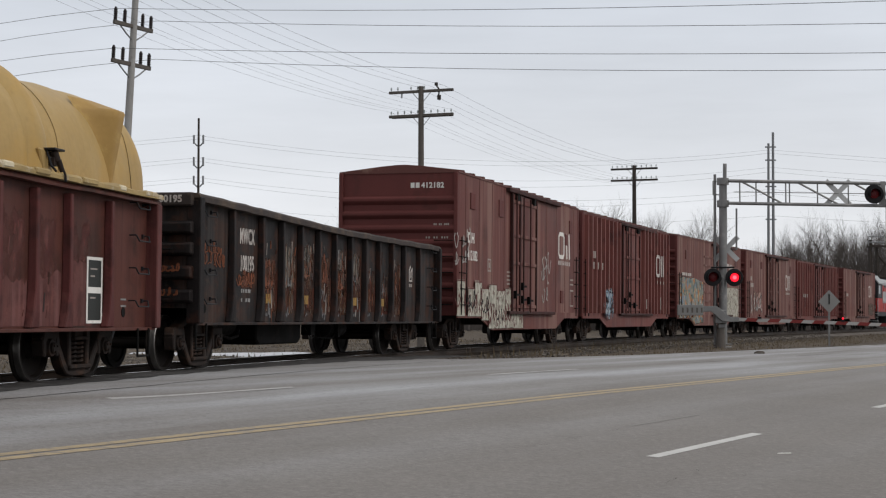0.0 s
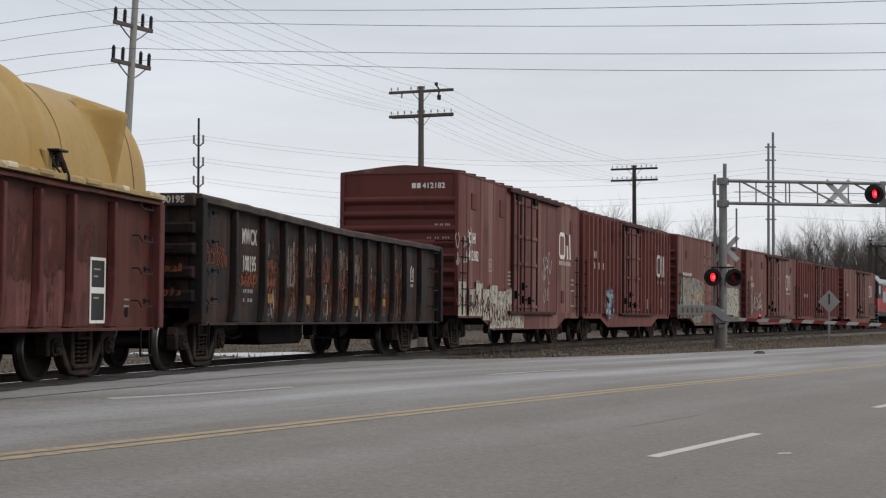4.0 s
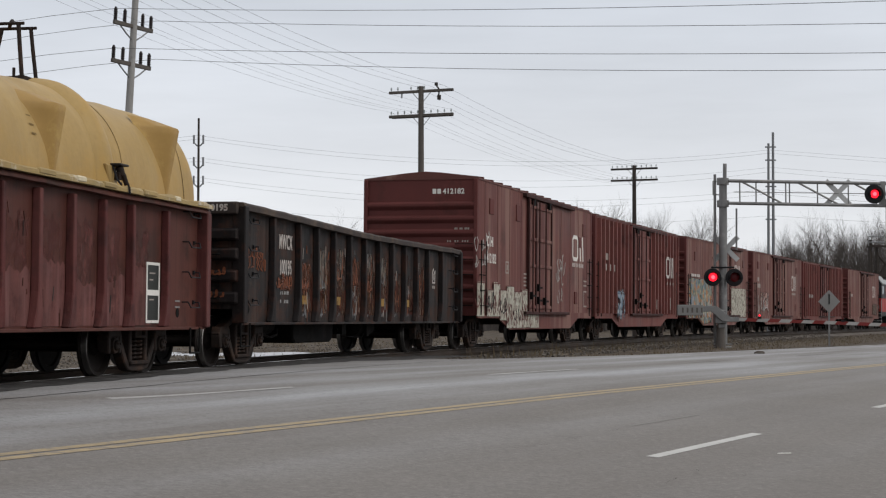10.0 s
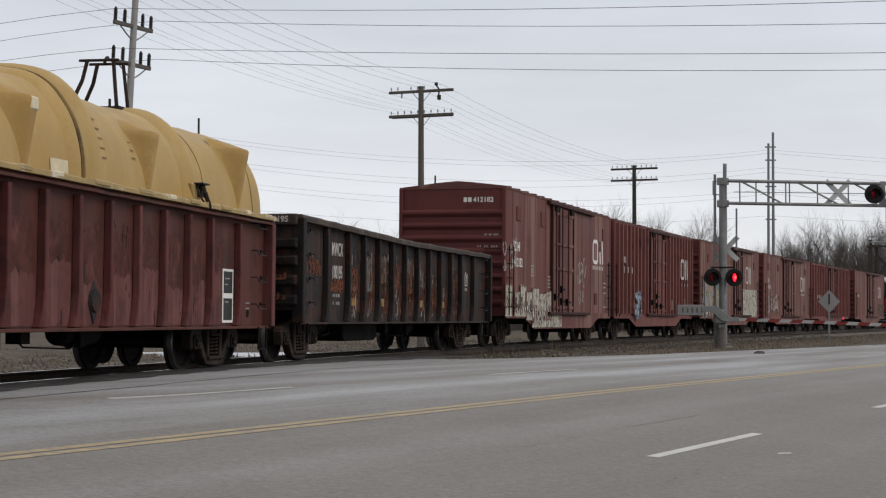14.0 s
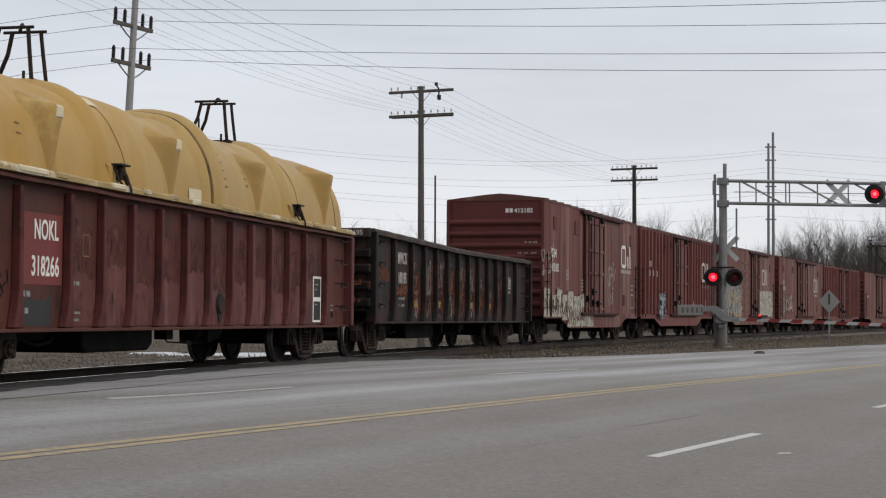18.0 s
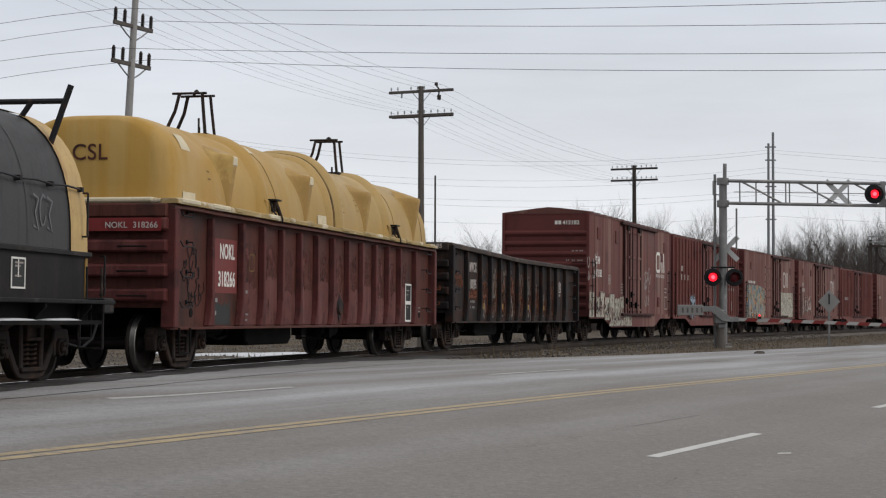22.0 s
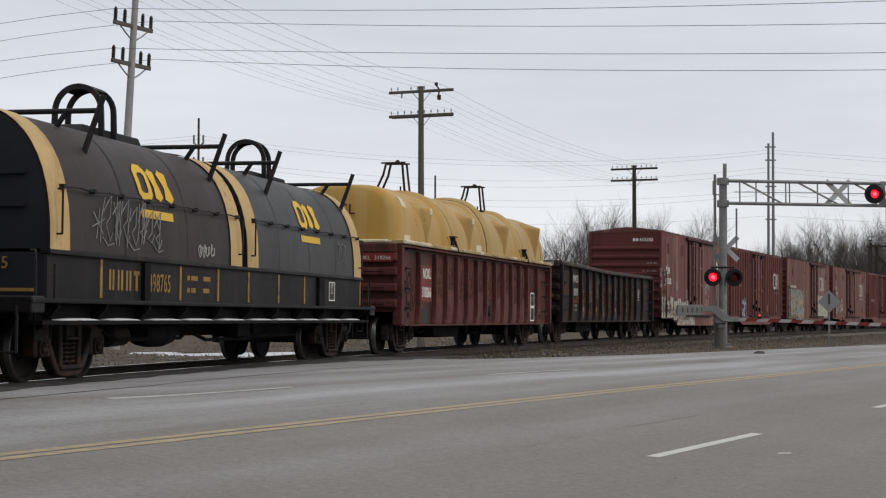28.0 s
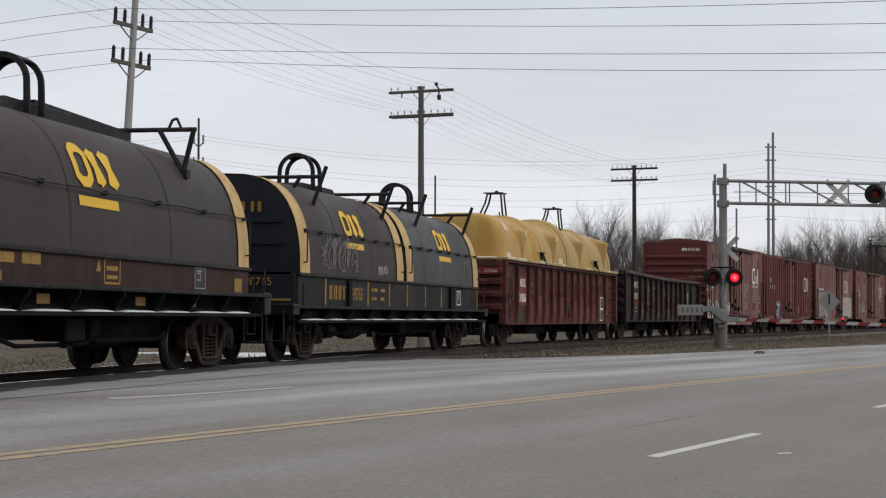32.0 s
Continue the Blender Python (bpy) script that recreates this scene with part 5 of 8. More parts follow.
# ---------------------------------------------------------------- gondolas
def gondola(centre, half, label, paint, rim, posts, post_paint, sill=0.70, top=2.50, near=None, rise=0.0, trucks=(6.15, 0.0)):
    car = thing("gondola", on_line(centre), label, "gondola car", "gondolas of the train")
    MOVERS.append((car, centre, trucks[0]))
    w = 1.31
    near = near or half

    def top_z(x):
        return top + rise * max(0.0, -x / half) ** 1.1

    xs = [-near + (half + near) * i / 16 for i in range(17)]
    add_running_gear(car, centre, trucks[0], half, sill, trucks[1])
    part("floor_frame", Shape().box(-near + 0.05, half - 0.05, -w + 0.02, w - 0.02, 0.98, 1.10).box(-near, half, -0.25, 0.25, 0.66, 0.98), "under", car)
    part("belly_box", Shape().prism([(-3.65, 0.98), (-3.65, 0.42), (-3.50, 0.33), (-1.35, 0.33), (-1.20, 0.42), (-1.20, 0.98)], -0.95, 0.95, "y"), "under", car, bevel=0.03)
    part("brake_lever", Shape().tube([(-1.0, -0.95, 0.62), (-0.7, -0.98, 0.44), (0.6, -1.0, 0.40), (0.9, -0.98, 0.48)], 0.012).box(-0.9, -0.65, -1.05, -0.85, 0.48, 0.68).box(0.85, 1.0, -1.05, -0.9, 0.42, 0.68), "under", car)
    for y0 in (-w, w - 0.05):
        part("side_wall", Shape().prism([(-near, sill), (half, sill)] + [(x, top_z(x) - 0.02) for x in reversed(xs)], y0, y0 + 0.05, "y"), paint, car)
        drop = 0.12 if rise else 0.07
        ra, rb = (y0 - 0.15, y0 + 0.11) if y0 < 0 else (y0 - 0.06, y0 + 0.20)
        rings = []
        for i in range(61):
            x = -near - 0.03 + (half + near + 0.06) * i / 60
            dy, dz = 0.018 * noise.noise((x * 1.3, y0, centre)), 0.014 * noise.noise((x * 1.7, y0, centre + 5))
            zt = top_z(x) + dz
            rings.append([(x, ra + dy, zt - drop), (x, rb + dy, zt - drop), (x, rb + dy, zt), (x, ra + 0.03 + dy, zt), (x, ra + dy, zt - 0.035)])
        part("top_rim", Shape().loft(rings), rim, car, smooth=30)
        s = -1 if y0 < 0 else 1
        yo = y0 if s < 0 else y0 + 0.05
        part("bottom_rim", Shape().box(-near, half, min(yo, yo + s * 0.10), max(yo, yo + s * 0.10), sill - 0.03, sill + 0.012), paint, car, bevel=0.006)
        for x in posts:
            # a pressed post, broader and deeper at its foot
            rings = []
            for z, a, b in ((sill + 0.02, 0.16, 0.085), (sill + 0.20, 0.11, 0.105), (sill + 0.46, 0.062, 0.112), (top_z(x) - 0.125, 0.055, 0.105)):
                rings.append([(x - a, yo, z), (x - a * 0.8, yo + s * b, z), (x + a * 0.8, yo + s * b, z), (x + a, yo, z)])
            part("side_post", Shape().loft(rings), post_paint, car, bevel=0.012)
        for e in (-1, 1):
            xe = e * ((half if e > 0 else near) - 0.06)
            part("corner_post", Shape().box(xe - 0.09, xe + 0.09, min(yo - s * 0.05, yo + s * 0.17), max(yo - s * 0.05, yo + s * 0.17), sill, top_z(xe) - 0.06), post_paint, car, bevel=0.015)
            for k in range(4):
                if s < 0:
                    gx, gz = xe - e * 0.50, sill + 0.30 + 0.45 * k
                    pts = [(gx - 0.24, yo, gz + 0.08), (gx - 0.24, yo - 0.10, gz + 0.08), (gx - 0.20, yo - 0.13, gz), (gx + 0.20, yo - 0.13, gz), (gx + 0.24, yo - 0.10, gz + 0.08), (gx + 0.24, yo, gz + 0.08)]
                    part("grab_iron", Shape().tube(pts, 0.011).box(gx + 0.21, gx + 0.26, yo - 0.03, yo, gz + 0.05, gz + 0.11), "black_bar", car)
    for e in (-1, 1):
        xe = e * (half if e > 0 else near)
        te = top_z(xe)
        end = part("end_wall", Shape().box(min(xe, xe - e * 0.06), max(xe, xe - e * 0.06), -w + 0.02, w - 0.02, 0.95, te - 0.02), paint, car)
        for z in (1.02, 1.38, 1.74, 2.06):
            rib = Shape().prism([(z, 0.0), (z + 0.03, 0.14), (z + 0.19, 0.14), (z + 0.22, 0.0)], -w - 0.06, w + 0.06, "x", Matrix(((0, 0, e, xe), (1, 0, 0, 0), (0, 1, 0, 0), (0, 0, 0, 1))))
            part("end_rib", rib, post_paint, end, bevel=0.02)
        part("end_rim", Shape().box(min(xe - e * 0.06, xe + e * 0.10), max(xe - e * 0.06, xe + e * 0.10), -w - 0.05, w + 0.05, te - 0.20, te + 0.004), rim, car, bevel=0.02)
        for k in range(3):
            end_grab(car, xe + e * 0.14, -w + 0.45, 1.12 + 0.36 * k)
    # brake rigging below the floor
    part("brake_cylinder", Shape().lathe([(0.0, -0.45), (0.17, -0.45), (0.19, 0.0), (0.17, 0.45), (0.0, 0.45)], 14, pose(-5.0, -0.75, 0.68, 0, 0, 90)), "under", car)
    part("air_tank", Shape().lathe([(0.0, -0.6), (0.16, -0.55), (0.20, 0.0), (0.16, 0.55), (0.0, 0.6)], 14, pose(1.2, -0.8, 0.60, 0, 0, 90)), "under", car)
    part("brake_rod", Shape().tube([(-5.6, -0.95, 0.56), (-5.2, -1.05, 0.46), (-4.7, -1.0, 0.50), (-4.4, -0.9, 0.60)], 0.022), "under", car)
    return car


def data_plate(car, x, z, y, w=0.46, h=1.02, edge="white_mark"):
    """White-edged lubrication panel of two dark fields."""
    plate = part("data_plate", Shape().box(x, x + w, y - 0.004, y, z, z + h), "plate_dark", car, "dark panel with a white border")
    fr = Shape()
    t = 0.04 if h > 0.5 else 0.022
    for a, b, c, d in ((x - t, x + w + t, z - t, z), (x - t, x + w + t, z + h, z + h + t), (x - t, x, z, z + h), (x + w, x + w + t, z, z + h), (x, x + w, z + h / 2 - t, z + h / 2 + t) if h > 0.5 else (x + w * 0.47, x + w * 0.53, z + h * 0.35, z + h)):
        fr.box(a, b, y - 0.008, y, c, d)
    part("border", fr, edge, plate)
    for b, k in ((0.30, 0.84), (0.22, 0.72), (0.25, 0.36)):
        part("small_writing", Shape().box(x + 0.08, x + b, y - 0.008, y, z + k * h, z + k * h + 0.02), "dull_white", plate)


def cover_ring(x, half, top):
    """Cross-section of the moulded cover at x: a box with steep walls at the near end, rounder barrels between the buttresses."""
    e = max(0.0, (half + 0.20 if x > 0 else half) - abs(x))
    far = 0.45 if x > 0 else 0.40
    k = 1 - math.sqrt(max(0.0, 1 - (max(0.0, far - e) / far) ** 2))
    boxy = 1 - ease(-7.1, -5.7, x) + 0.28 * ease(3.5, 6.0, x)
    # the skin swells between the buttresses and dips beside them
    dip = sum(math.exp(-((x - c) / 0.50) ** 2) for c in (-5.0, -1.0, 2.95)) + 0.4 * math.exp(-((x - 6.4) / 0.5) ** 2)
    wid = 1.27 + 0.02 * boxy - (0.10 if x > 0 else 0.26) * k - 0.07 * dip
    hgt = 1.43 - (0.22 if x > 0 else 0.12) * k - 0.05 * dip + 0.03 * math.sin(2.1 * x) - 0.02 * ease(2.0, 5.0, x) + 0.03 * math.exp(-((x - 0.4) / 0.8) ** 2) - 0.07 * (1 - ease(-7.1, -5.2, x))
    ring, n = [], 36
    for i in range(n + 1):
        t = math.pi * i / n
        c, s = math.cos(t), max(0.0, math.sin(t))
        lump = 1 + 0.022 * noise.noise((x * 1.1, 3.0 * c, 3.0 * s)) * s
        ring.append((x, wid * lump * math.copysign(abs(c) ** (0.84 - 0.30 * boxy), c), top + hgt * lump * s ** (0.88 - 0.22 * boxy)))
    return ring


def arch_rib(x0, x1, half, top, grow):
    """A softly raised band across the cover."""
    rings, n = [], 12
    for i in range(n + 1):
        x = x0 + (x1 - x0) * i / n
        g = grow * max(0.0, math.sin(math.pi * (i / n) ** 1.3)) ** 0.6 - 0.006
        rings.append([(x, y * (1 + g), top + (z - top) * (1 + g * 0.9)) for _, y, z in cover_ring(x, half, top)])
    return Shape().loft(rings, close=False, caps=False)


def build_yellow_cover(car, half, top):
    """The fibreglass cover lying on the red gondola, with its lip, buttresses, clamps and lifting frames."""
    span_x = half - 0.22
    base = top + 0.02
    rings = [cover_ring(-span_x + (2 * span_x + 0.20) * i / 200, span_x, base) for i in range(201)]
    cover = part("cover", Shape().loft(rings), "cover", car, "moulded yellow fibreglass cover", smooth=50)
    rng = random.Random(4)
    for y in (-1.50, 1.24):
        rings = []
        for i in range(90):
            x = -half - 0.02 + (2 * half + 0.04) * i / 89
            a, b, d = 0.02 * noise.noise((x * 2.1, y, 0)), 0.025 * noise.noise((x * 1.7, y, 4)), 0.02 * noise.noise((x * 3.3, y, 8))
            rings.append([(x, y + a, top + 0.006), (x, y + 0.26 + a, top + 0.006), (x, y + 0.26 + a, top + 0.085 + b), (x, y + 0.03 + a, top + 0.085 + b), (x, y + a, top + 0.06 + d)])
        part("lip", Shape().loft(rings), "cover_lip", car, "dirty cream lip of the cover", smooth=30)
    for e in (-1, 1):
        part("lip", Shape().box(min(e * half, e * (half - 0.5)), max(e * half, e * (half - 0.5)), -1.23, 1.23, top + 0.008, top + 0.085), "cover_lip", car, bevel=0.025)
    for k in range(14):
        x = -7.7 + 1.15 * k + rng.uniform(-0.3, 0.3)
        part("lip_patch", Shape().box(x, x + rng.uniform(0.2, 0.55) + (0.5 if k < 2 else 0.0), -1.513, -1.25, top + 0.012, top + 0.094), "patch_white" if k < 2 or k % 3 == 0 else "cover_lip", cover, bevel=0.02)
    part("lip_patch", Shape().box(-half - 0.03, -half + 0.30, -1.1, 1.0, top + 0.02, top + 0.10), "patch_white", cover, bevel=0.025)
    # wedge-shaped buttresses: narrow at the foot, broad at the flat top, running out softly to one side
    def skin_y(x, z):
        ring = [p for p in cover_ring(x, span_x, base) if p[1] >= 0]
        for a, b in zip(ring, ring[1:]):
            if a[2] <= z <= b[2]:
                k = (z - a[2]) / max(1e-6, b[2] - a[2])
                return a[1] + (b[1] - a[1]) * k
        return 0.0 if z > ring[-1][2] else ring[0][1]

    for xr in (-5.10, -1.10, 2.85, 6.80):
        for s in (-1, 1):
            rings, nz, nu = [], 12, 12
            tall = 1.08 if xr > 6 else 0.93
            zs = [0.03 + (tall - 0.03) * j / nz for j in range(nz + 1)]
            for z in zs:
                k = z / tall
                xa, xb = xr - 0.26 - 0.50 * k ** 1.3, xr - 0.16 * (1 - k)
                out = 1.24 + (0.13 if xr > 6 else 0.08) * k
                row = []
                for i in range(nu + 1):
                    u = i / nu
                    x = xa + (xb - xa) * u
                    y0 = skin_y(x, top + z) - 0.03
                    row.append((x, s * (y0 + (out - y0) * ease(-0.1, 0.75, u)), top + z))
                row.append((xb + 0.012, s * (out - 0.05), top + z))
                row.append((xb + 0.03, s * (skin_y(xb, top + z) - 0.08), top + z))
                rings.append(row)
            last = rings[-1]
            rings.append([(x, y * 0.985, z + 0.035) for x, y, z in last])
            rings.append([(x, s * min(abs(y), 0.62 + 0.25 * abs(y)), top + tall + 0.17) for x, y, z in last])
            part("buttress", Shape().loft(rings, close=False, caps=False), "cover_orange", cover, smooth=38)
            if s < 0 and xr < 0:
                part("repair_patch", Shape().box(xr - 0.20, xr + 0.004, -1.326, -1.24, top + 0.79, top + 0.955), "patch_white", cover, "pale repair patch", bevel=0.02)
    # raised bands that end at the clamps, and the joint where two halves meet
    for x in (-3.62, 4.36):
        part("band", arch_rib(x - 0.42, x + 0.12, span_x, base, 0.085), "cover", cover, smooth=45)
    part("joint_band", arch_rib(0.29, 0.80, span_x, base, 0.105), "cover", cover, smooth=45)
    part("joint_band", arch_rib(-0.12, 0.24, span_x, base, 0.060), "cover", cover, smooth=45)
    ring = cover_ring(0.25, span_x, base)
    part("gasket", smooth_tube([(0.26, y * 1.03, base + (z - base) * 1.03) for _, y, z in ring], 0.030, 6), "seam_brown", cover)
    # clamps: a small ledge over a rusty toggle whose strap ends on the rim
    for x in (-3.50, 4.42):
        y = -1.40
        clamp = part("clamp", Shape().box(x - 0.20, x + 0.10, y - 0.10, y + 0.22, top + 0.345, top + 0.372), "black_bar", car, "rusty black clamp", bevel=0.006)
        part("toggle", Shape().rod((x - 0.06, y - 0.02, top + 0.34), (x - 0.02, y - 0.05, top + 0.22), 0.055, 0.05, 10).rod((x - 0.01, y - 0.06, top + 0.24), (x + 0.05, y - 0.09, top + 0.10), 0.038, 0.034, 8).box(x - 0.10, x + 0.02, y - 0.05, y + 0.03, top + 0.16, top + 0.26), "truck_iron", clamp, bevel=0.006)
        part("strap", Shape().tube([(x + 0.04, y - 0.10, top + 0.14), (x + 0.06, y - 0.125, top + 0.06), (x + 0.065, y - 0.13, top - 0.02)], 0.015), "black_bar", clamp)
        part("hook", Shape().tube([(x - 0.17, y + 0.02, top + 0.34), (x - 0.17, y - 0.04, top + 0.16), (x - 0.10, y - 0.08, top + 0.09)], 0.014), "black_bar", clamp)
        part("clamp_pad", Shape().prism([(x - 0.36, top + 0.36), (x + 0.04, top + 0.344), (x + 0.02, top + 0.05), (x - 0.22, top + 0.05)], y + 0.03, y + 0.30, "y"), "cover", cover, bevel=0.02)
    # lifting frames on the crown
    for x in (-3.5, 4.2):
        z = top + 1.38
        lift = Shape()
        for dx in (-0.24, 0.24):
            # the near legs stand almost upright, the far ones are bent outwards
            for top_y, mid_y, foot_y in ((-0.12, -0.15, -0.21), (0.30, 0.37, 0.62)):
                lift.tube([(x + dx * 0.8, top_y, z + 0.84), (x + dx * 0.85, mid_y, z + 0.54), (x + dx * 0.95, foot_y, z + 0.0)], 0.030)
            lift.rod((x + dx * 0.8, -0.20, z + 0.84), (x + dx * 0.8, 0.43, z + 0.84), 0.022)
            lift.rod((x + dx * 0.95, -0.24, z + 0.10), (x + dx * 0.95, 0.56, z + 0.10), 0.036)
        lift.tube([(x - 0.19, -0.05, z + 0.84), (x - 0.06, 0.03, z + 0.90), (x + 0.06, 0.11, z + 0.90), (x + 0.19, 0.19, z + 0.84)], 0.026)
        lift.rod((x - 0.26, -0.10, z + 0.02), (x - 0.26, -0.10, z + 0.24), 0.022)
        lift.box(x - 0.32, x + 0.32, -0.27, -0.19, z - 0.10, z + 0.13).box(x - 0.32, x + 0.32, 0.56, 0.64, z - 0.10, z + 0.05)
        part("lifting_frame", lift, "truck_iron", cover, "rusty iron lifting frame")
    # the lettering on the sloping end and the white repair patches
    lettering("CSL", 0.34, "gon_red", car, pose(-half + 0.206, 0.30, top + 0.68, 0, 0, 0) @ END, bold=0.002, label="dark stencilled letters")
    for x, z, a, b in ((-7.0, 1.0, 0.40, 0.24), (-7.1, 0.16, 0.5, 0.14), (-0.35, 0.20, 0.45, 0.18), (-3.2, 1.28, 0.5, 0.12)):
        rows = []
        for i in range(5):
            xx = x - a / 2 + a * i / 4
            rows.append([(xx, -skin_y(xx, top + z - b / 2 + b * j / 4) - 0.012, top + z - b / 2 + b * j / 4) for j in range(5)])
        part("repair_patch", Shape().loft(rows, close=False, caps=False), "patch_white", cover, "pale repair patch")
    # hairline cracks that follow the mould
    for x in (-3.05, 4.86, 7.32):
        pts = [(x + 0.04 * math.sin(0.5 * i + x), y * 1.004, base + (z - base) * 1.006) for i, (_, y, z) in enumerate(cover_ring(x, span_x, base))]
        part("skin_seam", smooth_tube(pts, 0.0045, 5), "seam_brown", cover)
    # small stencilled lines beside the joint
    for x, z in [(1.0, 0.95 - 0.13 * k) for k in range(5)] + [(2.1, 0.75 - 0.11 * k) for k in range(3)] + [(-6.2, 0.62), (-6.2, 0.5)]:
        rows = [[(x + a, -skin_y(x + a, top + z + b) - 0.012, top + z + b) for b in (0.0, 0.022)] for a in (0.0, 0.14)]
        part("small_writing", Shape().loft(rows, close=False, caps=False), "seam_brown", cover)

def build_gondolas():
    # dark one
    car = gondola(-9.1, 7.9, "soot-dark open gondola with rust and orange graffiti", "gon_dark", "gon_rim", [-5.96, 6.1] + [-4.58 + 1.038 * i for i in range(10)], "gon_dark_post", 0.72, 2.55, 7.58, 0.16, (6.30, -0.30))
    y = -1.31
    lettering("MWCX", 0.36, "worn_white", car, pose(-5.49, y - 0.004, 2.03) @ SIDE, bold=0.006, wide=0.58, label="worn white letters")
    lettering("100195", 0.36, "worn_white", car, pose(-5.47, y - 0.004, 1.58) @ SIDE, bold=0.008, wide=0.58, label="worn white number")
    bars(car, -5.40, 1.22, [(0, 0, 0.05, 0.06), (0.09, 0, 0.05, 0.06), (0.2, 0, 0.08, 0.06), (0.32, 0, 0.12, 0.06), (0, -0.15, 0.05, 0.06), (0.2, -0.15, 0.08, 0.06), (0.32, -0.15, 0.10, 0.06)], "scribble_mid", y=y)
    lettering("100195", 0.145, "worn_white", car, pose(-7.69, -0.75, 2.56) @ END, bold=0.006, label="worn white number")
    front = Matrix(((0, -1, 0, 0), (1, 0, 0, 0), (0, 0, 1, 0), (0, 0, 0, 1))).inverted()
    for z, k in ((1.50, 1), (1.13, 2)):
        curve_scrawl(car, pose(-7.728, -0.82, z + 0.03) @ front, "orange_mark", 300 + k, 4, 0.15, 0.024)
    curve_scrawl(car, pose(-7.35, y - 0.006, 1.68), "orange_mark", 311, 7, 0.26, 0.022)
    curve_scrawl(car, pose(-7.15, y - 0.006, 1.84), "orange_mark", 312, 6, 0.22, 0.018)
    flat(car, "graffiti", "spray_orange", rect(-5.55, -4.72, 1.25, 1.66), y - 0.008)
    curve_scrawl(car, pose(-5.50, y - 0.012, 1.40), "orange_mark", 313, 4, 0.28, 0.024)
    for i, x in enumerate([-4.06 + 1.038 * i for i in range(9)]):
        rng = random.Random(i)
        if i in (0, 3, 4):
            flat(car, "graffiti", "spray_orange", ragged(x - 0.34, x + 0.34, 1.25 + 0.1 * (i % 2), 1.85, 320 + i, 0.2), y - 0.007)
        if i in (1, 2, 4, 5):
            flat(car, "graffiti", "spray_grey", rect(x - 0.38, x + 0.38, 1.15 + rng.uniform(0, 0.3), 2.25), y - 0.005)
        flat(car, "rust_patch", "rust_brown", ragged(x - 0.44, x + 0.44, 0.86 + rng.uniform(0, 0.1), 1.30 + rng.uniform(0, 0.35), 360 + i, 0.10, 10), y - 0.001, 0.002)
        flat(car, "rust_patch", "spray_rust", rect(x - 0.42, x + 0.42, 0.80 + rng.uniform(0, 0.2), 1.7 + rng.uniform(0, 0.5)), y - 0.003, 0.002)
        for k in range(10):
            px, pz = x + rng.uniform(-0.34, 0.38), rng.uniform(0.95, 2.25)
            part("scratch", ribbon([(px, pz), (px + rng.uniform(-0.05, 0.05), pz - rng.uniform(0.05, 0.3))], rng.uniform(0.010, 0.035), y - 0.009, y), ("scribble_mid", "orange_mark", "dull_white", "rust_brown", "scribble", "rust_brown")[k % 6], car)
        if i in (0, 2, 5, 7):
            part("reflector", Shape().box(x - 0.14, x + 0.10, y - 0.008, y, 1.06, 1.22), "old_yellow", car, "small dull yellow reflector")
        curve_scrawl(car, pose(x - 0.25, y - 0.01, 1.2 + 0.2 * (i % 3)), "scribble" if i % 2 else "orange_mark", 340 + i, 2, 0.34, 0.018)
        bars(car, x - 0.2, 0.84, [(0, 0, 0.05, 0.05), (0.1, 0, 0.05, 0.05), (0.2, 0.02, 0.05, 0.05)], "scribble", y=y)
    part("emblem", ribbon([(5.54, 1.98), (5.44, 1.90), (5.46, 1.66), (5.68, 1.66), (5.70, 1.96), (5.58, 1.86), (5.58, 1.74)], 0.05, y - 0.006, y), "worn_white", car)
    bars(car, 5.44, 1.52, [(0, 0, 0.10, 0.07), (0.14, 0, 0.10, 0.07)], "dull_white", y=y)
    part("drain_hole", Shape().lathe([(0.0, -0.006), (0.07, -0.006), (0.07, 0.0), (0.0, 0.0)], 12, pose(-7.0, y, 0.95)), "under", car)
    # red one with the yellow cover
    car = gondola(-26.35, 8.0, "rust-red gondola with white lettering under a yellow cover", "gon_red", "gon_red", [-6.34, 6.34] + [-4.98 + 0.996 * i for i in range(11)], "gon_post", 0.66, 2.47, trucks=(6.45, -0.32))
    build_yellow_cover(car, 8.0, 2.47)
    flat(car, "panel", "gon_panel", rect(-6.24, -5.06, 1.20, 2.06), y - 0.001, 0.002, label="cleaner red panel behind the number")
    flat(car, "panel", "plate_dark", ragged(-6.10, -5.35, 0.70, 1.04, 77, 0.07, 9), y - 0.001, 0.002)
    lettering("NOKL", 0.335, "white_mark", car, pose(-5.84, y - 0.006, 1.75) @ SIDE, bold=0.006, wide=0.70, label="white painted letters")
    lettering("318266", 0.335, "white_mark", car, pose(-5.90, y - 0.006, 1.31) @ SIDE, bold=0.006, wide=0.72, label="white painted number")
    bars(car, -6.2, 0.85, [(0, 0.20, 0.07, 0.07), (0.11, 0.20, 0.05, 0.07), (0.19, 0.20, 0.10, 0.07), (0.05, 0, 0.06, 0.07), (0.15, 0, 0.09, 0.07), (1.45, 0.36, 0.07, 0.05), (1.56, 0.36, 0.09, 0.05), (1.45, 0.0, 0.24, 0.03), (1.45, -0.09, 0.2, 0.03)], "scribble_mid", y=y - 0.002)
    bars(car, -4.46, 1.58, [(0, 0, 0.22, 0.016), (0, 0.27, 0.22, 0.016), (0, 0, 0.016, 0.27), (0.204, 0, 0.016, 0.27)], "seam_brown", y=y)
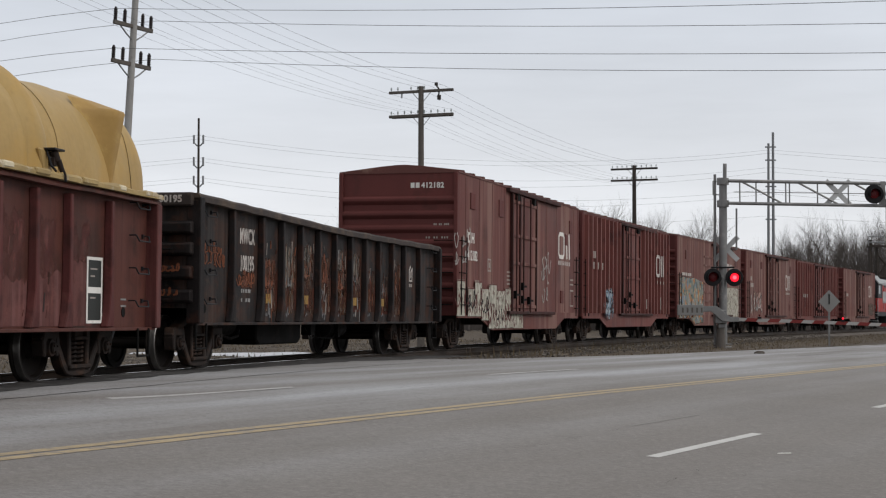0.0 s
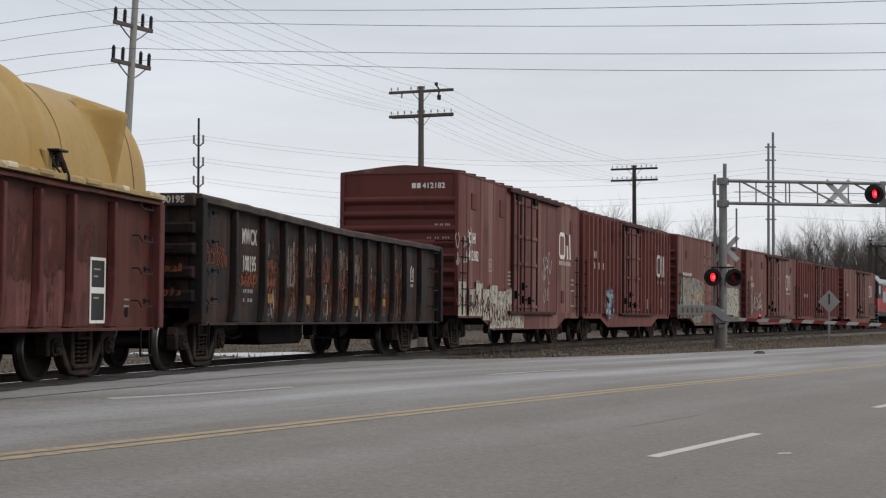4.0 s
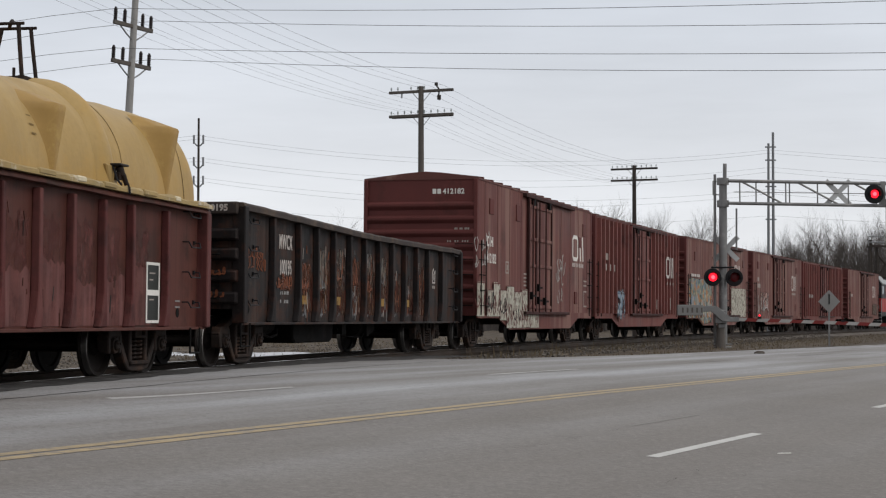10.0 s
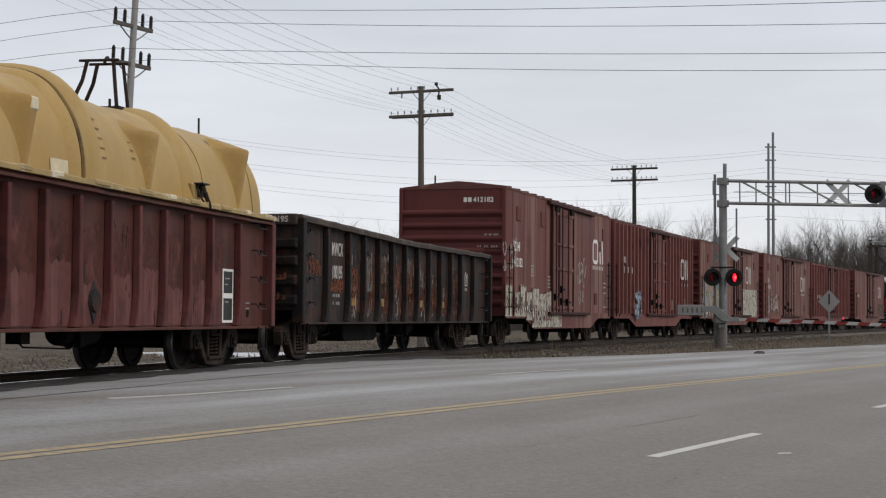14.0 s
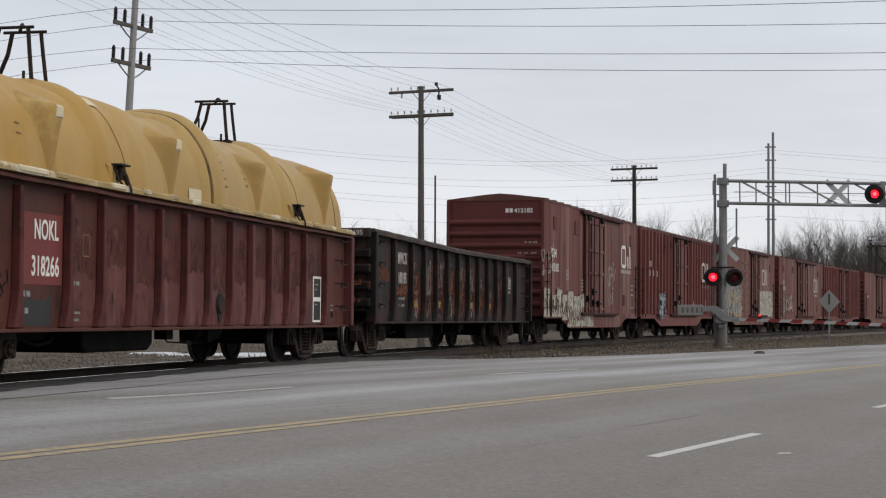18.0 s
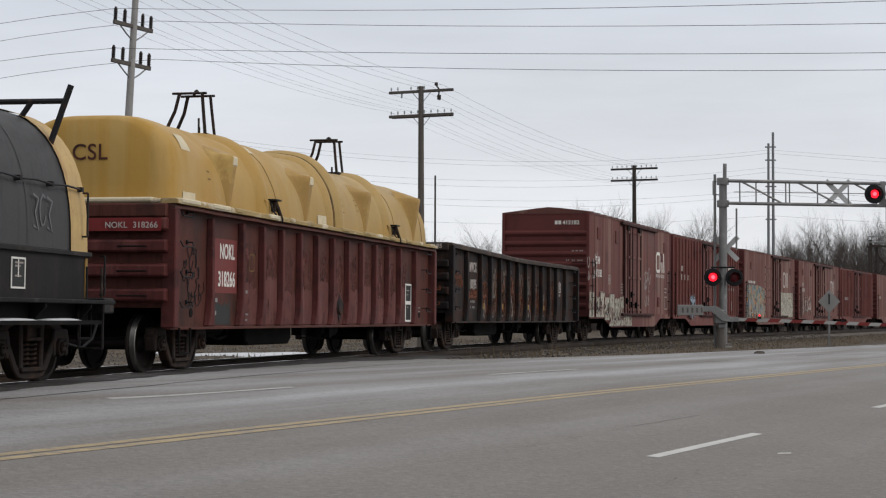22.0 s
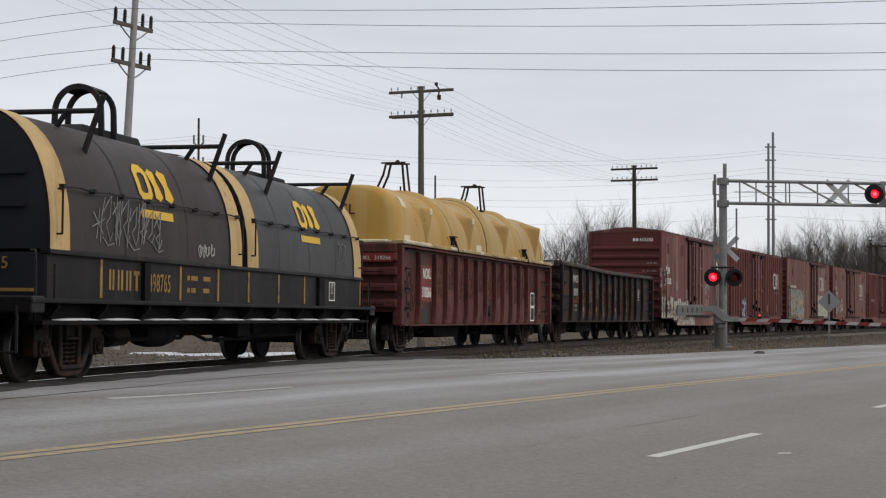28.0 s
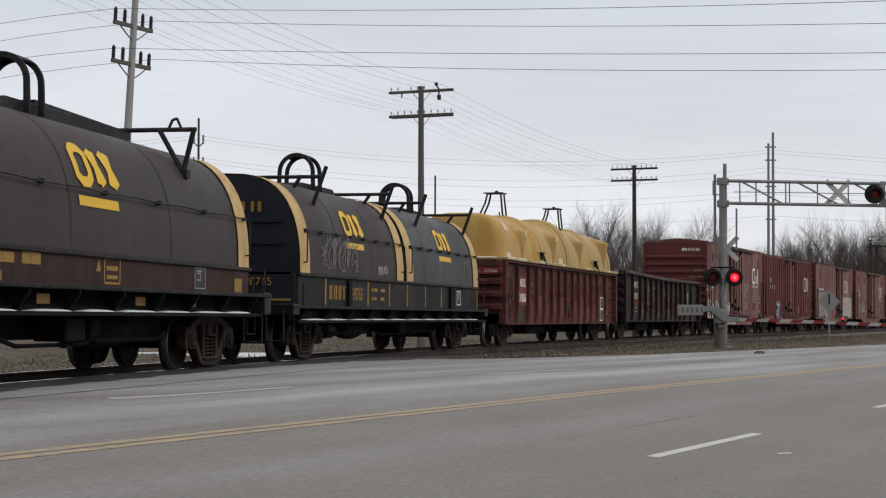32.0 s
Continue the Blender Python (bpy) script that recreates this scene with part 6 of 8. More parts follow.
    for k, (px, pz, n, sz) in enumerate(((-7.30, 1.42, 4, 0.26), (-7.25, 1.58, 3, 0.30), (-7.12, 1.20, 3, 0.36), (-7.02, 1.05, 2, 0.42), (-7.08, 1.78, 2, 0.24))):
        curve_scrawl(car, pose(px, y - 0.004 - 0.001 * k, pz), "scribble_black", 21 + k, n, sz, 0.016)
    data_plate(car, 5.74, 0.77, y - 0.004, 0.44, 0.78)
    part("end_stripe", Shape().box(-8.15, -8.142, -1.3, 1.3, 2.065, 2.255), "end_red", car, "brighter red band")
    lettering("NOKL", 0.125, "worn_white", car, pose(-8.154, -0.42, 2.11) @ END, bold=0.001, label="white painted letters")
    lettering("318266", 0.125, "worn_white", car, pose(-8.154, -0.86, 2.11) @ END, bold=0.001, label="white painted number")
    rng = random.Random(9)
    for i in range(44):
        px, pz = -4.48 + 0.996 * rng.randrange(10) + rng.uniform(-0.33, 0.36), rng.uniform(0.8, 2.2)
        part("chip", ribbon([(px, pz), (px + rng.uniform(-0.04, 0.04), pz - rng.uniform(0.04, 0.22))], rng.uniform(0.012, 0.045), y - 0.008, y), ("gon_dark", "rust_brown", "gon_rub")[i % 3], car)
    # scuffed paint on the lower half of the panels
    for i in range(13):
        x = -5.478 + 0.996 * i
        if i == 0 or i > 11:
            continue
        flat(car, "scuff", "gon_rub", ragged(x - 0.42, x + 0.42, 0.70, 1.24 + 0.12 * (i % 3), 200 + i, 0.06, 12), y - 0.002, 0.003)
        flat(car, "scuff", "spray_scuff", rect(x - 0.42, x + 0.42, 0.9, 2.2), y - 0.001, 0.002)
    part("drain_hole", Shape().lathe([(0.0, -0.006), (0.07, -0.006), (0.07, 0.0), (0.0, 0.0)], 12, pose(-7.0, y - 0.002, 0.88)), "under", car)
    part("drain_hole", Shape().lathe([(0.0, -0.006), (0.07, -0.006), (0.07, 0.0), (0.0, 0.0)], 12, pose(7.0, y - 0.002, 0.88)), "under", car)
    part("hatch", Shape().lathe([(0.0, -0.05), (0.14, -0.05), (0.17, 0.0), (0.0, 0.0)], 14, pose(0.62, y - 0.004, 1.02)), "gon_dark", car)
    part("placard", Shape().prism([(0.62, 0.72), (0.80, 1.0), (0.62, 1.28), (0.44, 1.0)], y - 0.022, y - 0.006, "y"), "black_bar", car, "dark rusty diamond placard holder", bevel=0.006)
    bars(car, 6.9, 0.95, [(0, 0, 0.2, 0.025), (0, 0.09, 0.2, 0.025)], "scribble_mid", y=y)
    bars(car, 3.6, 0.95, [(0, 0, 0.3, 0.03), (0, 0.12, 0.2, 0.03)], "scribble_mid", y=y)


build_gondolas()


# ---------------------------------------------------------------- coil cars
def arch_ring(x, w, z0, z1, grow=0.0, n=26):
    """Barrel-shaped cross-section of a hood."""
    ring = []
    for i in range(n + 1):
        t = math.pi * i / n
        c, s = math.cos(t), max(0.0, math.sin(t))
        y = (w + grow) * math.copysign(abs(c) ** 0.72, c)
        ring.append((x, y, z0 + (z1 - z0 + grow) * s ** 0.80))
    return ring


def hood(car, x0, x1, paint, z0=1.64, z1=3.43, w=1.42, bands=(True, True), seams=3):
    """One steel hood: barrel skin, end panel, cream edge bands, seams, catwalk rail."""
    hd = part("hood", Shape().loft([arch_ring(x, w, z0, z1) for x in (x0, x1)]), paint, car, smooth=35)
    for i in range(seams):
        x = x0 + (x1 - x0) * (i + 1) / (seams + 1)
        part("seam", Shape().loft([arch_ring(x - 0.025, w, z0 + 0.01, z1, 0.004), arch_ring(x + 0.025, w, z0 + 0.01, z1, 0.004)], False, False), paint, hd, smooth=35)
    for has, xa, xb in ((bands[0], x0 - 0.03, x0 + 0.52), (bands[1], x1 - 0.50, x1 + 0.03)):
        if has:
            part("edge_band", Shape().loft([arch_ring(xa, w, z0 - 0.005, z1, 0.022), arch_ring(xb, w, z0 - 0.005, z1, 0.022)], False, False), "cream", hd, "cream-painted edge band with rust streaks", smooth=35)
    for x in (x0 + 0.01, x1 - 0.01):
        s = -1 if x < (x0 + x1) / 2 else 1
        inner = [(x + s * 0.034, y * 0.985, z0 + (z - z0) * 0.99) for _, y, z in arch_ring(x, w, z0, z1)]
        part("end_panel", Shape().loft([inner, [(a + s * 0.004, b, c) for a, b, c in inner]]), "hood_end", hd)
        for z in (2.15, 2.55):
            part("end_rib", Shape().box(min(x + s * 0.03, x + s * 0.09), max(x + s * 0.03, x + s * 0.09), -1.1, 1.1, z, z + 0.05), "hood_end", hd)
    # safety rope with its eyes along the side
    pts = []
    n = 14
    yy, zz = 1.355, 2.42
    for i in range(n + 1):
        x = x0 + 0.35 + (x1 - x0 - 0.5) * i / n
        pts.append((x, -yy - 0.07, zz + (0.015 if i % 2 else -0.005)))
        if i % 2 == 0:
            part("rope_eye", Shape().box(x - 0.03, x + 0.03, -yy - 0.085, -yy + 0.04, zz - 0.03, zz + 0.03), "black_bar", hd)
    part("hand_rope", Shape().tube(pts, 0.013), "black_bar", hd)
    for x in (x0 + 0.15, x1 - 0.15):
        grab(hd, x, 2.10, -w - 0.02, 0.55, True, "black_bar")
    return hd


def lifting_loop(hd, x, z, mat="black_bar", gap=0.22):
    """A tall round lifting bracket on the crown: two arched cheeks under a curved band."""
    n = 18
    ra, rb, zc = 0.40, 0.32, z + 0.24
    for dx in (-gap, gap):
        ring = []
        for r, foot in ((ra, 0.42), (rb, 0.33)):
            ring.append([(foot, z - 0.26)] + [(r * math.cos(math.pi * i / n), zc + r * math.sin(math.pi * i / n)) for i in range(n + 1)] + [(-foot, z - 0.26)])
        sh = Shape()
        loops = []
        for xx in (x + dx - 0.022, x + dx + 0.022):
            loops.append(([(xx, a, b) for a, b in ring[0]], [(xx, a, b) for a, b in ring[1]]))
        (o0, i0), (o1, i1) = loops
        sh.loft([o0, o1, i1, i0, o0], close=False, caps=False)
        part("lifting_cheek", sh, mat, hd, "black steel lifting bracket")
    arc = range(5, n - 4)
    top = [(ra * math.cos(math.pi * i / n), zc + ra * math.sin(math.pi * i / n)) for i in arc]
    low = [((ra - 0.03) * math.cos(math.pi * i / n), zc + (ra - 0.03) * math.sin(math.pi * i / n)) for i in arc]
    part("lifting_band", Shape().prism(top + low[::-1], x - gap, x + gap, "x"), mat, hd)
    part("crown_plate", Shape().prism([(x - 0.9, z - 0.18), (x - 0.7, z - 0.01), (x + 1.30, z - 0.01), (x + 1.50, z - 0.18)], -0.30, 0.30, "y"), mat, hd, bevel=0.01)


def guide_frame(hd, x, z, vee=False):
    """A stacking guide: a level bar across the crown with legs that flare outwards on both flanks."""
    sh = Shape().rod((x, -1.33, z), (x, 1.33, z), 0.036)
    for s in (-1, 1):
        if vee:
            # two bars meeting at a foot, with a small loop on top
            sh.rod((x, s * 1.29, z), (x, s * 1.13, z - 0.66), 0.042).rod((x, s * 0.74, z), (x, s * 1.13, z - 0.66), 0.040)
            sh.tube([(x, s * 0.88, z), (x, s * 0.95, z + 0.15), (x, s * 1.02, z + 0.17), (x, s * 1.10, z)], 0.022)
            sh.box(x - 0.08, x + 0.08, s * 1.13 - 0.09, s * 1.13 + 0.09, z - 0.74, z - 0.62)
        else:
            sh.rod((x, s * 1.38, z + 0.20), (x, s * 1.03, z - 0.78), 0.042)
            sh.rod((x, s * 0.86, z), (x, s * 0.62, z - 0.34), 0.038)
    return part("stacking_guide", sh, "black_bar", hd, "black tubular stacking guide")


def arc_logo(car, x, z, size, tall, w, z0, z1):
    """The owner's emblem as three plain slanted yellow shapes that follow the curve of the hood."""
    def at(px, u):
        # u: height up the curved flank from the spring of the arch
        prof = arch_ring(0, w, z0, z1, 0.012, 60)
        run, prev = 0.0, prof[60]
        for q in reversed(prof[:60]):
            d = math.hypot(q[1] - prev[1], q[2] - prev[2])
            if run + d >= u:
                k = (u - run) / d
                return (px, prev[1] + (q[1] - prev[1]) * k, prev[2] + (q[2] - prev[2]) * k)
            run, prev = run + d, q
        return (px, prev[1], prev[2])

    def stroke(pts, width, name="emblem"):
        dense = []
        for (ax, az), (bx, bz) in zip(pts, pts[1:]):
            n = max(2, int(math.hypot(bx - ax, bz - az) / 0.06))
            dense += [(ax + (bx - ax) * i / n, az + (bz - az) * i / n) for i in range(n)]
        dense.append(pts[-1])
        a, b, m = [], [], len(dense)
        for i, (px, pz) in enumerate(dense):
            p, q = dense[max(0, i - 2)], dense[min(m - 1, i + 2)]
            if pts[0] == pts[-1] and i in (0, m - 1):
                p, q = dense[-3], dense[2]
            d = math.hypot(q[0] - p[0], q[1] - p[1])
            nx, nz = -(q[1] - p[1]) / d * width / 2, (q[0] - p[0]) / d * width / 2
            a.append(at(px + nx, pz + nz))
            b.append(at(px - nx, pz - nz))
        sh = Shape().loft([a, b], close=False, caps=False)
        return part(name, sh, "logo_yellow", car, "plain yellow emblem")

    flat_stroke = stroke

    def stroke(pts, width, name="emblem"):
        flat_stroke([(x + (px - x) * size, z + (pz - z) * tall) for px, pz in pts], width * tall * 1.45, name)

    ring = [(0.16, 0.0), (0.03, 0.16), (0.03, 0.80), (0.16, 0.96), (0.36, 0.96), (0.48, 0.80), (0.48, 0.16), (0.36, 0.0), (0.16, 0.0)]
    stroke([(x + a, z + b) for a, b in ring], 0.20)
    stroke([(x + 0.66, z + 0.96), (x + 0.92, z + 0.0)], 0.26)
    stroke([(x + 0.82, z + 0.96), (x + 0.76, z + 0.0)], 0.22)
    stroke([(x + 1.12, z + 0.98), (x + 1.42, z + 0.0)], 0.26)
    stroke([(x + 1.36, z + 0.98), (x + 1.20, z + 0.0)], 0.22)
    stroke([(x - 0.10, z - 0.52), (x + 1.32, z - 0.52)], 0.18, "emblem_bar")


def coil_body(centre, half, half_truck, label, trough_half, strips, deck=1.03, shift=0.0, ledge=0.77, extra=0.0, paint="trough"):
    car = thing("coil_car", on_line(centre), label, "coil car", "coil cars of the train")
    MOVERS.append((car, centre, half_truck))
    add_running_gear(car, centre, half_truck, half - 0.1, 0.92, shift)
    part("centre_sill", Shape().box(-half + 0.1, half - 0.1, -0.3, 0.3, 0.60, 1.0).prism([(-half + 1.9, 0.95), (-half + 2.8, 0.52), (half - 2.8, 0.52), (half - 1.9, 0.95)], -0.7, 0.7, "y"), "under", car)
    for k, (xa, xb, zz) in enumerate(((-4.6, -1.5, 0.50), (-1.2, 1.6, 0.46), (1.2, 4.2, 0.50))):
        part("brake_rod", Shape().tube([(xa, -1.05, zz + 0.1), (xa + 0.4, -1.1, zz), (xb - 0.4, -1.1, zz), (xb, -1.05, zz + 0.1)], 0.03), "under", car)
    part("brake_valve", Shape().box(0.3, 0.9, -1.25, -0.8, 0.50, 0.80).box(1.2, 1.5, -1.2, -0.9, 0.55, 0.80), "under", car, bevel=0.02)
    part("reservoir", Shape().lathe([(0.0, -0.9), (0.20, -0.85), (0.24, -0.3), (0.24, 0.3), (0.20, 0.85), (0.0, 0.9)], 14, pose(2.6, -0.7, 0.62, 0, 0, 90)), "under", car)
    for y0 in (-1.40, 1.36):
        tr = part("trough_side", Shape().box(-trough_half, trough_half + extra, y0, y0 + 0.04, deck - 0.01, 1.62), paint, car)
        s = -1 if y0 < 0 else 1
        part("top_angle", Shape().box(-trough_half - 0.02, trough_half + extra + 0.02, y0 - 0.05, y0 + 0.09, 1.575, 1.635), "deck_steel", tr, bevel=0.01)
        if s < 0:
            for x in strips:
                part("reflector", Shape().box(x - 0.035, x + 0.035, y0 - 0.012, y0, deck + 0.03, 1.56), "old_yellow", tr, "yellow reflective strip")
        # thin walkway on gussets, a recessed web below it and a bottom flange on which old snow lies
        part("walkway", Shape().box(-half, half, min(s * 1.40, s * 1.60), max(s * 1.40, s * 1.60), deck - 0.05, deck), "walkway_steel", car, bevel=0.008)
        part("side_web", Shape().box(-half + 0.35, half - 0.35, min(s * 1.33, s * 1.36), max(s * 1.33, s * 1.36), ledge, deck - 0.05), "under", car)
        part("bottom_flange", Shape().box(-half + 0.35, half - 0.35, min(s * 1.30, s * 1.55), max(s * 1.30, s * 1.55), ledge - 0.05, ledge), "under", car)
        bay = (2 * half - 1.5) / 10
        for k in range(11):
            x = -half + 0.75 + k * bay
            part("bracket", Shape().prism([(1.36 * s, ledge + 0.01), (1.42 * s, ledge + 0.01), (1.57 * s, deck - 0.10), (1.57 * s, deck - 0.05), (1.36 * s, deck - 0.05)], x - 0.025, x + 0.025, "x"), "under", car)
            if k < 10:
                rings, a, b = [], x + 0.10 + 0.05 * (k % 3), x + bay - 0.16 - 0.07 * (k % 2)
                for i in range(13):
                    xx = a + (b - a) * i / 12
                    h = 0.024 * min(1.0, 4 * i / 12, 4 * (12 - i) / 12) ** 0.5 + 0.006 * noise.noise((xx * 3, centre, s)) + 0.004
                    rings.append([(xx, s * 1.38, ledge + 0.001), (xx, s * 1.38, ledge + h * 0.7), (xx, s * 1.45, ledge + h), (xx, s * 1.53, ledge + h * 0.8), (xx, s * 1.54, ledge + 0.001)])
                part("snow_ledge", Shape().loft(rings), "snow", car, "old snow lying on the flange below the walkway", smooth=50)
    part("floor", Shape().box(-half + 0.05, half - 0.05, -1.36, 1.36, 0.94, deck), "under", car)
    for e in (-1, 1):
        xe = e * half
        part("end_sill", Shape().box(min(xe, xe - e * 0.35), max(xe, xe - e * 0.35), -1.58, 1.58, 0.86, deck + 0.03), "deck_steel", car, bevel=0.015)
        th = trough_half + (extra if e > 0 else 0.0)
        part("end_wall", Shape().box(min(e * th, e * (th - 0.06)), max(e * th, e * (th - 0.06)), -1.36, 1.36, 1.03, 1.60), "hood_end", car)
        for y in (-1.25, 1.25):
            part("end_ladder", Shape().tube([(xe + e * 0.03, y - 0.16, 0.95), (xe + e * 0.03, y - 0.16, 0.40), (xe + e * 0.03, y + 0.16, 0.40), (xe + e * 0.03, y + 0.16, 0.95)], 0.02), "deck_steel", car)
        grab(car, e * (half - 0.2), 1.35, -1.45, 0.5, True, "deck_steel")
        for dx in (0.25, 0.75):
            part("stanchion", Shape().rod((xe - e * dx, -1.5, 1.0), (xe - e * dx, -1.5, 1.45), 0.016), "deck_steel", car)
    part("air_tank", Shape().lathe([(0.0, -0.6), (0.17, -0.55), (0.21, -0.2), (0.21, 0.2), (0.17, 0.55), (0.0, 0.6)], 14, pose(-2.6, -0.95, 0.58, 0, 0, 90)), "under", car)
    part("brake_cylinder", Shape().lathe([(0.0, -0.3), (0.14, -0.3), (0.16, 0.25), (0.10, 0.3), (0.0, 0.3)], 14, pose(-3.9, -0.9, 0.55, 0, 0, 90)), "truck_iron", car)
    return car


def build_coil_cars():
    c = -44.65
    car = coil_body(c, 7.75, 6.0, "grey and brown coil car with cream-banded steel hoods", 7.0, (-5.45, -2.68, -1.10, 0.33, 1.90, 3.4, 7.2), 1.03, 0.4, extra=0.28)
    a = hood(car, -6.98, -0.12, "hood_brown", bands=(True, True), seams=2)
    b = hood(car, 0.20, 7.12, "hood_grey", bands=(True, True), seams=3)
    for hd, loop, guides, mark in ((a, -3.0, (-5.4, -0.80), -3.95), (b, 4.25, (1.98, 6.68), 3.40)):
        lifting_loop(hd, loop, 3.56 if hd is a else 3.53, gap=0.22 if hd is a else 0.15)
        for x in guides:
            guide_frame(hd, x, 3.51)
        arc_logo(hd, mark - 0.10, 0.85, 0.82, 0.46, 1.42, 1.64, 3.43)
    for x, wd in ((-4.02, 0.20), (4.35, 0.35)):
        part("stake_pocket", Shape().box(x - wd / 2, x + wd / 2, -1.46, -1.40, 1.04, 1.56), "under", car)
    y = -1.40
    lettering("498765", 0.36, "old_yellow", car, pose(-3.86, y - 0.006, 1.17) @ SIDE, bold=0.003, wide=0.72, label="dull yellow number")
    bars(car, -5.20, 1.17, [(0, 0, 0.07, 0.27), (0.11, 0, 0.06, 0.27), (0.28, 0, 0.06, 0.27), (0.39, 0, 0.07, 0.27), (0.56, 0, 0.06, 0.27), (0.67, 0, 0.06, 0.27), (0.88, 0, 0.07, 0.27), (0.82, 0.21, 0.19, 0.06)], "old_yellow", y=y - 0.002, name="emblem_bar")
    bars(car, -2.4, 1.18, [(0, 0.18, 0.10, 0.07), (0.16, 0.18, 0.26, 0.07), (0.66, 0.18, 0.30, 0.07), (0, 0, 0.10, 0.07), (0.16, 0, 0.18, 0.07), (0.66, 0, 0.26, 0.07)], "old_yellow", y=y - 0.002)
    data_plate(car, 5.0, 1.16, y - 0.003, 0.34, 0.32)
    lettering("498765", 0.21, "old_yellow", car, pose(-7.03, -0.25, 1.40) @ END, bold=0.001)
    for ya in (0.30, -0.02, -0.34, -0.66):
        part("emblem_bar", Shape().box(-7.030, -7.024, ya + 0.12, ya + 0.18, 2.74, 2.93), "old_yellow", car)
        part("emblem_bar", Shape().box(-7.030, -7.024, ya - 0.02, ya + 0.05, 2.74, 2.93), "old_yellow", car)
    part("end_writing", Shape().box(-7.06, -7.055, -1.28, -0.55, 1.12, 1.16), "old_yellow", car)
    wild_tag(car, -5.75, -3.50, 1.74, 2.44, "scribble_mid", 12, -1.425, 8, 0.016)
    curve_scrawl(car, pose(-1.95, -1.43, 1.78), "scribble_pale", 14, 4, 0.24, 0.022)
    tag_scrawl(car, 5.5, 6.1, 1.80, 2.3, "scribble", 17, -1.42, 3, 0.03)
    # the following car has one long hood
    c = -61.55
    car = coil_body(c, 7.85, 6.3, "dark brown coil car with one long steel hood", 7.15, (), 1.20, 0.0, 0.88, paint="trough_rust")
    hd = hood(car, -6.9, 7.0, "hood_brown", bands=(True, True), seams=3, z1=3.46)
    lifting_loop(hd, 1.15, 3.64)
    part("crown_rail", Shape().prism([(1.4, 3.40), (1.4, 3.70), (4.75, 3.63), (4.75, 3.40)], -0.26, 0.26, "y"), "black_bar", hd)
    guide_frame(hd, 4.72, 3.66, True)
    guide_frame(hd, -3.2, 3.66, True)
    arc_logo(hd, 0.40, 0.90, 0.90, 0.50, 1.42, 1.64, 3.46)
    bars(car, -2.4, 1.27, [(0, 0.16, 0.9, 0.12), (0, -0.05, 0.6, 0.12), (1.1, 0.16, 0.5, 0.14)], "old_yellow", y=y - 0.002)
    bars(car, 1.1, 1.24, [(0, 0.0, 0.55, 0.03), (0, 0.33, 0.55, 0.03), (0, 0, 0.03, 0.34), (0.52, 0, 0.03, 0.34), (0.08, 0.18, 0.38, 0.06), (0.08, 0.07, 0.38, 0.05)], "old_yellow", y=y - 0.002)
    flat(car, "warning_mark", "old_yellow", [(0.85, 1.40), (1.0, 1.40), (0.925, 1.56)], y - 0.002)
    data_plate(car, 4.55, 1.26, y - 0.003, 0.44, 0.29, "scribble_mid")
    for x in (-3.8, -0.8, 2.3, 4.35):
        part("reflector", Shape().box(x, x + 0.36, -1.366, -1.36, 0.97, 1.09), "old_yellow", car, "dull yellow reflective patch")
    part("reflector", Shape().box(6.42, 6.78, y - 0.006, y, 1.22, 1.44), "old_yellow", car)


build_coil_cars()


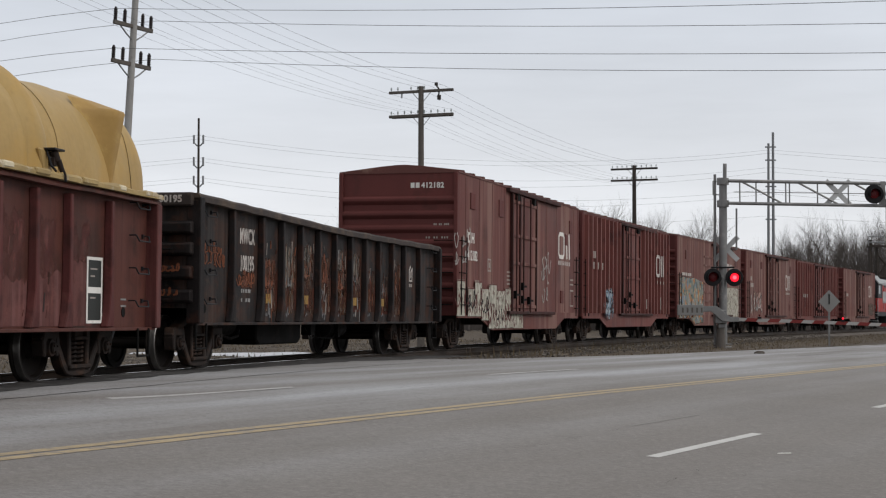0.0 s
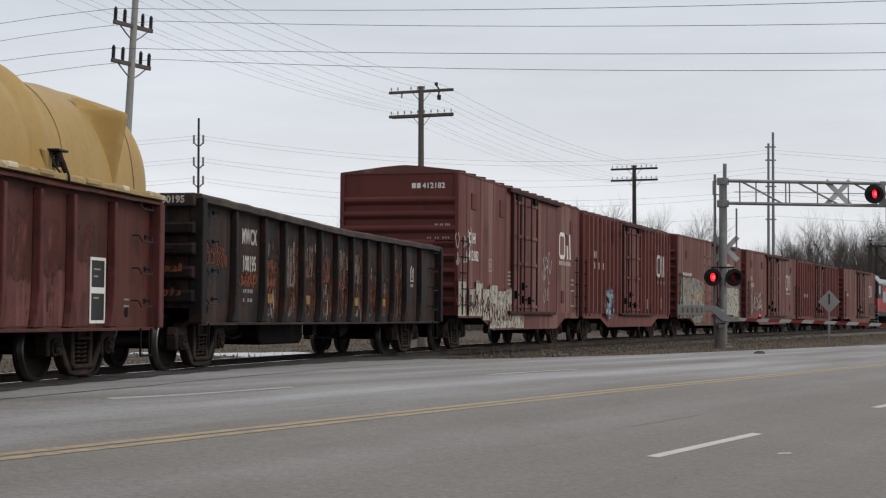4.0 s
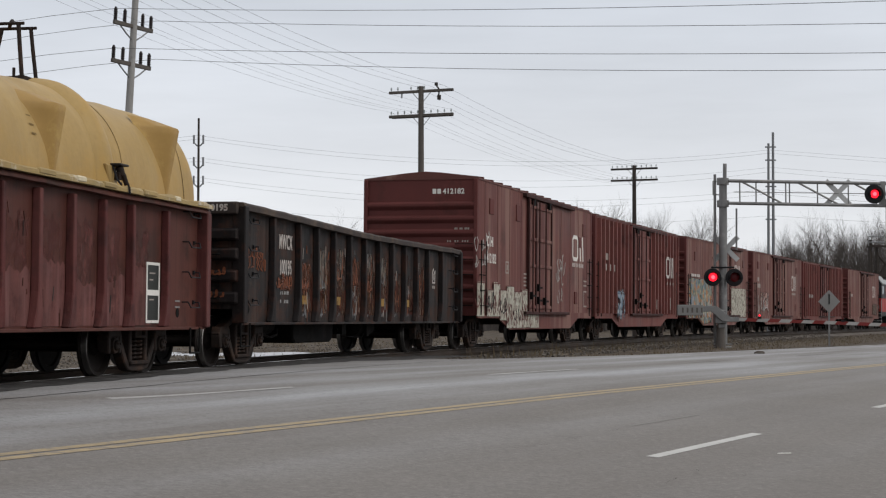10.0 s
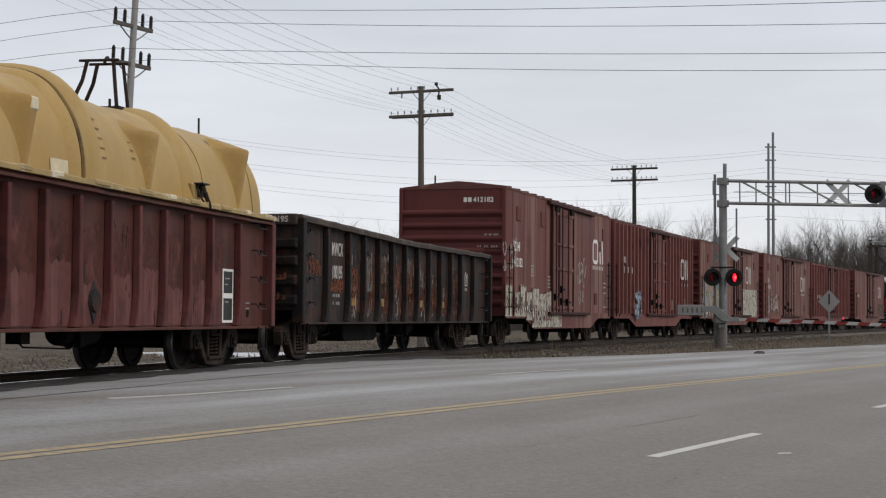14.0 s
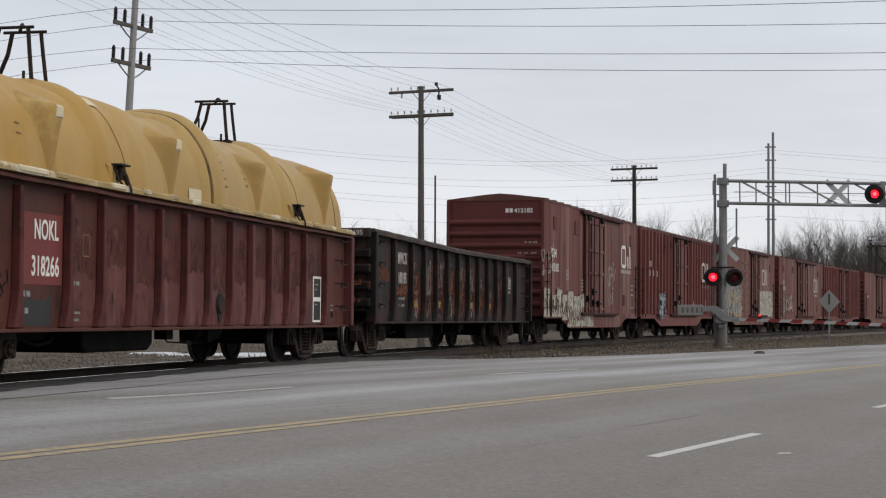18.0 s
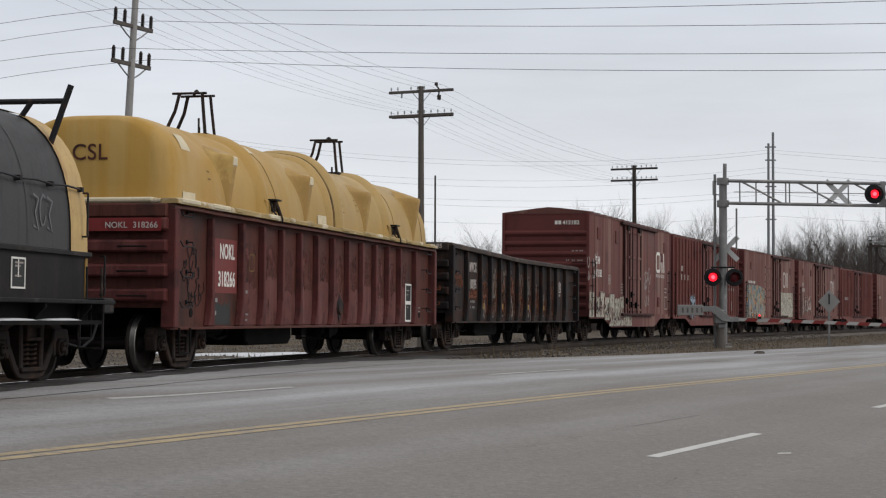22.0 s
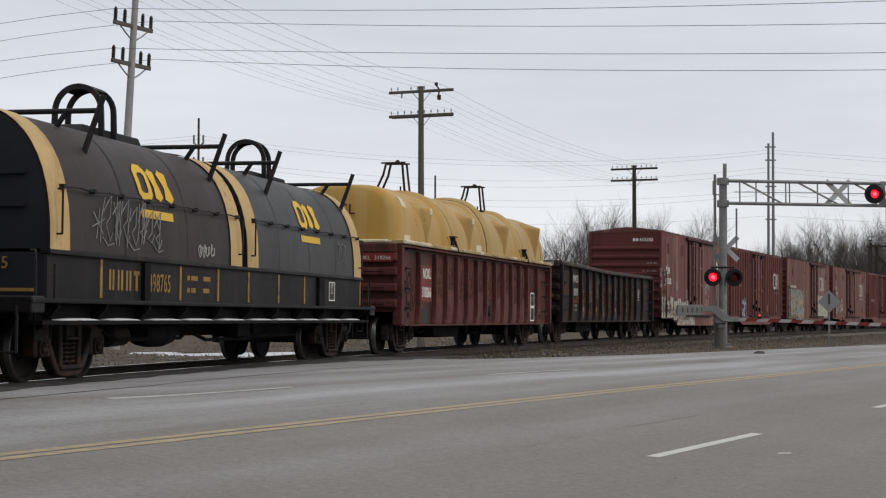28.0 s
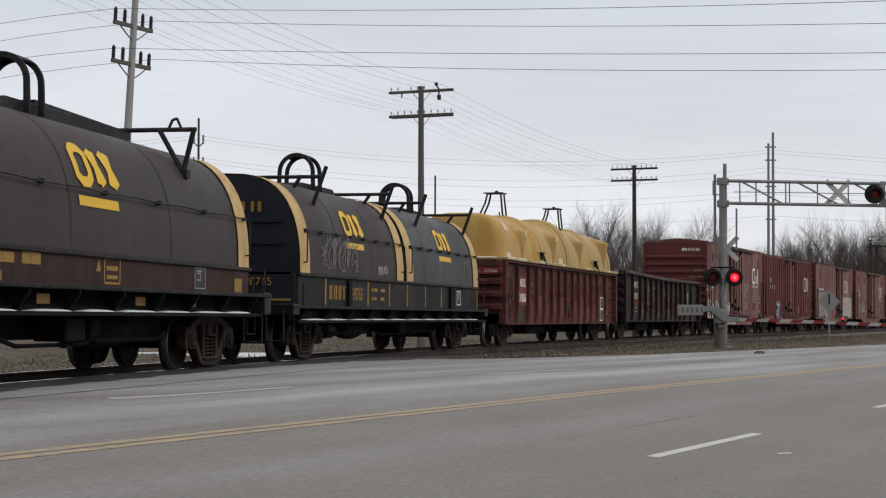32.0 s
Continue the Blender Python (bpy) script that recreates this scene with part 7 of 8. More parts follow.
# ---------------------------------------------------------------- the locomotive at the far end
def build_locomotive():
    c = 111.3
    eng = thing("locomotive", on_line(c), "red and black diesel locomotive with grey hood top", "locomotive")
    MOVERS.append((eng, c, 6.4))
    for x in (-6.4, 6.4):
        add_truck(eng, c, x)
    part("frame", Shape().box(-9.0, 9.0, -1.5, 1.5, 1.05, 1.42).box(-3.4, 3.4, -1.4, 1.4, 0.45, 1.05), "engine_black", eng, bevel=0.03)
    part("long_hood", Shape().prism([(-0.95, 1.42), (0.95, 1.42), (0.95, 3.9), (0.7, 4.25), (-0.7, 4.25), (-0.95, 3.9)], -6.4, 4.2, "x"), "engine_red", eng, bevel=0.03)
    part("hood_top", Shape().prism([(-0.97, 3.72), (-0.97, 3.95), (-0.72, 4.28), (0.72, 4.28), (0.97, 3.95), (0.97, 3.72)], -6.4, 4.2, "x"), "engine_grey", eng)
    cab = part("cab", Shape().prism([(-1.5, 1.42), (1.5, 1.42), (1.5, 3.85), (1.0, 4.5), (-1.0, 4.5), (-1.5, 3.85)], 4.2, 7.0, "x"), "engine_black", eng, bevel=0.03)
    for x in (4.6, 5.8):
        part("window", Shape().box(x, x + 0.9, -1.515, -1.48, 3.0, 3.7), "glass_dark", cab)
    part("short_hood", Shape().box(7.0, 8.6, -0.95, 0.95, 1.42, 3.0), "engine_red", eng, bevel=0.06)
    end_cab = part("end_cab", Shape().prism([(-1.5, 2.55), (1.5, 2.55), (1.5, 3.75), (1.05, 4.35), (-1.05, 4.35), (-1.5, 3.75)], -9.0, -6.4, "x"), "engine_black", eng, bevel=0.03)
    part("roof_panel", Shape().prism([(-1.56, 3.72), (-1.08, 4.37), (1.08, 4.37), (1.56, 3.72), (1.58, 3.80), (1.10, 4.45), (-1.10, 4.45), (-1.58, 3.80)], -9.05, -6.4, "x"), "engine_grey", end_cab)
    part("cab_side", Shape().box(-9.0, -6.4, -1.5, 1.5, 1.42, 2.55), "engine_red", end_cab, bevel=0.03)
    part("window", Shape().box(-8.6, -7.7, -1.515, -1.48, 2.9, 3.6), "glass_dark", end_cab)
    part("window", Shape().box(-9.02, -8.98, -1.1, -0.2, 2.9, 3.6), "glass_dark", end_cab)
    part("corner_rail", Shape().tube([(-9.1, -1.5, 1.1), (-9.15, -1.52, 1.7), (-9.1, -1.5, 2.3), (-8.9, -1.5, 2.45)], 0.03), "engine_grey", eng)
    for k in range(1, 6):
        x = -7.8 + 2.0 * k
        part("hood_door", Shape().box(x, x + 1.5, -0.975, -0.95, 1.7, 3.5), "engine_red", eng, bevel=0.01)
        part("vent", Shape().box(x + 0.2, x + 1.2, -0.99, -0.97, 3.55, 3.75), "engine_black", eng)
    for y in (-1.46, 1.46):
        rail = Shape().tube([(-8.9, y, 2.35), (4.2, y, 2.35)], 0.022)
        for k in range(8):
            rail.rod((-8.9 + 1.85 * k, y, 1.42), (-8.9 + 1.85 * k, y, 2.35), 0.02)
        part("handrail", rail, "engine_grey", eng)
    steps = Shape()
    for k in range(4):
        steps.box(-9.35, -8.8, -1.5, -0.9, 0.35 + 0.30 * k, 0.39 + 0.30 * k)
    part("steps", steps, "engine_grey", eng)
    part("end_plate", Shape().box(-9.2, -9.0, -1.5, 1.5, 0.35, 1.45), "engine_black", eng, bevel=0.02)
    part("stripe", Shape().box(-9.012, -9.004, -1.3, 1.3, 1.7, 1.95), "engine_grey", eng)
    part("emblem_bar", Shape().box(-2.5, 0.5, -0.996, -0.975, 2.2, 3.2), "engine_grey", eng)


build_locomotive()


# ---------------------------------------------------------------- the level crossing's signals
LENSES = []   # (part, lit first)


def signal_lamp(parent, x, z, y=-0.22, lit_first=True, big=0.305):
    """A round flasher: black backing disc, hood, and a lens that turns its lit face to the front."""
    unit = part("flasher", Shape().lathe([(0.0, -0.02), (big, -0.02), (big + 0.015, 0.0), (big, 0.02), (0.0, 0.02)], 28, pose(x, y, z)), "signal_black", parent, "black round backing disc", smooth=40)
    part("housing", Shape().lathe([(0.0, 0.02), (0.19, 0.02), (0.17, 0.20), (0.0, 0.24)], 18, pose(x, y, z)), "signal_black", unit, smooth=40)
    n, sh = 14, Shape()
    for i in range(n):
        a0, a1 = math.pi * (-0.15 + 1.3 * i / n), math.pi * (-0.15 + 1.3 * (i + 1) / n)
        q = [(x + 0.19 * math.cos(a), y - d, z + 0.19 * math.sin(a)) for a in (a0, a1) for d in (0.0, 0.26)]
        r = [(x + 0.198 * math.cos(a), y - d, z + 0.198 * math.sin(a)) for a in (a0, a1) for d in (0.0, 0.26)]
        sh.add(q + r, [(0, 1, 3, 2), (4, 6, 7, 5), (0, 4, 5, 1), (2, 3, 7, 6), (1, 5, 7, 3), (0, 2, 6, 4)])
    part("visor", sh, "signal_black", unit)
    # the lens: one face glows, the other is dark red glass
    sh = Shape()
    prof_f = [(0.0, -0.035), (0.07, -0.033), (0.12, -0.026), (0.155, -0.008), (0.155, 0.008), (0.12, 0.026), (0.07, 0.033), (0.0, 0.035)]
    sh.lathe(prof_f, 24)
    me = sh.mesh("lens", ["lens_lit", "lens_core", "lens_dark"], smooth=50)
    for f in me.polygons:
        r = math.hypot(f.center.x, f.center.z)
        f.material_index = 2 if f.center.y > -0.003 else (1 if r < 0.075 else 0)
    lens = part("lens", me, None, unit, "round red signal lens", m=pose(x, y - 0.06, z))
    LENSES.append((lens, (x, y - 0.06, z), lit_first))
    return unit


def build_crossing_signal():
    base = pose(10.13, 60.0, -0.24)
    sig = thing("crossing_signal", base, "grey cantilever crossing signal with crossbucks and red flashers", "crossing signal")
    part("foundation", Shape().box(-0.30, 0.30, -0.30, 0.30, -0.3, 0.06), "concrete", sig, bevel=0.03)
    part("base_plate", Shape().box(-0.30, 0.30, -0.30, 0.30, 0.10, 0.14), "galvanised", sig)
    part("mast", Shape().rod((0.02, 0, 0.12), (0.06, 0, 6.15), 0.148, 0.142, 18), "galvanised", sig, smooth=40)
    part("mast_cap", Shape().rod((0.12, 0.0, 6.1), (0.13, 0, 6.68), 0.07, 0.07, 12), "galvanised", sig, smooth=40)
    part("conduit", Shape().rod((-0.26, 0.1, -0.1), (-0.22, 0.1, 6.30), 0.05, 0.05, 10), "galvanised", sig, smooth=40)
    part("guard_hoop", Shape().tube([(-0.3, 0.05, 5.55), (-0.3, 0.05, 6.05), (0.0, 0.05, 6.05), (0.0, 0.05, 5.55), (-0.3, 0.05, 5.55)], 0.018), "galvanised", sig)
    part("hanging_pipe", Shape().rod((0.55, 0.05, 5.05), (0.54, 0.05, 3.55), 0.035, 0.035, 8), "galvanised", sig)
    # cantilever arm: two chords in front, two behind, with posts and diagonals
    def arm(k):
        return (0.20 + k, 0.10 * k)
    L = 9.6
    for dy in (-0.30,):
        for z in (5.22, 6.03):
            x0, y0 = arm(0)
            x1, y1 = arm(L)
            part("chord", Shape().rod((x0, y0 + dy, z), (x1, y1 + dy, z - 0.09), 0.062 if dy < 0 else 0.05, n=10), "galvanised", sig, smooth=40)
        part("handrail", Shape().rod((0.4, 0.02 + dy, 5.63), (L, 0.1 * L + dy, 5.58), 0.014), "galvanised", sig)
        for k in (0.42, 1.02, 2.12, 2.26, 3.30, 4.45, 5.5, 6.9, 8.2, 9.5):
            x, y = arm(k)
            part("post", Shape().rod((x, y + dy, 5.2), (x, y + dy, 6.0), 0.026), "galvanised", sig)
    for i in range(4):
        (xa, ya), (xb, yb) = arm(0.5 + 2.05 * i), arm(2.0 + 2.05 * i)
        part("diagonal", Shape().rod((xa, ya - 0.30, 6.0), (xb, yb - 0.30, 5.22), 0.035), "galvanised", sig)
    for z in (5.22, 6.03):
        part("collar", Shape().lathe([(0.0, -0.12), (0.22, -0.12), (0.22, 0.12), (0.0, 0.12)], 16, pose(0.05, 0, z, 90, 0, 0)), "galvanised", sig, smooth=40)
    # crossbucks
    for cx, cy, cz, size, name in ((4.27, 0.12, 5.63, 0.62, "crossbuck"), (0.20, 0.22, 3.60, 0.60, "crossbuck")):
        xb = part(name, Shape().box(-size, size, -0.012, 0.012, -0.09, 0.09, pose(cx, cy, cz, 0, -45, 0)), "crossbuck_back", sig, "bare metal back of a crossbuck sign")
        part("blade", Shape().box(-size, size, 0.014, 0.034, -0.09, 0.09, pose(cx, cy, cz, 0, 45, 0)), "crossbuck_back", xb)
    # flashers
    part("lamp_arm", Shape().rod((-0.42, -0.15, 2.90), (0.42, -0.15, 2.90), 0.03), "signal_black", sig)
    signal_lamp(sig, -0.39, 2.54, -0.30, True)
    signal_lamp(sig, 0.39, 2.53, -0.30, False)
    signal_lamp(sig, 5.58, 5.58, 0.10, True, 0.34)
    part("lamp_bracket", Shape().box(5.85, 6.02, 0.2, 0.5, 5.2, 6.05), "galvanised", sig)
    signal_lamp(sig, 6.35, 5.58, 0.10, False, 0.34)


def build_gate():
    gate = thing("crossing_gate", pose(10.05, 59.55, -0.24), "lowered red and white crossing gate with counterweight", "crossing gate")
    part("mechanism", Shape().box(-0.30, 0.14, -0.20, 0.20, 0.86, 1.36).box(-0.18, 0.10, -0.14, 0.14, 0.70, 0.86), "galvanised", gate, bevel=0.03)
    part("pedestal", Shape().rod((-0.06, 0, -0.2), (-0.06, 0, 0.8), 0.20, 0.13, 14), "wood_pole", gate, "rough weathered grey pedestal", smooth=40)
    part("counterweight", Shape().box(-1.66, -0.74, -0.36, -0.24, 1.16, 1.54), "sign_back", gate, "flat grey counterweight with slots", bevel=0.015)
    for k in range(5):
        part("slot", Shape().box(-1.50 + 0.17 * k, -1.44 + 0.17 * k, -0.366, -0.36, 1.26, 1.44), "wood_pole", gate)
    part("counterweight_arm", Shape().prism([(-1.55, 1.25), (-0.45, 1.30), (-0.05, 0.95), (0.30, 0.92), (0.30, 1.05), (-0.25, 1.50), (-1.55, 1.48)], -0.32, -0.27, "y"), "galvanised", gate, bevel=0.01)
    part("arm_clamp", Shape().box(0.10, 0.55, -0.30, -0.22, 0.93, 1.10), "galvanised", gate, bevel=0.01)
    n = 24
    L = 9.8
    def at(k):
        return (0.35 + k, -0.26 + 0.06 * k, 1.02 - 0.030 * k - 0.0012 * k * k)
    for i in range(n):
        a, b = at(L * i / n), at(L * (i + 1) / n)
        sh = Shape()
        h = 0.058
        sh.add([(a[0], a[1] - 0.02, a[2] - h), (b[0], b[1] - 0.02, b[2] - h), (b[0] + 0.1, b[1] - 0.02, b[2] + h), (a[0] + 0.1, a[1] - 0.02, a[2] + h), (a[0], a[1] + 0.02, a[2] - h), (b[0], b[1] + 0.02, b[2] - h), (b[0] + 0.1, b[1] + 0.02, b[2] + h), (a[0] + 0.1, a[1] + 0.02, a[2] + h)], [(0, 1, 2, 3), (7, 6, 5, 4), (0, 4, 5, 1), (3, 2, 6, 7), (0, 3, 7, 4), (1, 5, 6, 2)])
        part("arm_stripe", sh, "gate_red" if i % 2 else "gate_white", gate)
    for k, first in ((0.95, True), (3.98, False)):
        x, y, z = at(k)
        lamp = part("gate_lamp", Shape().box(x - 0.06, x + 0.06, y - 0.05, y + 0.05, z + 0.05, z + 0.12), "signal_black", gate)
        sh = Shape().lathe([(0.0, -0.03), (0.028, -0.024), (0.038, -0.01), (0.038, 0.01), (0.028, 0.024), (0.0, 0.03)], 14)
        me = sh.mesh("lens", ["lens_lit", "lens_dark"], smooth=50)
        for f in me.polygons:
            f.material_index = 1 if f.center.y > -0.002 else 0
        lens = part("lens", me, None, lamp, m=pose(x, y - 0.01, z + 0.17))
        LENSES.append((lens, (x, y - 0.01, z + 0.17), first))


def build_chunk():
    """A lump of broken asphalt at the edge of the road."""
    rng = random.Random(3)
    x, y = 8.93, 46.77
    rings = []
    for z, r in ((-0.05, 0.17), (0.03, 0.16), (0.07, 0.10)):
        rings.append([(r * rng.uniform(0.8, 1.15) * math.cos(6.283 * i / 9), 0.6 * r * rng.uniform(0.8, 1.15) * math.sin(6.283 * i / 9), z + rng.uniform(-0.015, 0.015)) for i in range(9)])
    tagged(part("asphalt_lump", Shape().loft(rings), "old_asphalt", m=pose(x, y, road_z(x, y))), "dark lump of broken asphalt at the road edge", "rubble")


def build_sign():
    sg = thing("diamond_sign", pose(15.40, 66.0, -0.30), "grey back of a diamond road sign on a post", "road sign")
    part("post", Shape().box(-0.035, 0.035, -0.02, 0.02, 0.0, 2.2), "galvanised", sg)
    part("panel", Shape().prism([(0.0, 1.33), (0.44, 1.79), (0.0, 2.25), (-0.44, 1.79)], -0.036, -0.022, "y"), "sign_back", sg, bevel=0.004)
    part("bracket", Shape().box(-0.03, 0.03, -0.05, -0.036, 1.68, 2.10), "plate_dark", sg)


build_crossing_signal()
build_gate()
build_sign()
build_chunk()


# ---------------------------------------------------------------- poles and wires
def wire(name, a, b, sag, r, n=16, parent=None):
    a, b = Vector(a), Vector(b)
    pts = [a.lerp(b, i / n) - Vector((0, 0, 4 * sag * (i / n) * (1 - i / n))) for i in range(n + 1)]
    return part(name, smooth_tube(pts, r), "wire", parent)


def telegraph_pole(x, y, top, head, mat, pins=10, gap=1.06, damaged=False):
    """A timber pole with two crossarms of glass insulators."""
    p = thing("telegraph_pole", pose(x, y, -0.6, 0, 0, 90 - head), "weathered timber telegraph pole with two crossarms", "telegraph pole", "telegraph poles along the track")
    h = top + 0.6
    part("pole", Shape().rod((0, 0, 0), (0, 0, h), 0.17, 0.115, 14), mat, p, smooth=40)
    for k, z in enumerate((h - 0.22, h - 0.22 - gap)):
        arm = part("crossarm", Shape().box(-0.06, 0.06, -1.52, 1.52, z - 0.06, z + 0.06), mat, p, bevel=0.01)
        if k == 1 and damaged:
            part("crossarm", Shape().box(0.10, 0.22, -1.45, 1.45, z - 0.07, z + 0.05), mat, p, bevel=0.01)
        if k == 0 and damaged:
            part("bent_bracket", Shape().tube([(0.05, -0.86, z - 0.42), (0.05, -0.80, z - 0.30), (0.05, -0.84, z + 0.05), (0.05, -0.74, z + 0.18), (0.05, -0.70, z + 0.30)], 0.035).box(0.0, 0.10, -0.90, -0.76, z - 0.40, z - 0.20).box(0.0, 0.10, -0.76, -0.64, z + 0.22, z + 0.36), "dark_pole", p, "bent metal bracket on the upper crossarm")
            part("hanging_insulator", Shape().rod((0.0, 0.92, z - 0.06), (0.0, 0.92, z - 0.26), 0.045, 0.03, 8), "glass_insulator", p)
        for i in range(pins):
            if k == 0 and damaged and i in (2, 3, 1, 7, 0):
                continue
            y0 = -1.42 + 2.84 * i / (pins - 1)
            part("insulator", Shape().rod((0, y0, z + 0.06), (0, y0, z + 0.13), 0.012, n=6).rod((0, y0, z + 0.12), (0, y0, z + 0.235), 0.045, 0.025, 8), "glass_insulator", arm)
        for s in (-1, 1):
            part("brace", Shape().rod((0.07, s * 0.42, z - 0.05), (0.09, 0.0, z - 0.52), 0.014), "steel_grey", p)
    return p


def build_telegraph_line():
    heads = []
    sA, vA = near_line(-0.96, 72.0)
    sB, vB = near_line(12.06, 104.0)
    spots = [(*line(sA - 34, vA)[:2], 10.9), (-0.96, 72.0, 10.97), (12.06, 104.0, 10.49)]
    hd = math.degrees(math.atan2(12.06 + 0.96, 32.0))
    for i, (x, y, top) in enumerate(spots):
        telegraph_pole(x, y, top, hd, "wood_pole" if i < 2 else "dark_pole", 10, 1.06 if i < 2 else 0.72, i == 1)
    holder = thing("telegraph_wires", pose(0, 0, 0), "thin dark wires strung between telegraph poles", "wires")
    ux, uy = math.cos(radians(hd)), -math.sin(radians(hd))
    for (xa, ya, ta), (xb, yb, tb) in zip(spots, spots[1:]):
        for dz in (-0.02, -1.08):
            for i in ((4, 6, 8) if dz > -0.5 else (0, 2, 3, 5, 7, 9)):
                o = -1.42 + 2.84 * i / 9
                wire("wire", (xa + ux * o, ya + uy * o, ta + dz), (xb + ux * o, yb + uy * o, tb + dz), 0.55, 0.0052 if dz > -0.5 and i in (4, 8) else 0.0034, 12, holder)


def build_power_line():
    """Concrete pole with two arms of dark post insulators, and its conductors."""
    px, py, top = -13.00, 66.0, 15.5
    head = 31.0
    p = thing("power_pole", pose(px, py, -0.5, 0, 2.6, 0), "grey concrete power pole with dark post insulators", "power pole")
    part("pole", Shape().rod((-0.08, 0, 0), (0.0, 0, top + 0.5), 0.20, 0.12, 16), "concrete", p, smooth=40)
    ax, ay = math.sin(radians(head)), math.cos(radians(head))
    holder = thing("power_wires", pose(0, 0, 0), "taut conductors crossing above the railway", "wires")
    for z in (13.05, 11.52):
        arm = Shape().box(-0.06, 0.06, -1.20, 1.08, z - 0.09, z + 0.07, pose(0, 0, 0, 0, 0, -head))
        part("crossarm", arm, "wood_pole", p, bevel=0.01)
        for s in (-1, 1):
            part("brace", Shape().tube([(ax * 0.85 * s, ay * 0.85 * s, z - 0.06), (ax * 0.45 * s, ay * 0.45 * s, z - 0.35), (0, 0, z - 0.62)], 0.03), "steel_grey", p)
        for o in (-1.12, -0.58, 0.48, 0.98):
            prof = []
            for k in range(6):
                prof += [(0.085, 0.07 + 0.085 * k), (0.06, 0.07 + 0.085 * k + 0.045)]
            ins = Shape().lathe([(0.0, 0.07)] + prof + [(0.04, 0.60), (0.0, 0.60)], 10, pose(ax * o, ay * o, z, 90, 0, 0))
            part("insulator", ins, "insulator", p, "dark ribbed post insulator")
    # each conductor: offset on the arm, height at the arm, and its heights 15 m and 30 m to the right and 8 m to the left
    for o, h0, h15, h30, hl in ((-1.2, 13.08, 11.56, 10.36, 13.25), (1.2, 12.95, 11.36, 10.07, 13.16), (-1.2, 11.50, 10.04, 8.80, 11.68), (1.2, 11.38, 9.81, 8.60, 11.53)):
        x0, y0 = px + 0.68 + ax * o, py + ay * o
        dx, dy = ay, -ax
        for sgn, n in ((1, 18), (-1, 14)):
            pts = []
            for i in range(n + 1):
                k = 3.6 * i
                if sgn > 0:
                    b = (h30 - h0 - 2 * (h15 - h0)) / 450
                    a = (h15 - h0 - b * 225) / 15
                    z = h0 + a * k + b * k * k
                else:
                    z = h0 + (hl - h0) / 8 * k - 0.0035 * k * k
                pts.append((x0 + sgn * dx * k, y0 + sgn * dy * k, z))
            part("wire", smooth_tube(pts, 0.0095), "wire", holder)


def build_far_line():
    """Tall transmission poles far behind the railway."""
    d = thing("transmission_pole", pose(-20.92, 141.0, -0.6), "tall dark steel pole with three insulator levels", "power pole", "transmission poles")
    part("pole", Shape().rod((0, 0, 0), (0, 0, 18.6), 0.135, 0.09, 10), "dark_pole", d, smooth=40)
    for z in (15.9, 14.0, 12.4):
        for s in (-1, 1):
            part("insulator", Shape().rod((0.1 * s, 0, z + 0.3), (0.40 * s, 0, z + 0.6), 0.06, n=6).rod((0.40 * s, 0, z + 0.5), (0.40 * s, 0, z + 1.25), 0.085, n=8), "steel_grey", d)
    t = thing("transmission_pole", pose(29.75, 150.0, -0.6), "pair of tall grey poles standing together", "power pole", "transmission poles")
    part("pole", Shape().rod((0.22, 0, 0), (0.30, 0, 18.4), 0.15, 0.11, 10), "steel_grey", t, smooth=40)
    part("pole", Shape().rod((-0.25, 0, 0), (-0.12, 0, 17.4), 0.15, 0.10, 10), "steel_grey", t, smooth=40)
    for z in (17.0, 15.8, 13.4, 10.4):
        part("crossarm", Shape().box(-0.42, 0.55, -0.06, 0.06, z, z + 0.12), "steel_grey", t)
    m = thing("transmission_pole", pose(-0.85, 170.0, -0.6), "thin distant grey pole", "power pole", "transmission poles")
    part("pole", Shape().rod((0, 0, 0), (0.05, 0, 16.2), 0.12, 0.09, 8), "dark_pole", m, smooth=40)
    holder = thing("transmission_wires", pose(0, 0, 0), "distant power conductors against the sky", "wires")
    for z0, z1, sag in ((16.5, 16.2, 1.6), (16.2, 15.9, 1.7), (14.6, 14.6, 1.6), (14.3, 14.2, 1.8), (12.9, 12.6, 1.5), (12.6, 12.2, 1.7), (10.6, 10.2, 1.2)):
        wire("wire", (-100, 146, z0 - 0.5), (-20.9, 141, z0), sag, 0.0075, 16, holder)
        wire("wire", (-20.9, 141, z0), (29.75, 150, z1), sag, 0.0075, 16, holder)
        wire("wire", (29.75, 150, z1), (110, 140, z1 - 1.5), sag, 0.0075, 16, holder)


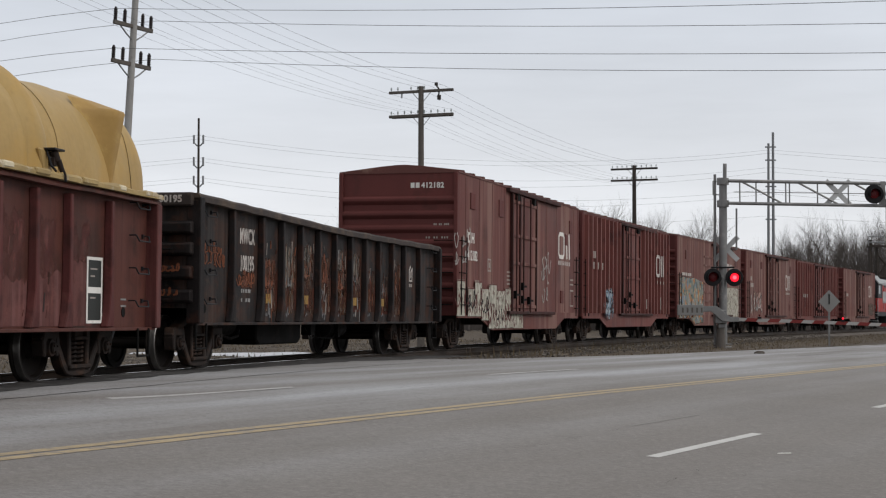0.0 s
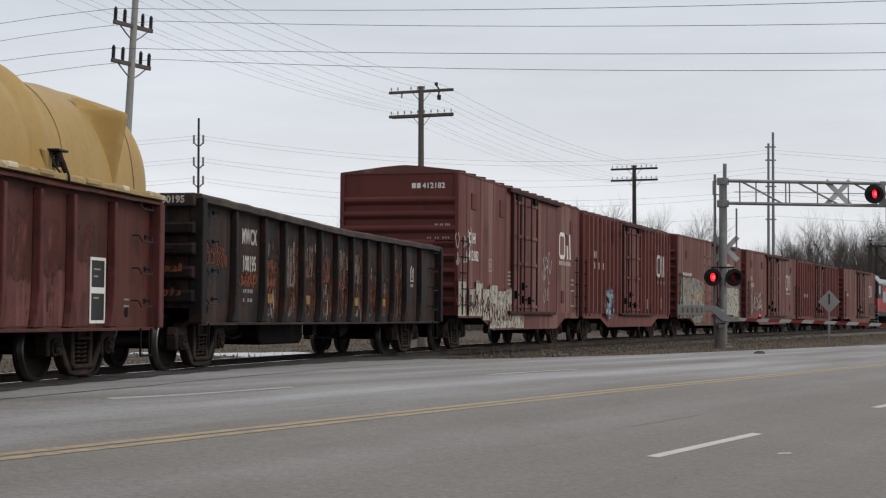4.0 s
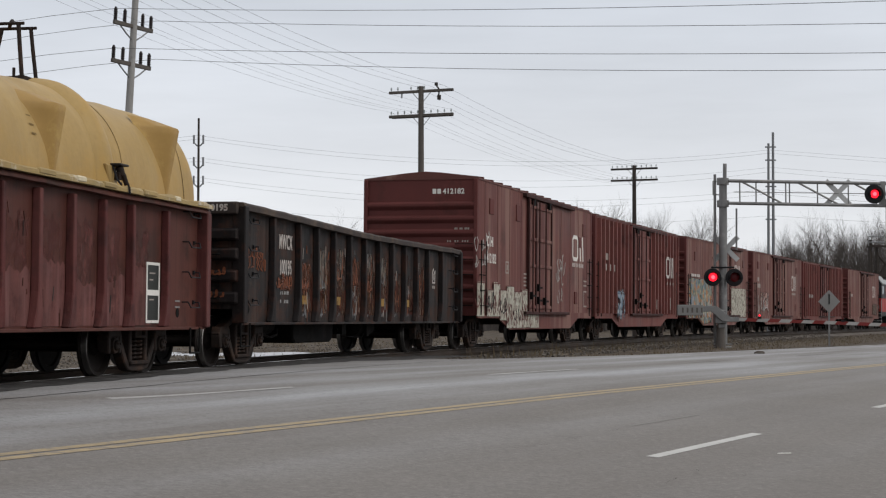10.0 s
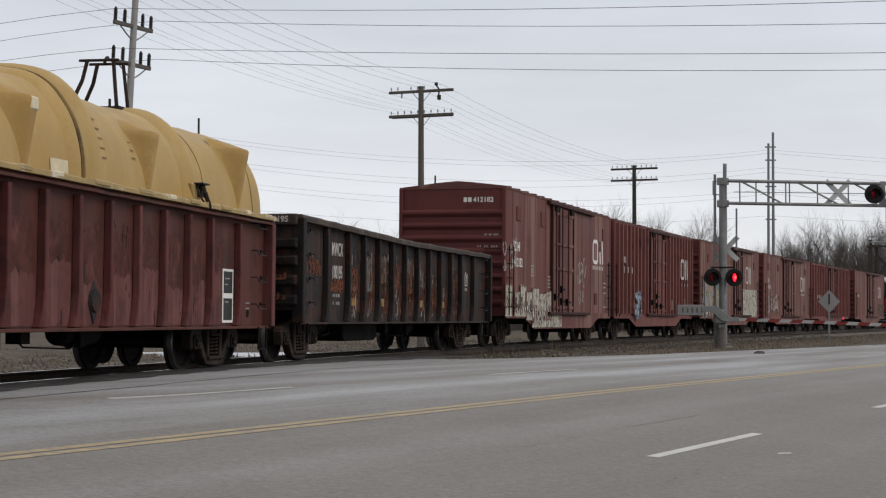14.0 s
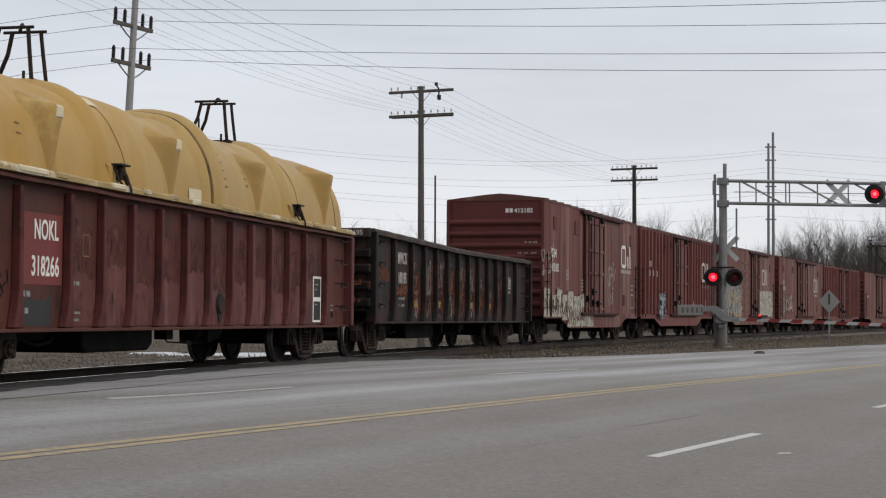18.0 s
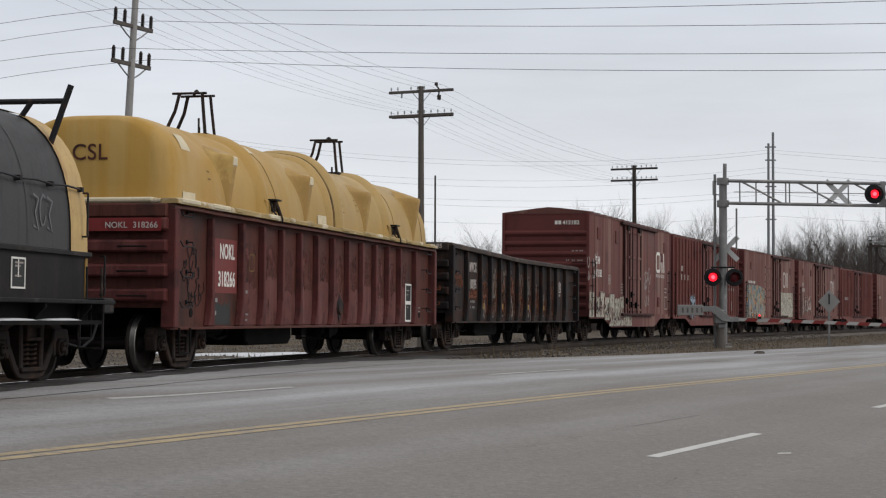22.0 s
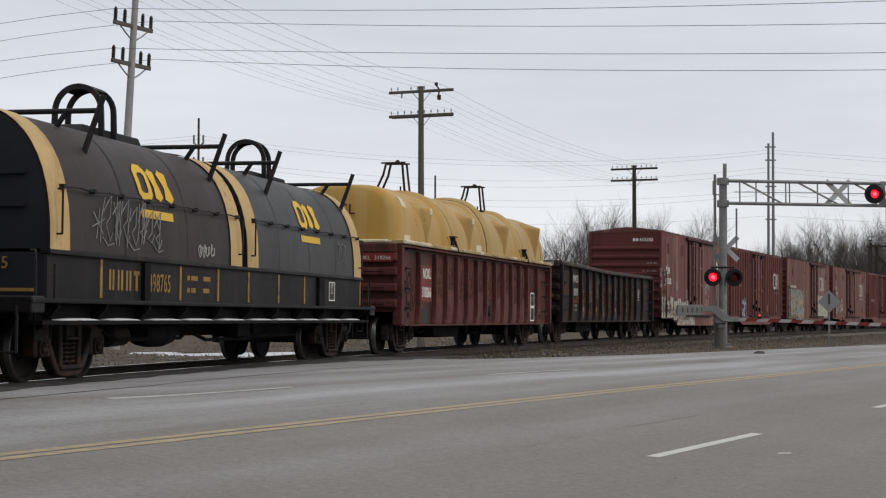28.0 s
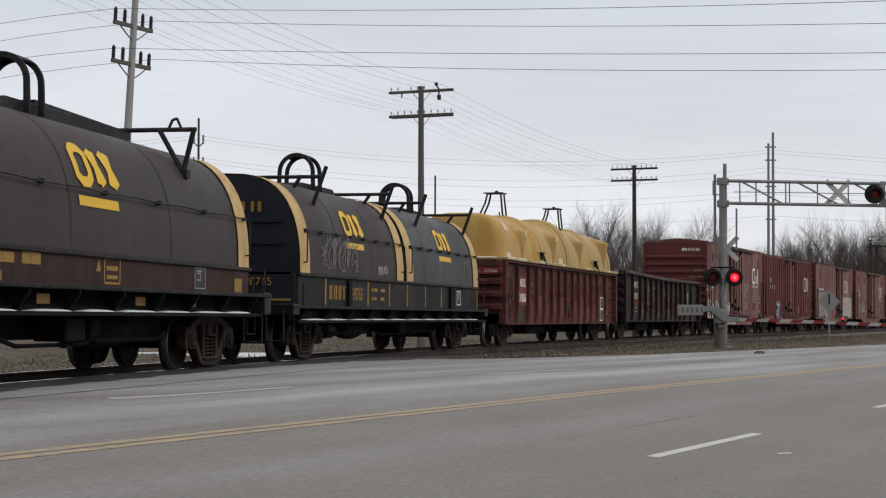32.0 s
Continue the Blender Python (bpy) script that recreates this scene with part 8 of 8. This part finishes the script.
def build_signal_bridge():
    b = thing("signal_bridge", pose(47.95, 185.0, 0.1), "dark steel railway signal bridge with a railed walkway", "signal bridge")
    part("column", Shape().box(-0.25, 0.05, -0.25, 0.25, 0.0, 9.6), "dark_pole", b)
    part("column", Shape().box(0.55, 0.75, -0.25, 0.25, 0.0, 9.0), "dark_pole", b)
    part("deck", Shape().box(-0.4, 14.0, -0.5, 0.5, 8.75, 8.98), "dark_pole", b)
    for z in (9.3, 9.95):
        part("handrail", Shape().rod((-0.4, -0.5, z), (14, -0.5, z), 0.07), "steel_grey", b)
    for k in range(9):
        part("rail_post", Shape().rod((-0.4 + 1.7 * k, -0.5, 8.9), (-0.4 + 1.7 * k, -0.5, 9.95), 0.03), "steel_grey", b)
    for (x0, z0), (x1, z1) in (((0.6, 8.0), (2.8, 5.4)), ((0.6, 5.4), (2.8, 8.7)), ((2.8, 5.4), (6.0, 8.7)), ((0.6, 5.4), (8.0, 5.4))):
        part("brace", Shape().rod((x0, 0, z0), (x1, 0, z1), 0.09, n=6), "dark_pole", b)
    part("mast", Shape().rod((1.8, 0.2, 8.9), (1.8, 0.2, 14.2), 0.08, n=8), "steel_grey", b)


build_telegraph_line()
build_power_line()
build_far_line()
build_signal_bridge()


# ---------------------------------------------------------------- bare winter trees
def bare_tree(seed, height, spread, twigs):
    """Returns the meshes of a leafless tree: trunk with limbs, and a crown of fine twigs."""
    rng = random.Random(seed)
    wood, fine = Shape(), Shape()

    def stick(sh, a, b, r0, r1, n):
        q = (b - a).to_track_quat("Z", "Y")
        k = len(sh.v)
        for p, r in ((a, r0), (b, r1)):
            for i in range(n):
                t = 6.28318 * i / n
                sh.v.append(tuple(p + q @ Vector((r * math.cos(t), r * math.sin(t), 0))))
        for i in range(n):
            j = (i + 1) % n
            sh.f.append((k + i, k + j, k + n + j, k + n + i))

    def grow(a, d, length, r, level):
        steps = 3 if level < 3 else 2
        for i in range(steps):
            d = (d + Vector((rng.uniform(-1, 1), rng.uniform(-1, 1), rng.uniform(-0.3, 0.9))) * 0.16).normalized()
            b = a + d * (length / steps)
            r1 = r * 0.80
            stick(wood if level < 2 else fine, a, b, r, r1, 6 if level == 0 else 4 if level < 2 else 3)
            if level < 4:
                for _ in range(twigs if level >= 1 else 3):
                    side = Vector((rng.uniform(-1, 1), rng.uniform(-1, 1), rng.uniform(-0.1, 0.5))).normalized()
                    dd = (d * rng.uniform(0.6, 1.1) + side * spread).normalized()
                    if level == 0 and i == 0 and rng.random() < 0.5:
                        continue
                    grow(b, dd, length * rng.uniform(0.42, 0.62), r1 * 0.55, level + 1)
            a, r = b, r1
    grow(Vector((0, 0, 0)), Vector((0, 0, 1)), height * 0.62, height * 0.018, 0)
    return wood.mesh("trunk", "bark"), fine.mesh("crown", "twig")


def build_trees():
    kinds = [bare_tree(3, 11.0, 0.75, 2), bare_tree(8, 12.0, 0.55, 2), bare_tree(15, 10.0, 0.9, 2), bare_tree(22, 13.0, 0.42, 2)]
    rng = random.Random(77)
    def plant(x, y, k, s):
        t = thing("tree", pose(x, y, -0.5, 0, 0, rng.uniform(0, 360)), "leafless grey-brown winter tree", "tree", "bare trees behind the railway")
        t.scale = (s, s, s)
        part("trunk", kinds[k][0], None, t)
        part("crown", kinds[k][1], None, t)
    # dense wood on the far side, thinner line further along
    for i in range(80):
        u = i / 79
        y = rng.uniform(185, 225)
        plant((0.185 + 0.105 * u) * y + rng.uniform(-1, 1), y, rng.choice((0, 1, 3, 3)), rng.uniform(0.66, 0.88) * (0.80 + 0.28 * ease(0.0, 0.35, u)))
    for i in range(38):
        u = i / 37
        y = rng.uniform(165, 200)
        plant((0.0 + 0.155 * u) * y + rng.uniform(-2, 2), y, rng.choice((0, 2, 1)), rng.uniform(0.70, 0.98))
    for a, y, s in ((-0.078, 186, 0.80), (-0.069, 180, 0.92), (-0.062, 176, 0.80), (-0.055, 190, 0.9), (-0.050, 178, 0.78), (-0.045, 185, 0.85), (-0.038, 180, 0.80), (-0.03, 190, 0.9), (-0.022, 182, 0.8), (-0.012, 176, 0.85)):
        plant(a * y, y, rng.choice((0, 2)), 1.10 * s)
    for i in range(22):
        u = i / 21
        y = rng.uniform(205, 250)
        plant((0.178 + 0.115 * u) * y + rng.uniform(-1, 1), y, rng.choice((1, 3, 0)), rng.uniform(0.76, 0.98) * (0.82 + 0.24 * ease(0.0, 0.35, u)))
    for i in range(34):
        u = i / 33
        y = rng.uniform(150, 188)
        plant((0.076 + 0.078 * u) * y + rng.uniform(-1, 1), y, rng.choice((0, 2, 1, 0)), rng.uniform(0.74, 1.02))
    # low scrub that closes the view at the foot of the trees
    sh = Shape()
    for i in range(9000):
        y = rng.uniform(175, 235)
        x = rng.uniform(-0.08, 0.31) * y
        h = rng.uniform(0.8, 3.4)
        w = rng.uniform(0.02, 0.05)
        lx, ly = rng.uniform(-0.9, 0.9), rng.uniform(-0.3, 0.3)
        sh.add([(x - w, y, -0.5), (x + w, y, -0.5), (x + lx, y + ly, h)], [(0, 1, 2)])
    tagged(part("scrub", sh, "twig"), "tangle of bare scrub at the foot of the trees", "scrub", kind="stuff")


build_trees()


# ---------------------------------------------------------------- motion
TRAVEL = (0.0, 0.003, 0.012, 0.045, 0.105, 0.21, 0.40, 0.67, 1.03, 1.49, 2.04, 2.68, 3.42, 4.26, 5.20, 6.25, 7.40, 8.66, 10.03, 11.51, 13.11, 14.83, 16.66,
          18.60, 20.65, 22.79, 25.04, 27.36, 29.77, 32.24, 34.78, 37.39, 40.05)


def travelled(t):
    """Metres the train has gone by t seconds."""
    i = min(31, max(0, int(t)))
    u = t - i
    p = [TRAVEL[max(0, min(32, j))] for j in (i - 1, i, i + 1, i + 2)]
    a, b = (p[2] - p[0]) / 2, (p[3] - p[1]) / 2
    return (2 * u ** 3 - 3 * u ** 2 + 1) * p[1] + (u ** 3 - 2 * u ** 2 + u) * a + (-2 * u ** 3 + 3 * u ** 2) * p[2] + (u ** 3 - u ** 2) * b


CANT = 0.5   # degrees; the outer rail of the curve lies higher


def car_pose(s, half):
    """A railcar rests on its two trucks, so it lies on the chord between them."""
    xa, ya, _ = line(s - half)
    xb, yb, _ = line(s + half)
    return pose((xa + xb) / 2, (ya + yb) / 2, 0, 0, 0, math.degrees(math.atan2(yb - ya, xb - xa))) @ pose(0, -0.753, 0, CANT) @ pose(0, 0.753, 0)


FLASH, LIT, FIRST = 1.543, 0.905, 14.055 - 10 * 1.543


def motions():
    seconds = [float(i) for i in range(33)]
    for car, centre, half in MOVERS:
        walk(car, [(t, car_pose(centre + travelled(t), half)) for t in seconds])
    halves = {centre: half for _, centre, half in MOVERS}
    for truck, centre, x in TRUCKS:
        rows = []
        for t in seconds:
            s = centre + travelled(t)
            _, _, head = line(s + x)
            yaw = 90 - math.degrees(head) - math.degrees(car_pose(s, halves[centre]).to_euler().z)
            rows.append((t, pose(x, 0, 0, 0, 0, yaw)))
        walk(truck, rows)
    # wheels roll without slipping
    times, last = [0.0], 0.0
    for i in range(1, 321):
        t = i / 10
        if travelled(t) - travelled(last) > 0.50 or t >= 32.0:
            times.append(t)
            last = t
    for ws, dx in AXLES:
        walk(ws, [(t, pose(dx, 0, WHEEL_R, 0, math.degrees(travelled(t) / WHEEL_R) % 360.0, 0)) for t in times])
    # flashers: the left lens and the right lens show their lit face by turns
    for lens, (x, y, z), first in LENSES:
        changes = []
        k = 0
        while FIRST + k * FLASH < 32.5:
            changes += [(FIRST + k * FLASH, first), (FIRST + k * FLASH + LIT, not first)]
            k += 1
        rows, turn, state = [], 0.0, None
        for t, on in changes:
            want = 0.0 if on else 180.0
            if t <= 0.0:
                turn, state = want, on
                continue
            if not rows:
                rows.append((0.0, pose(x, y, z, 0, 0, turn)))
            if t > 31.97 or on == state:
                continue
            rows.append((t - 0.03, pose(x, y, z, 0, 0, turn)))
            rows.append((t - 0.01, pose(x, y, z, 0, 0, turn + 60)))
            rows.append((t + 0.01, pose(x, y, z, 0, 0, turn + 120)))
            turn += 180.0
            rows.append((t + 0.03, pose(x, y, z, 0, 0, turn)))
            state = on
        rows.append((32.1, pose(x, y, z, 0, 0, turn)))
        walk(lens, rows)


motions()
